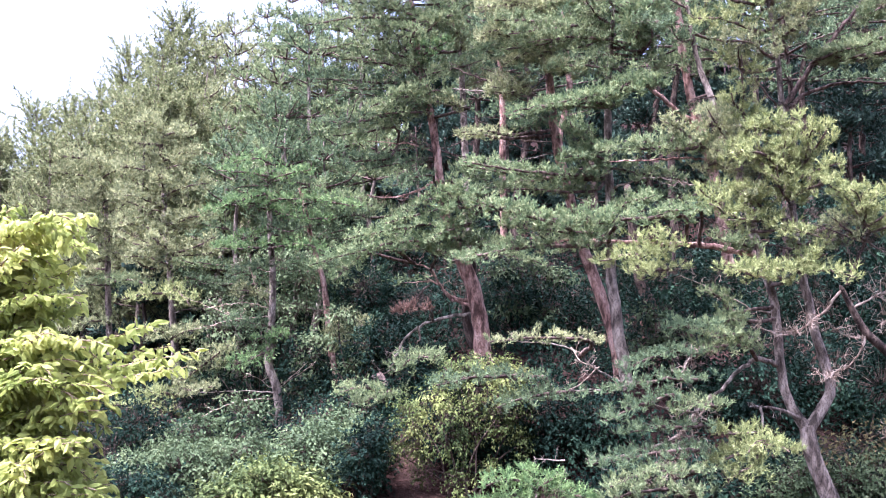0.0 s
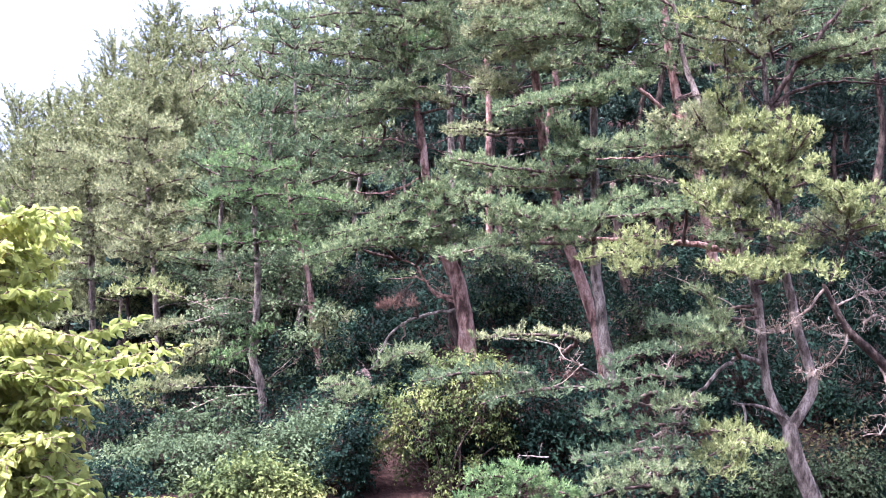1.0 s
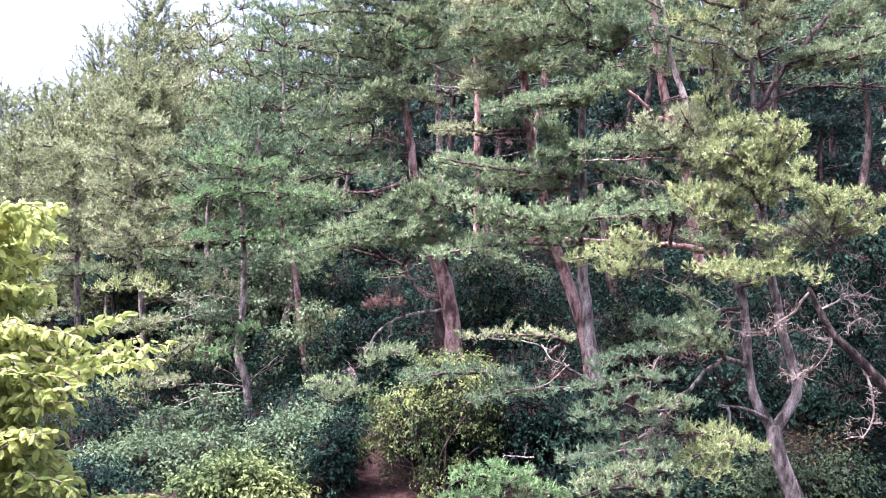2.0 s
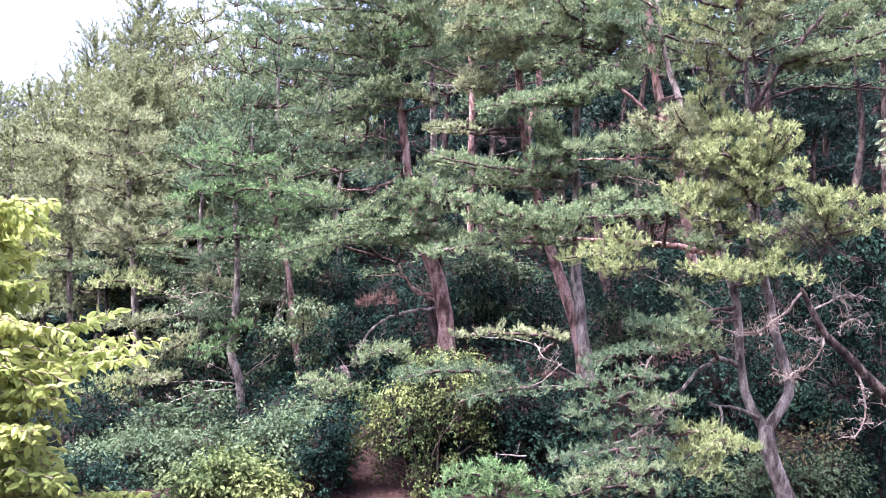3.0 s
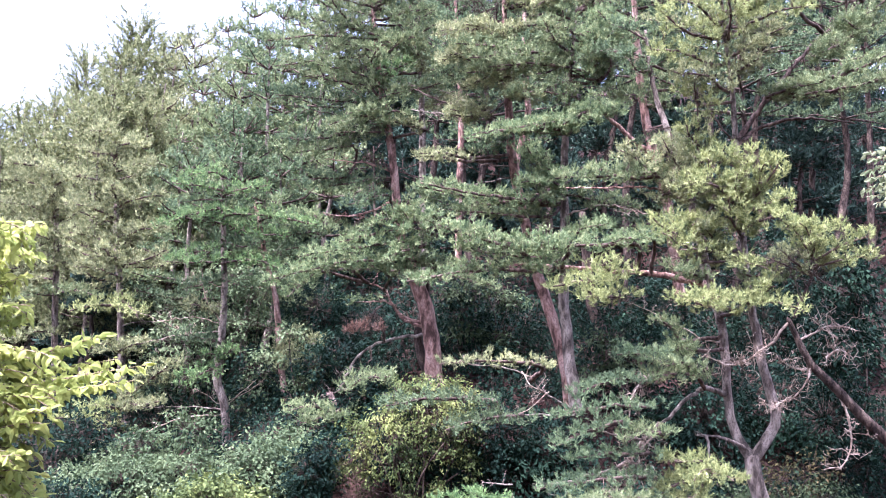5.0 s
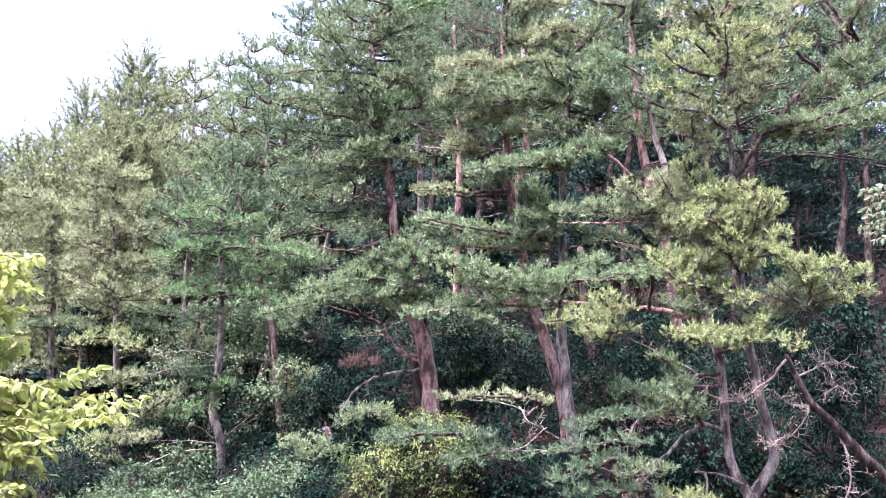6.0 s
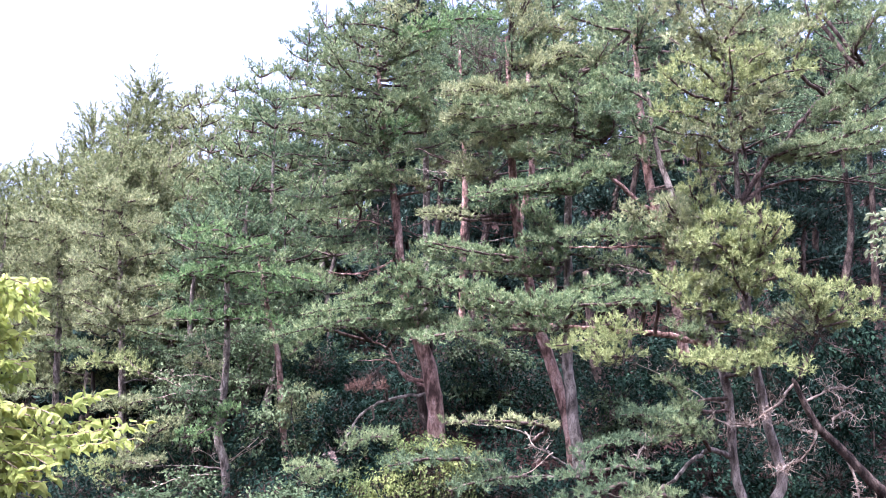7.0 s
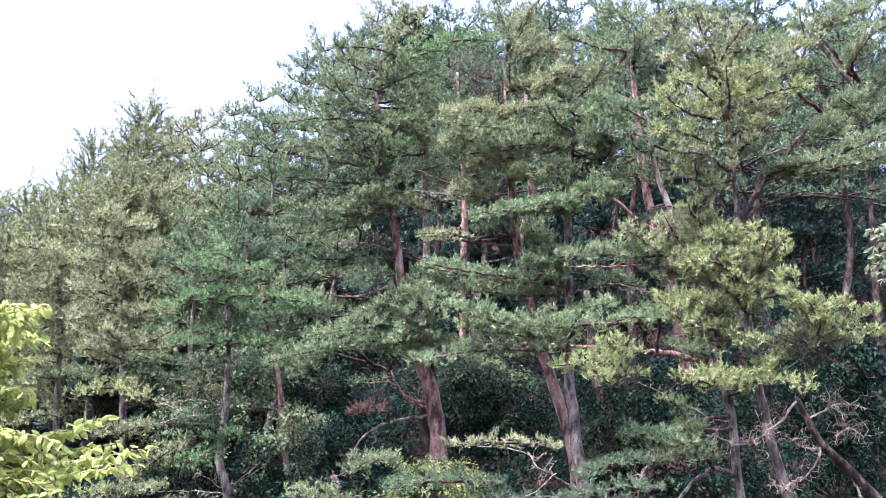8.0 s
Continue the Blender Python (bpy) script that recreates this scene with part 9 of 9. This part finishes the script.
leafy_limb(pine, [(-3.41, 7, 1.02), (-2.76, 6.8, 1.27), (-2.31, 6.66, 1.37), (-2.12, 6.66, 1.28)], 0.010, 0.088, 0.310435, 0.038, 580)
leafy_limb(pine, [(-3.39, 7, 0.53), (-2.79, 6.78, 0.75), (-2.39, 6.63, 0.8), (-2.24, 6.63, 0.7)], 0.010, 0.088, 0.261253, 0.038, 581)
leafy_limb(pine, [(-3.41, 7, 1.15), (-2.76, 6.78, 1.56), (-2.31, 6.64, 1.59), (-2.12, 6.64, 1.54)], 0.010, 0.088, 0.272275, 0.038, 582)
leafy_limb(pine, [(-3.38, 7, 0.32), (-2.9, 7.1, 0.51), (-2.56, 7.17, 0.69), (-2.39, 7.17, 0.65)], 0.010, 0.088, 0.310311, 0.038, 583)
leafy_limb(pine, [(-3.4, 7, 0.78), (-3.04, 7.24, 0.93), (-2.8, 7.4, 1.1), (-2.68, 7.4, 1.09)], 0.010, 0.088, 0.303918, 0.038, 584)
leafy_limb(pine, [(-3.4, 7, 0.83), (-2.74, 6.7, 1.02), (-2.3, 6.49, 1.14), (-2.14, 6.49, 1.15)], 0.010, 0.088, 0.30527, 0.038, 585)
leafy_limb(pine, [(-3.38, 7, 0.46), (-2.94, 7.11, 0.74), (-2.62, 7.18, 0.79), (-2.47, 7.18, 0.76)], 0.010, 0.088, 0.349574, 0.038, 586)
leafy_limb(pine, [(-3.41, 7, 1.01), (-2.78, 6.7, 1.22), (-2.38, 6.5, 1.27), (-2.24, 6.5, 1.16)], 0.010, 0.088, 0.322636, 0.038, 587)
leafy_limb(pine, [(-3.37, 7, 0.22), (-2.85, 7.08, 0.53), (-2.44, 7.13, 0.64), (-2.24, 7.13, 0.6)], 0.010, 0.088, 0.344805, 0.038, 588)
leafy_limb(pine, [(-3.37, 7, 0.23), (-2.81, 6.99, 0.54), (-2.4, 6.98, 0.63), (-2.21, 6.98, 0.5)], 0.010, 0.088, 0.34203, 0.038, 589)
leafy_limb(pine, [(-3.41, 7, 1.1), (-2.75, 6.77, 1.15), (-2.3, 6.62, 1.31), (-2.12, 6.62, 1.29)], 0.010, 0.088, 0.301946, 0.038, 590)
leafy_limb(pine, [(-3.39, 7, 0.67), (-3.02, 7.18, 0.8), (-2.77, 7.29, 0.89), (-2.66, 7.29, 0.85)], 0.010, 0.088, 0.324209, 0.038, 591)
leafy_limb(pine, [(-3.39, 7, 0.54), (-2.79, 6.71, 0.74), (-2.41, 6.52, 0.85), (-2.29, 6.52, 0.86)], 0.010, 0.088, 0.265321, 0.038, 592)
leafy_limb(pine, [(-3.38, 7, 0.32), (-2.99, 7.34, 0.55), (-2.68, 7.57, 0.72), (-2.49, 7.57, 0.67)], 0.010, 0.088, 0.266135, 0.038, 593)
leafy_limb(pine, [(-3.4, 7, 0.94), (-2.91, 7.02, 1.19), (-2.57, 7.03, 1.27), (-2.42, 7.03, 1.16)], 0.010, 0.088, 0.278519, 0.038, 594)
leafy_limb(pine, [(-3.4, 7, 0.85), (-2.93, 7.22, 1.03), (-2.56, 7.37, 1.08), (-2.37, 7.37, 0.97)], 0.010, 0.088, 0.251006, 0.038, 595)
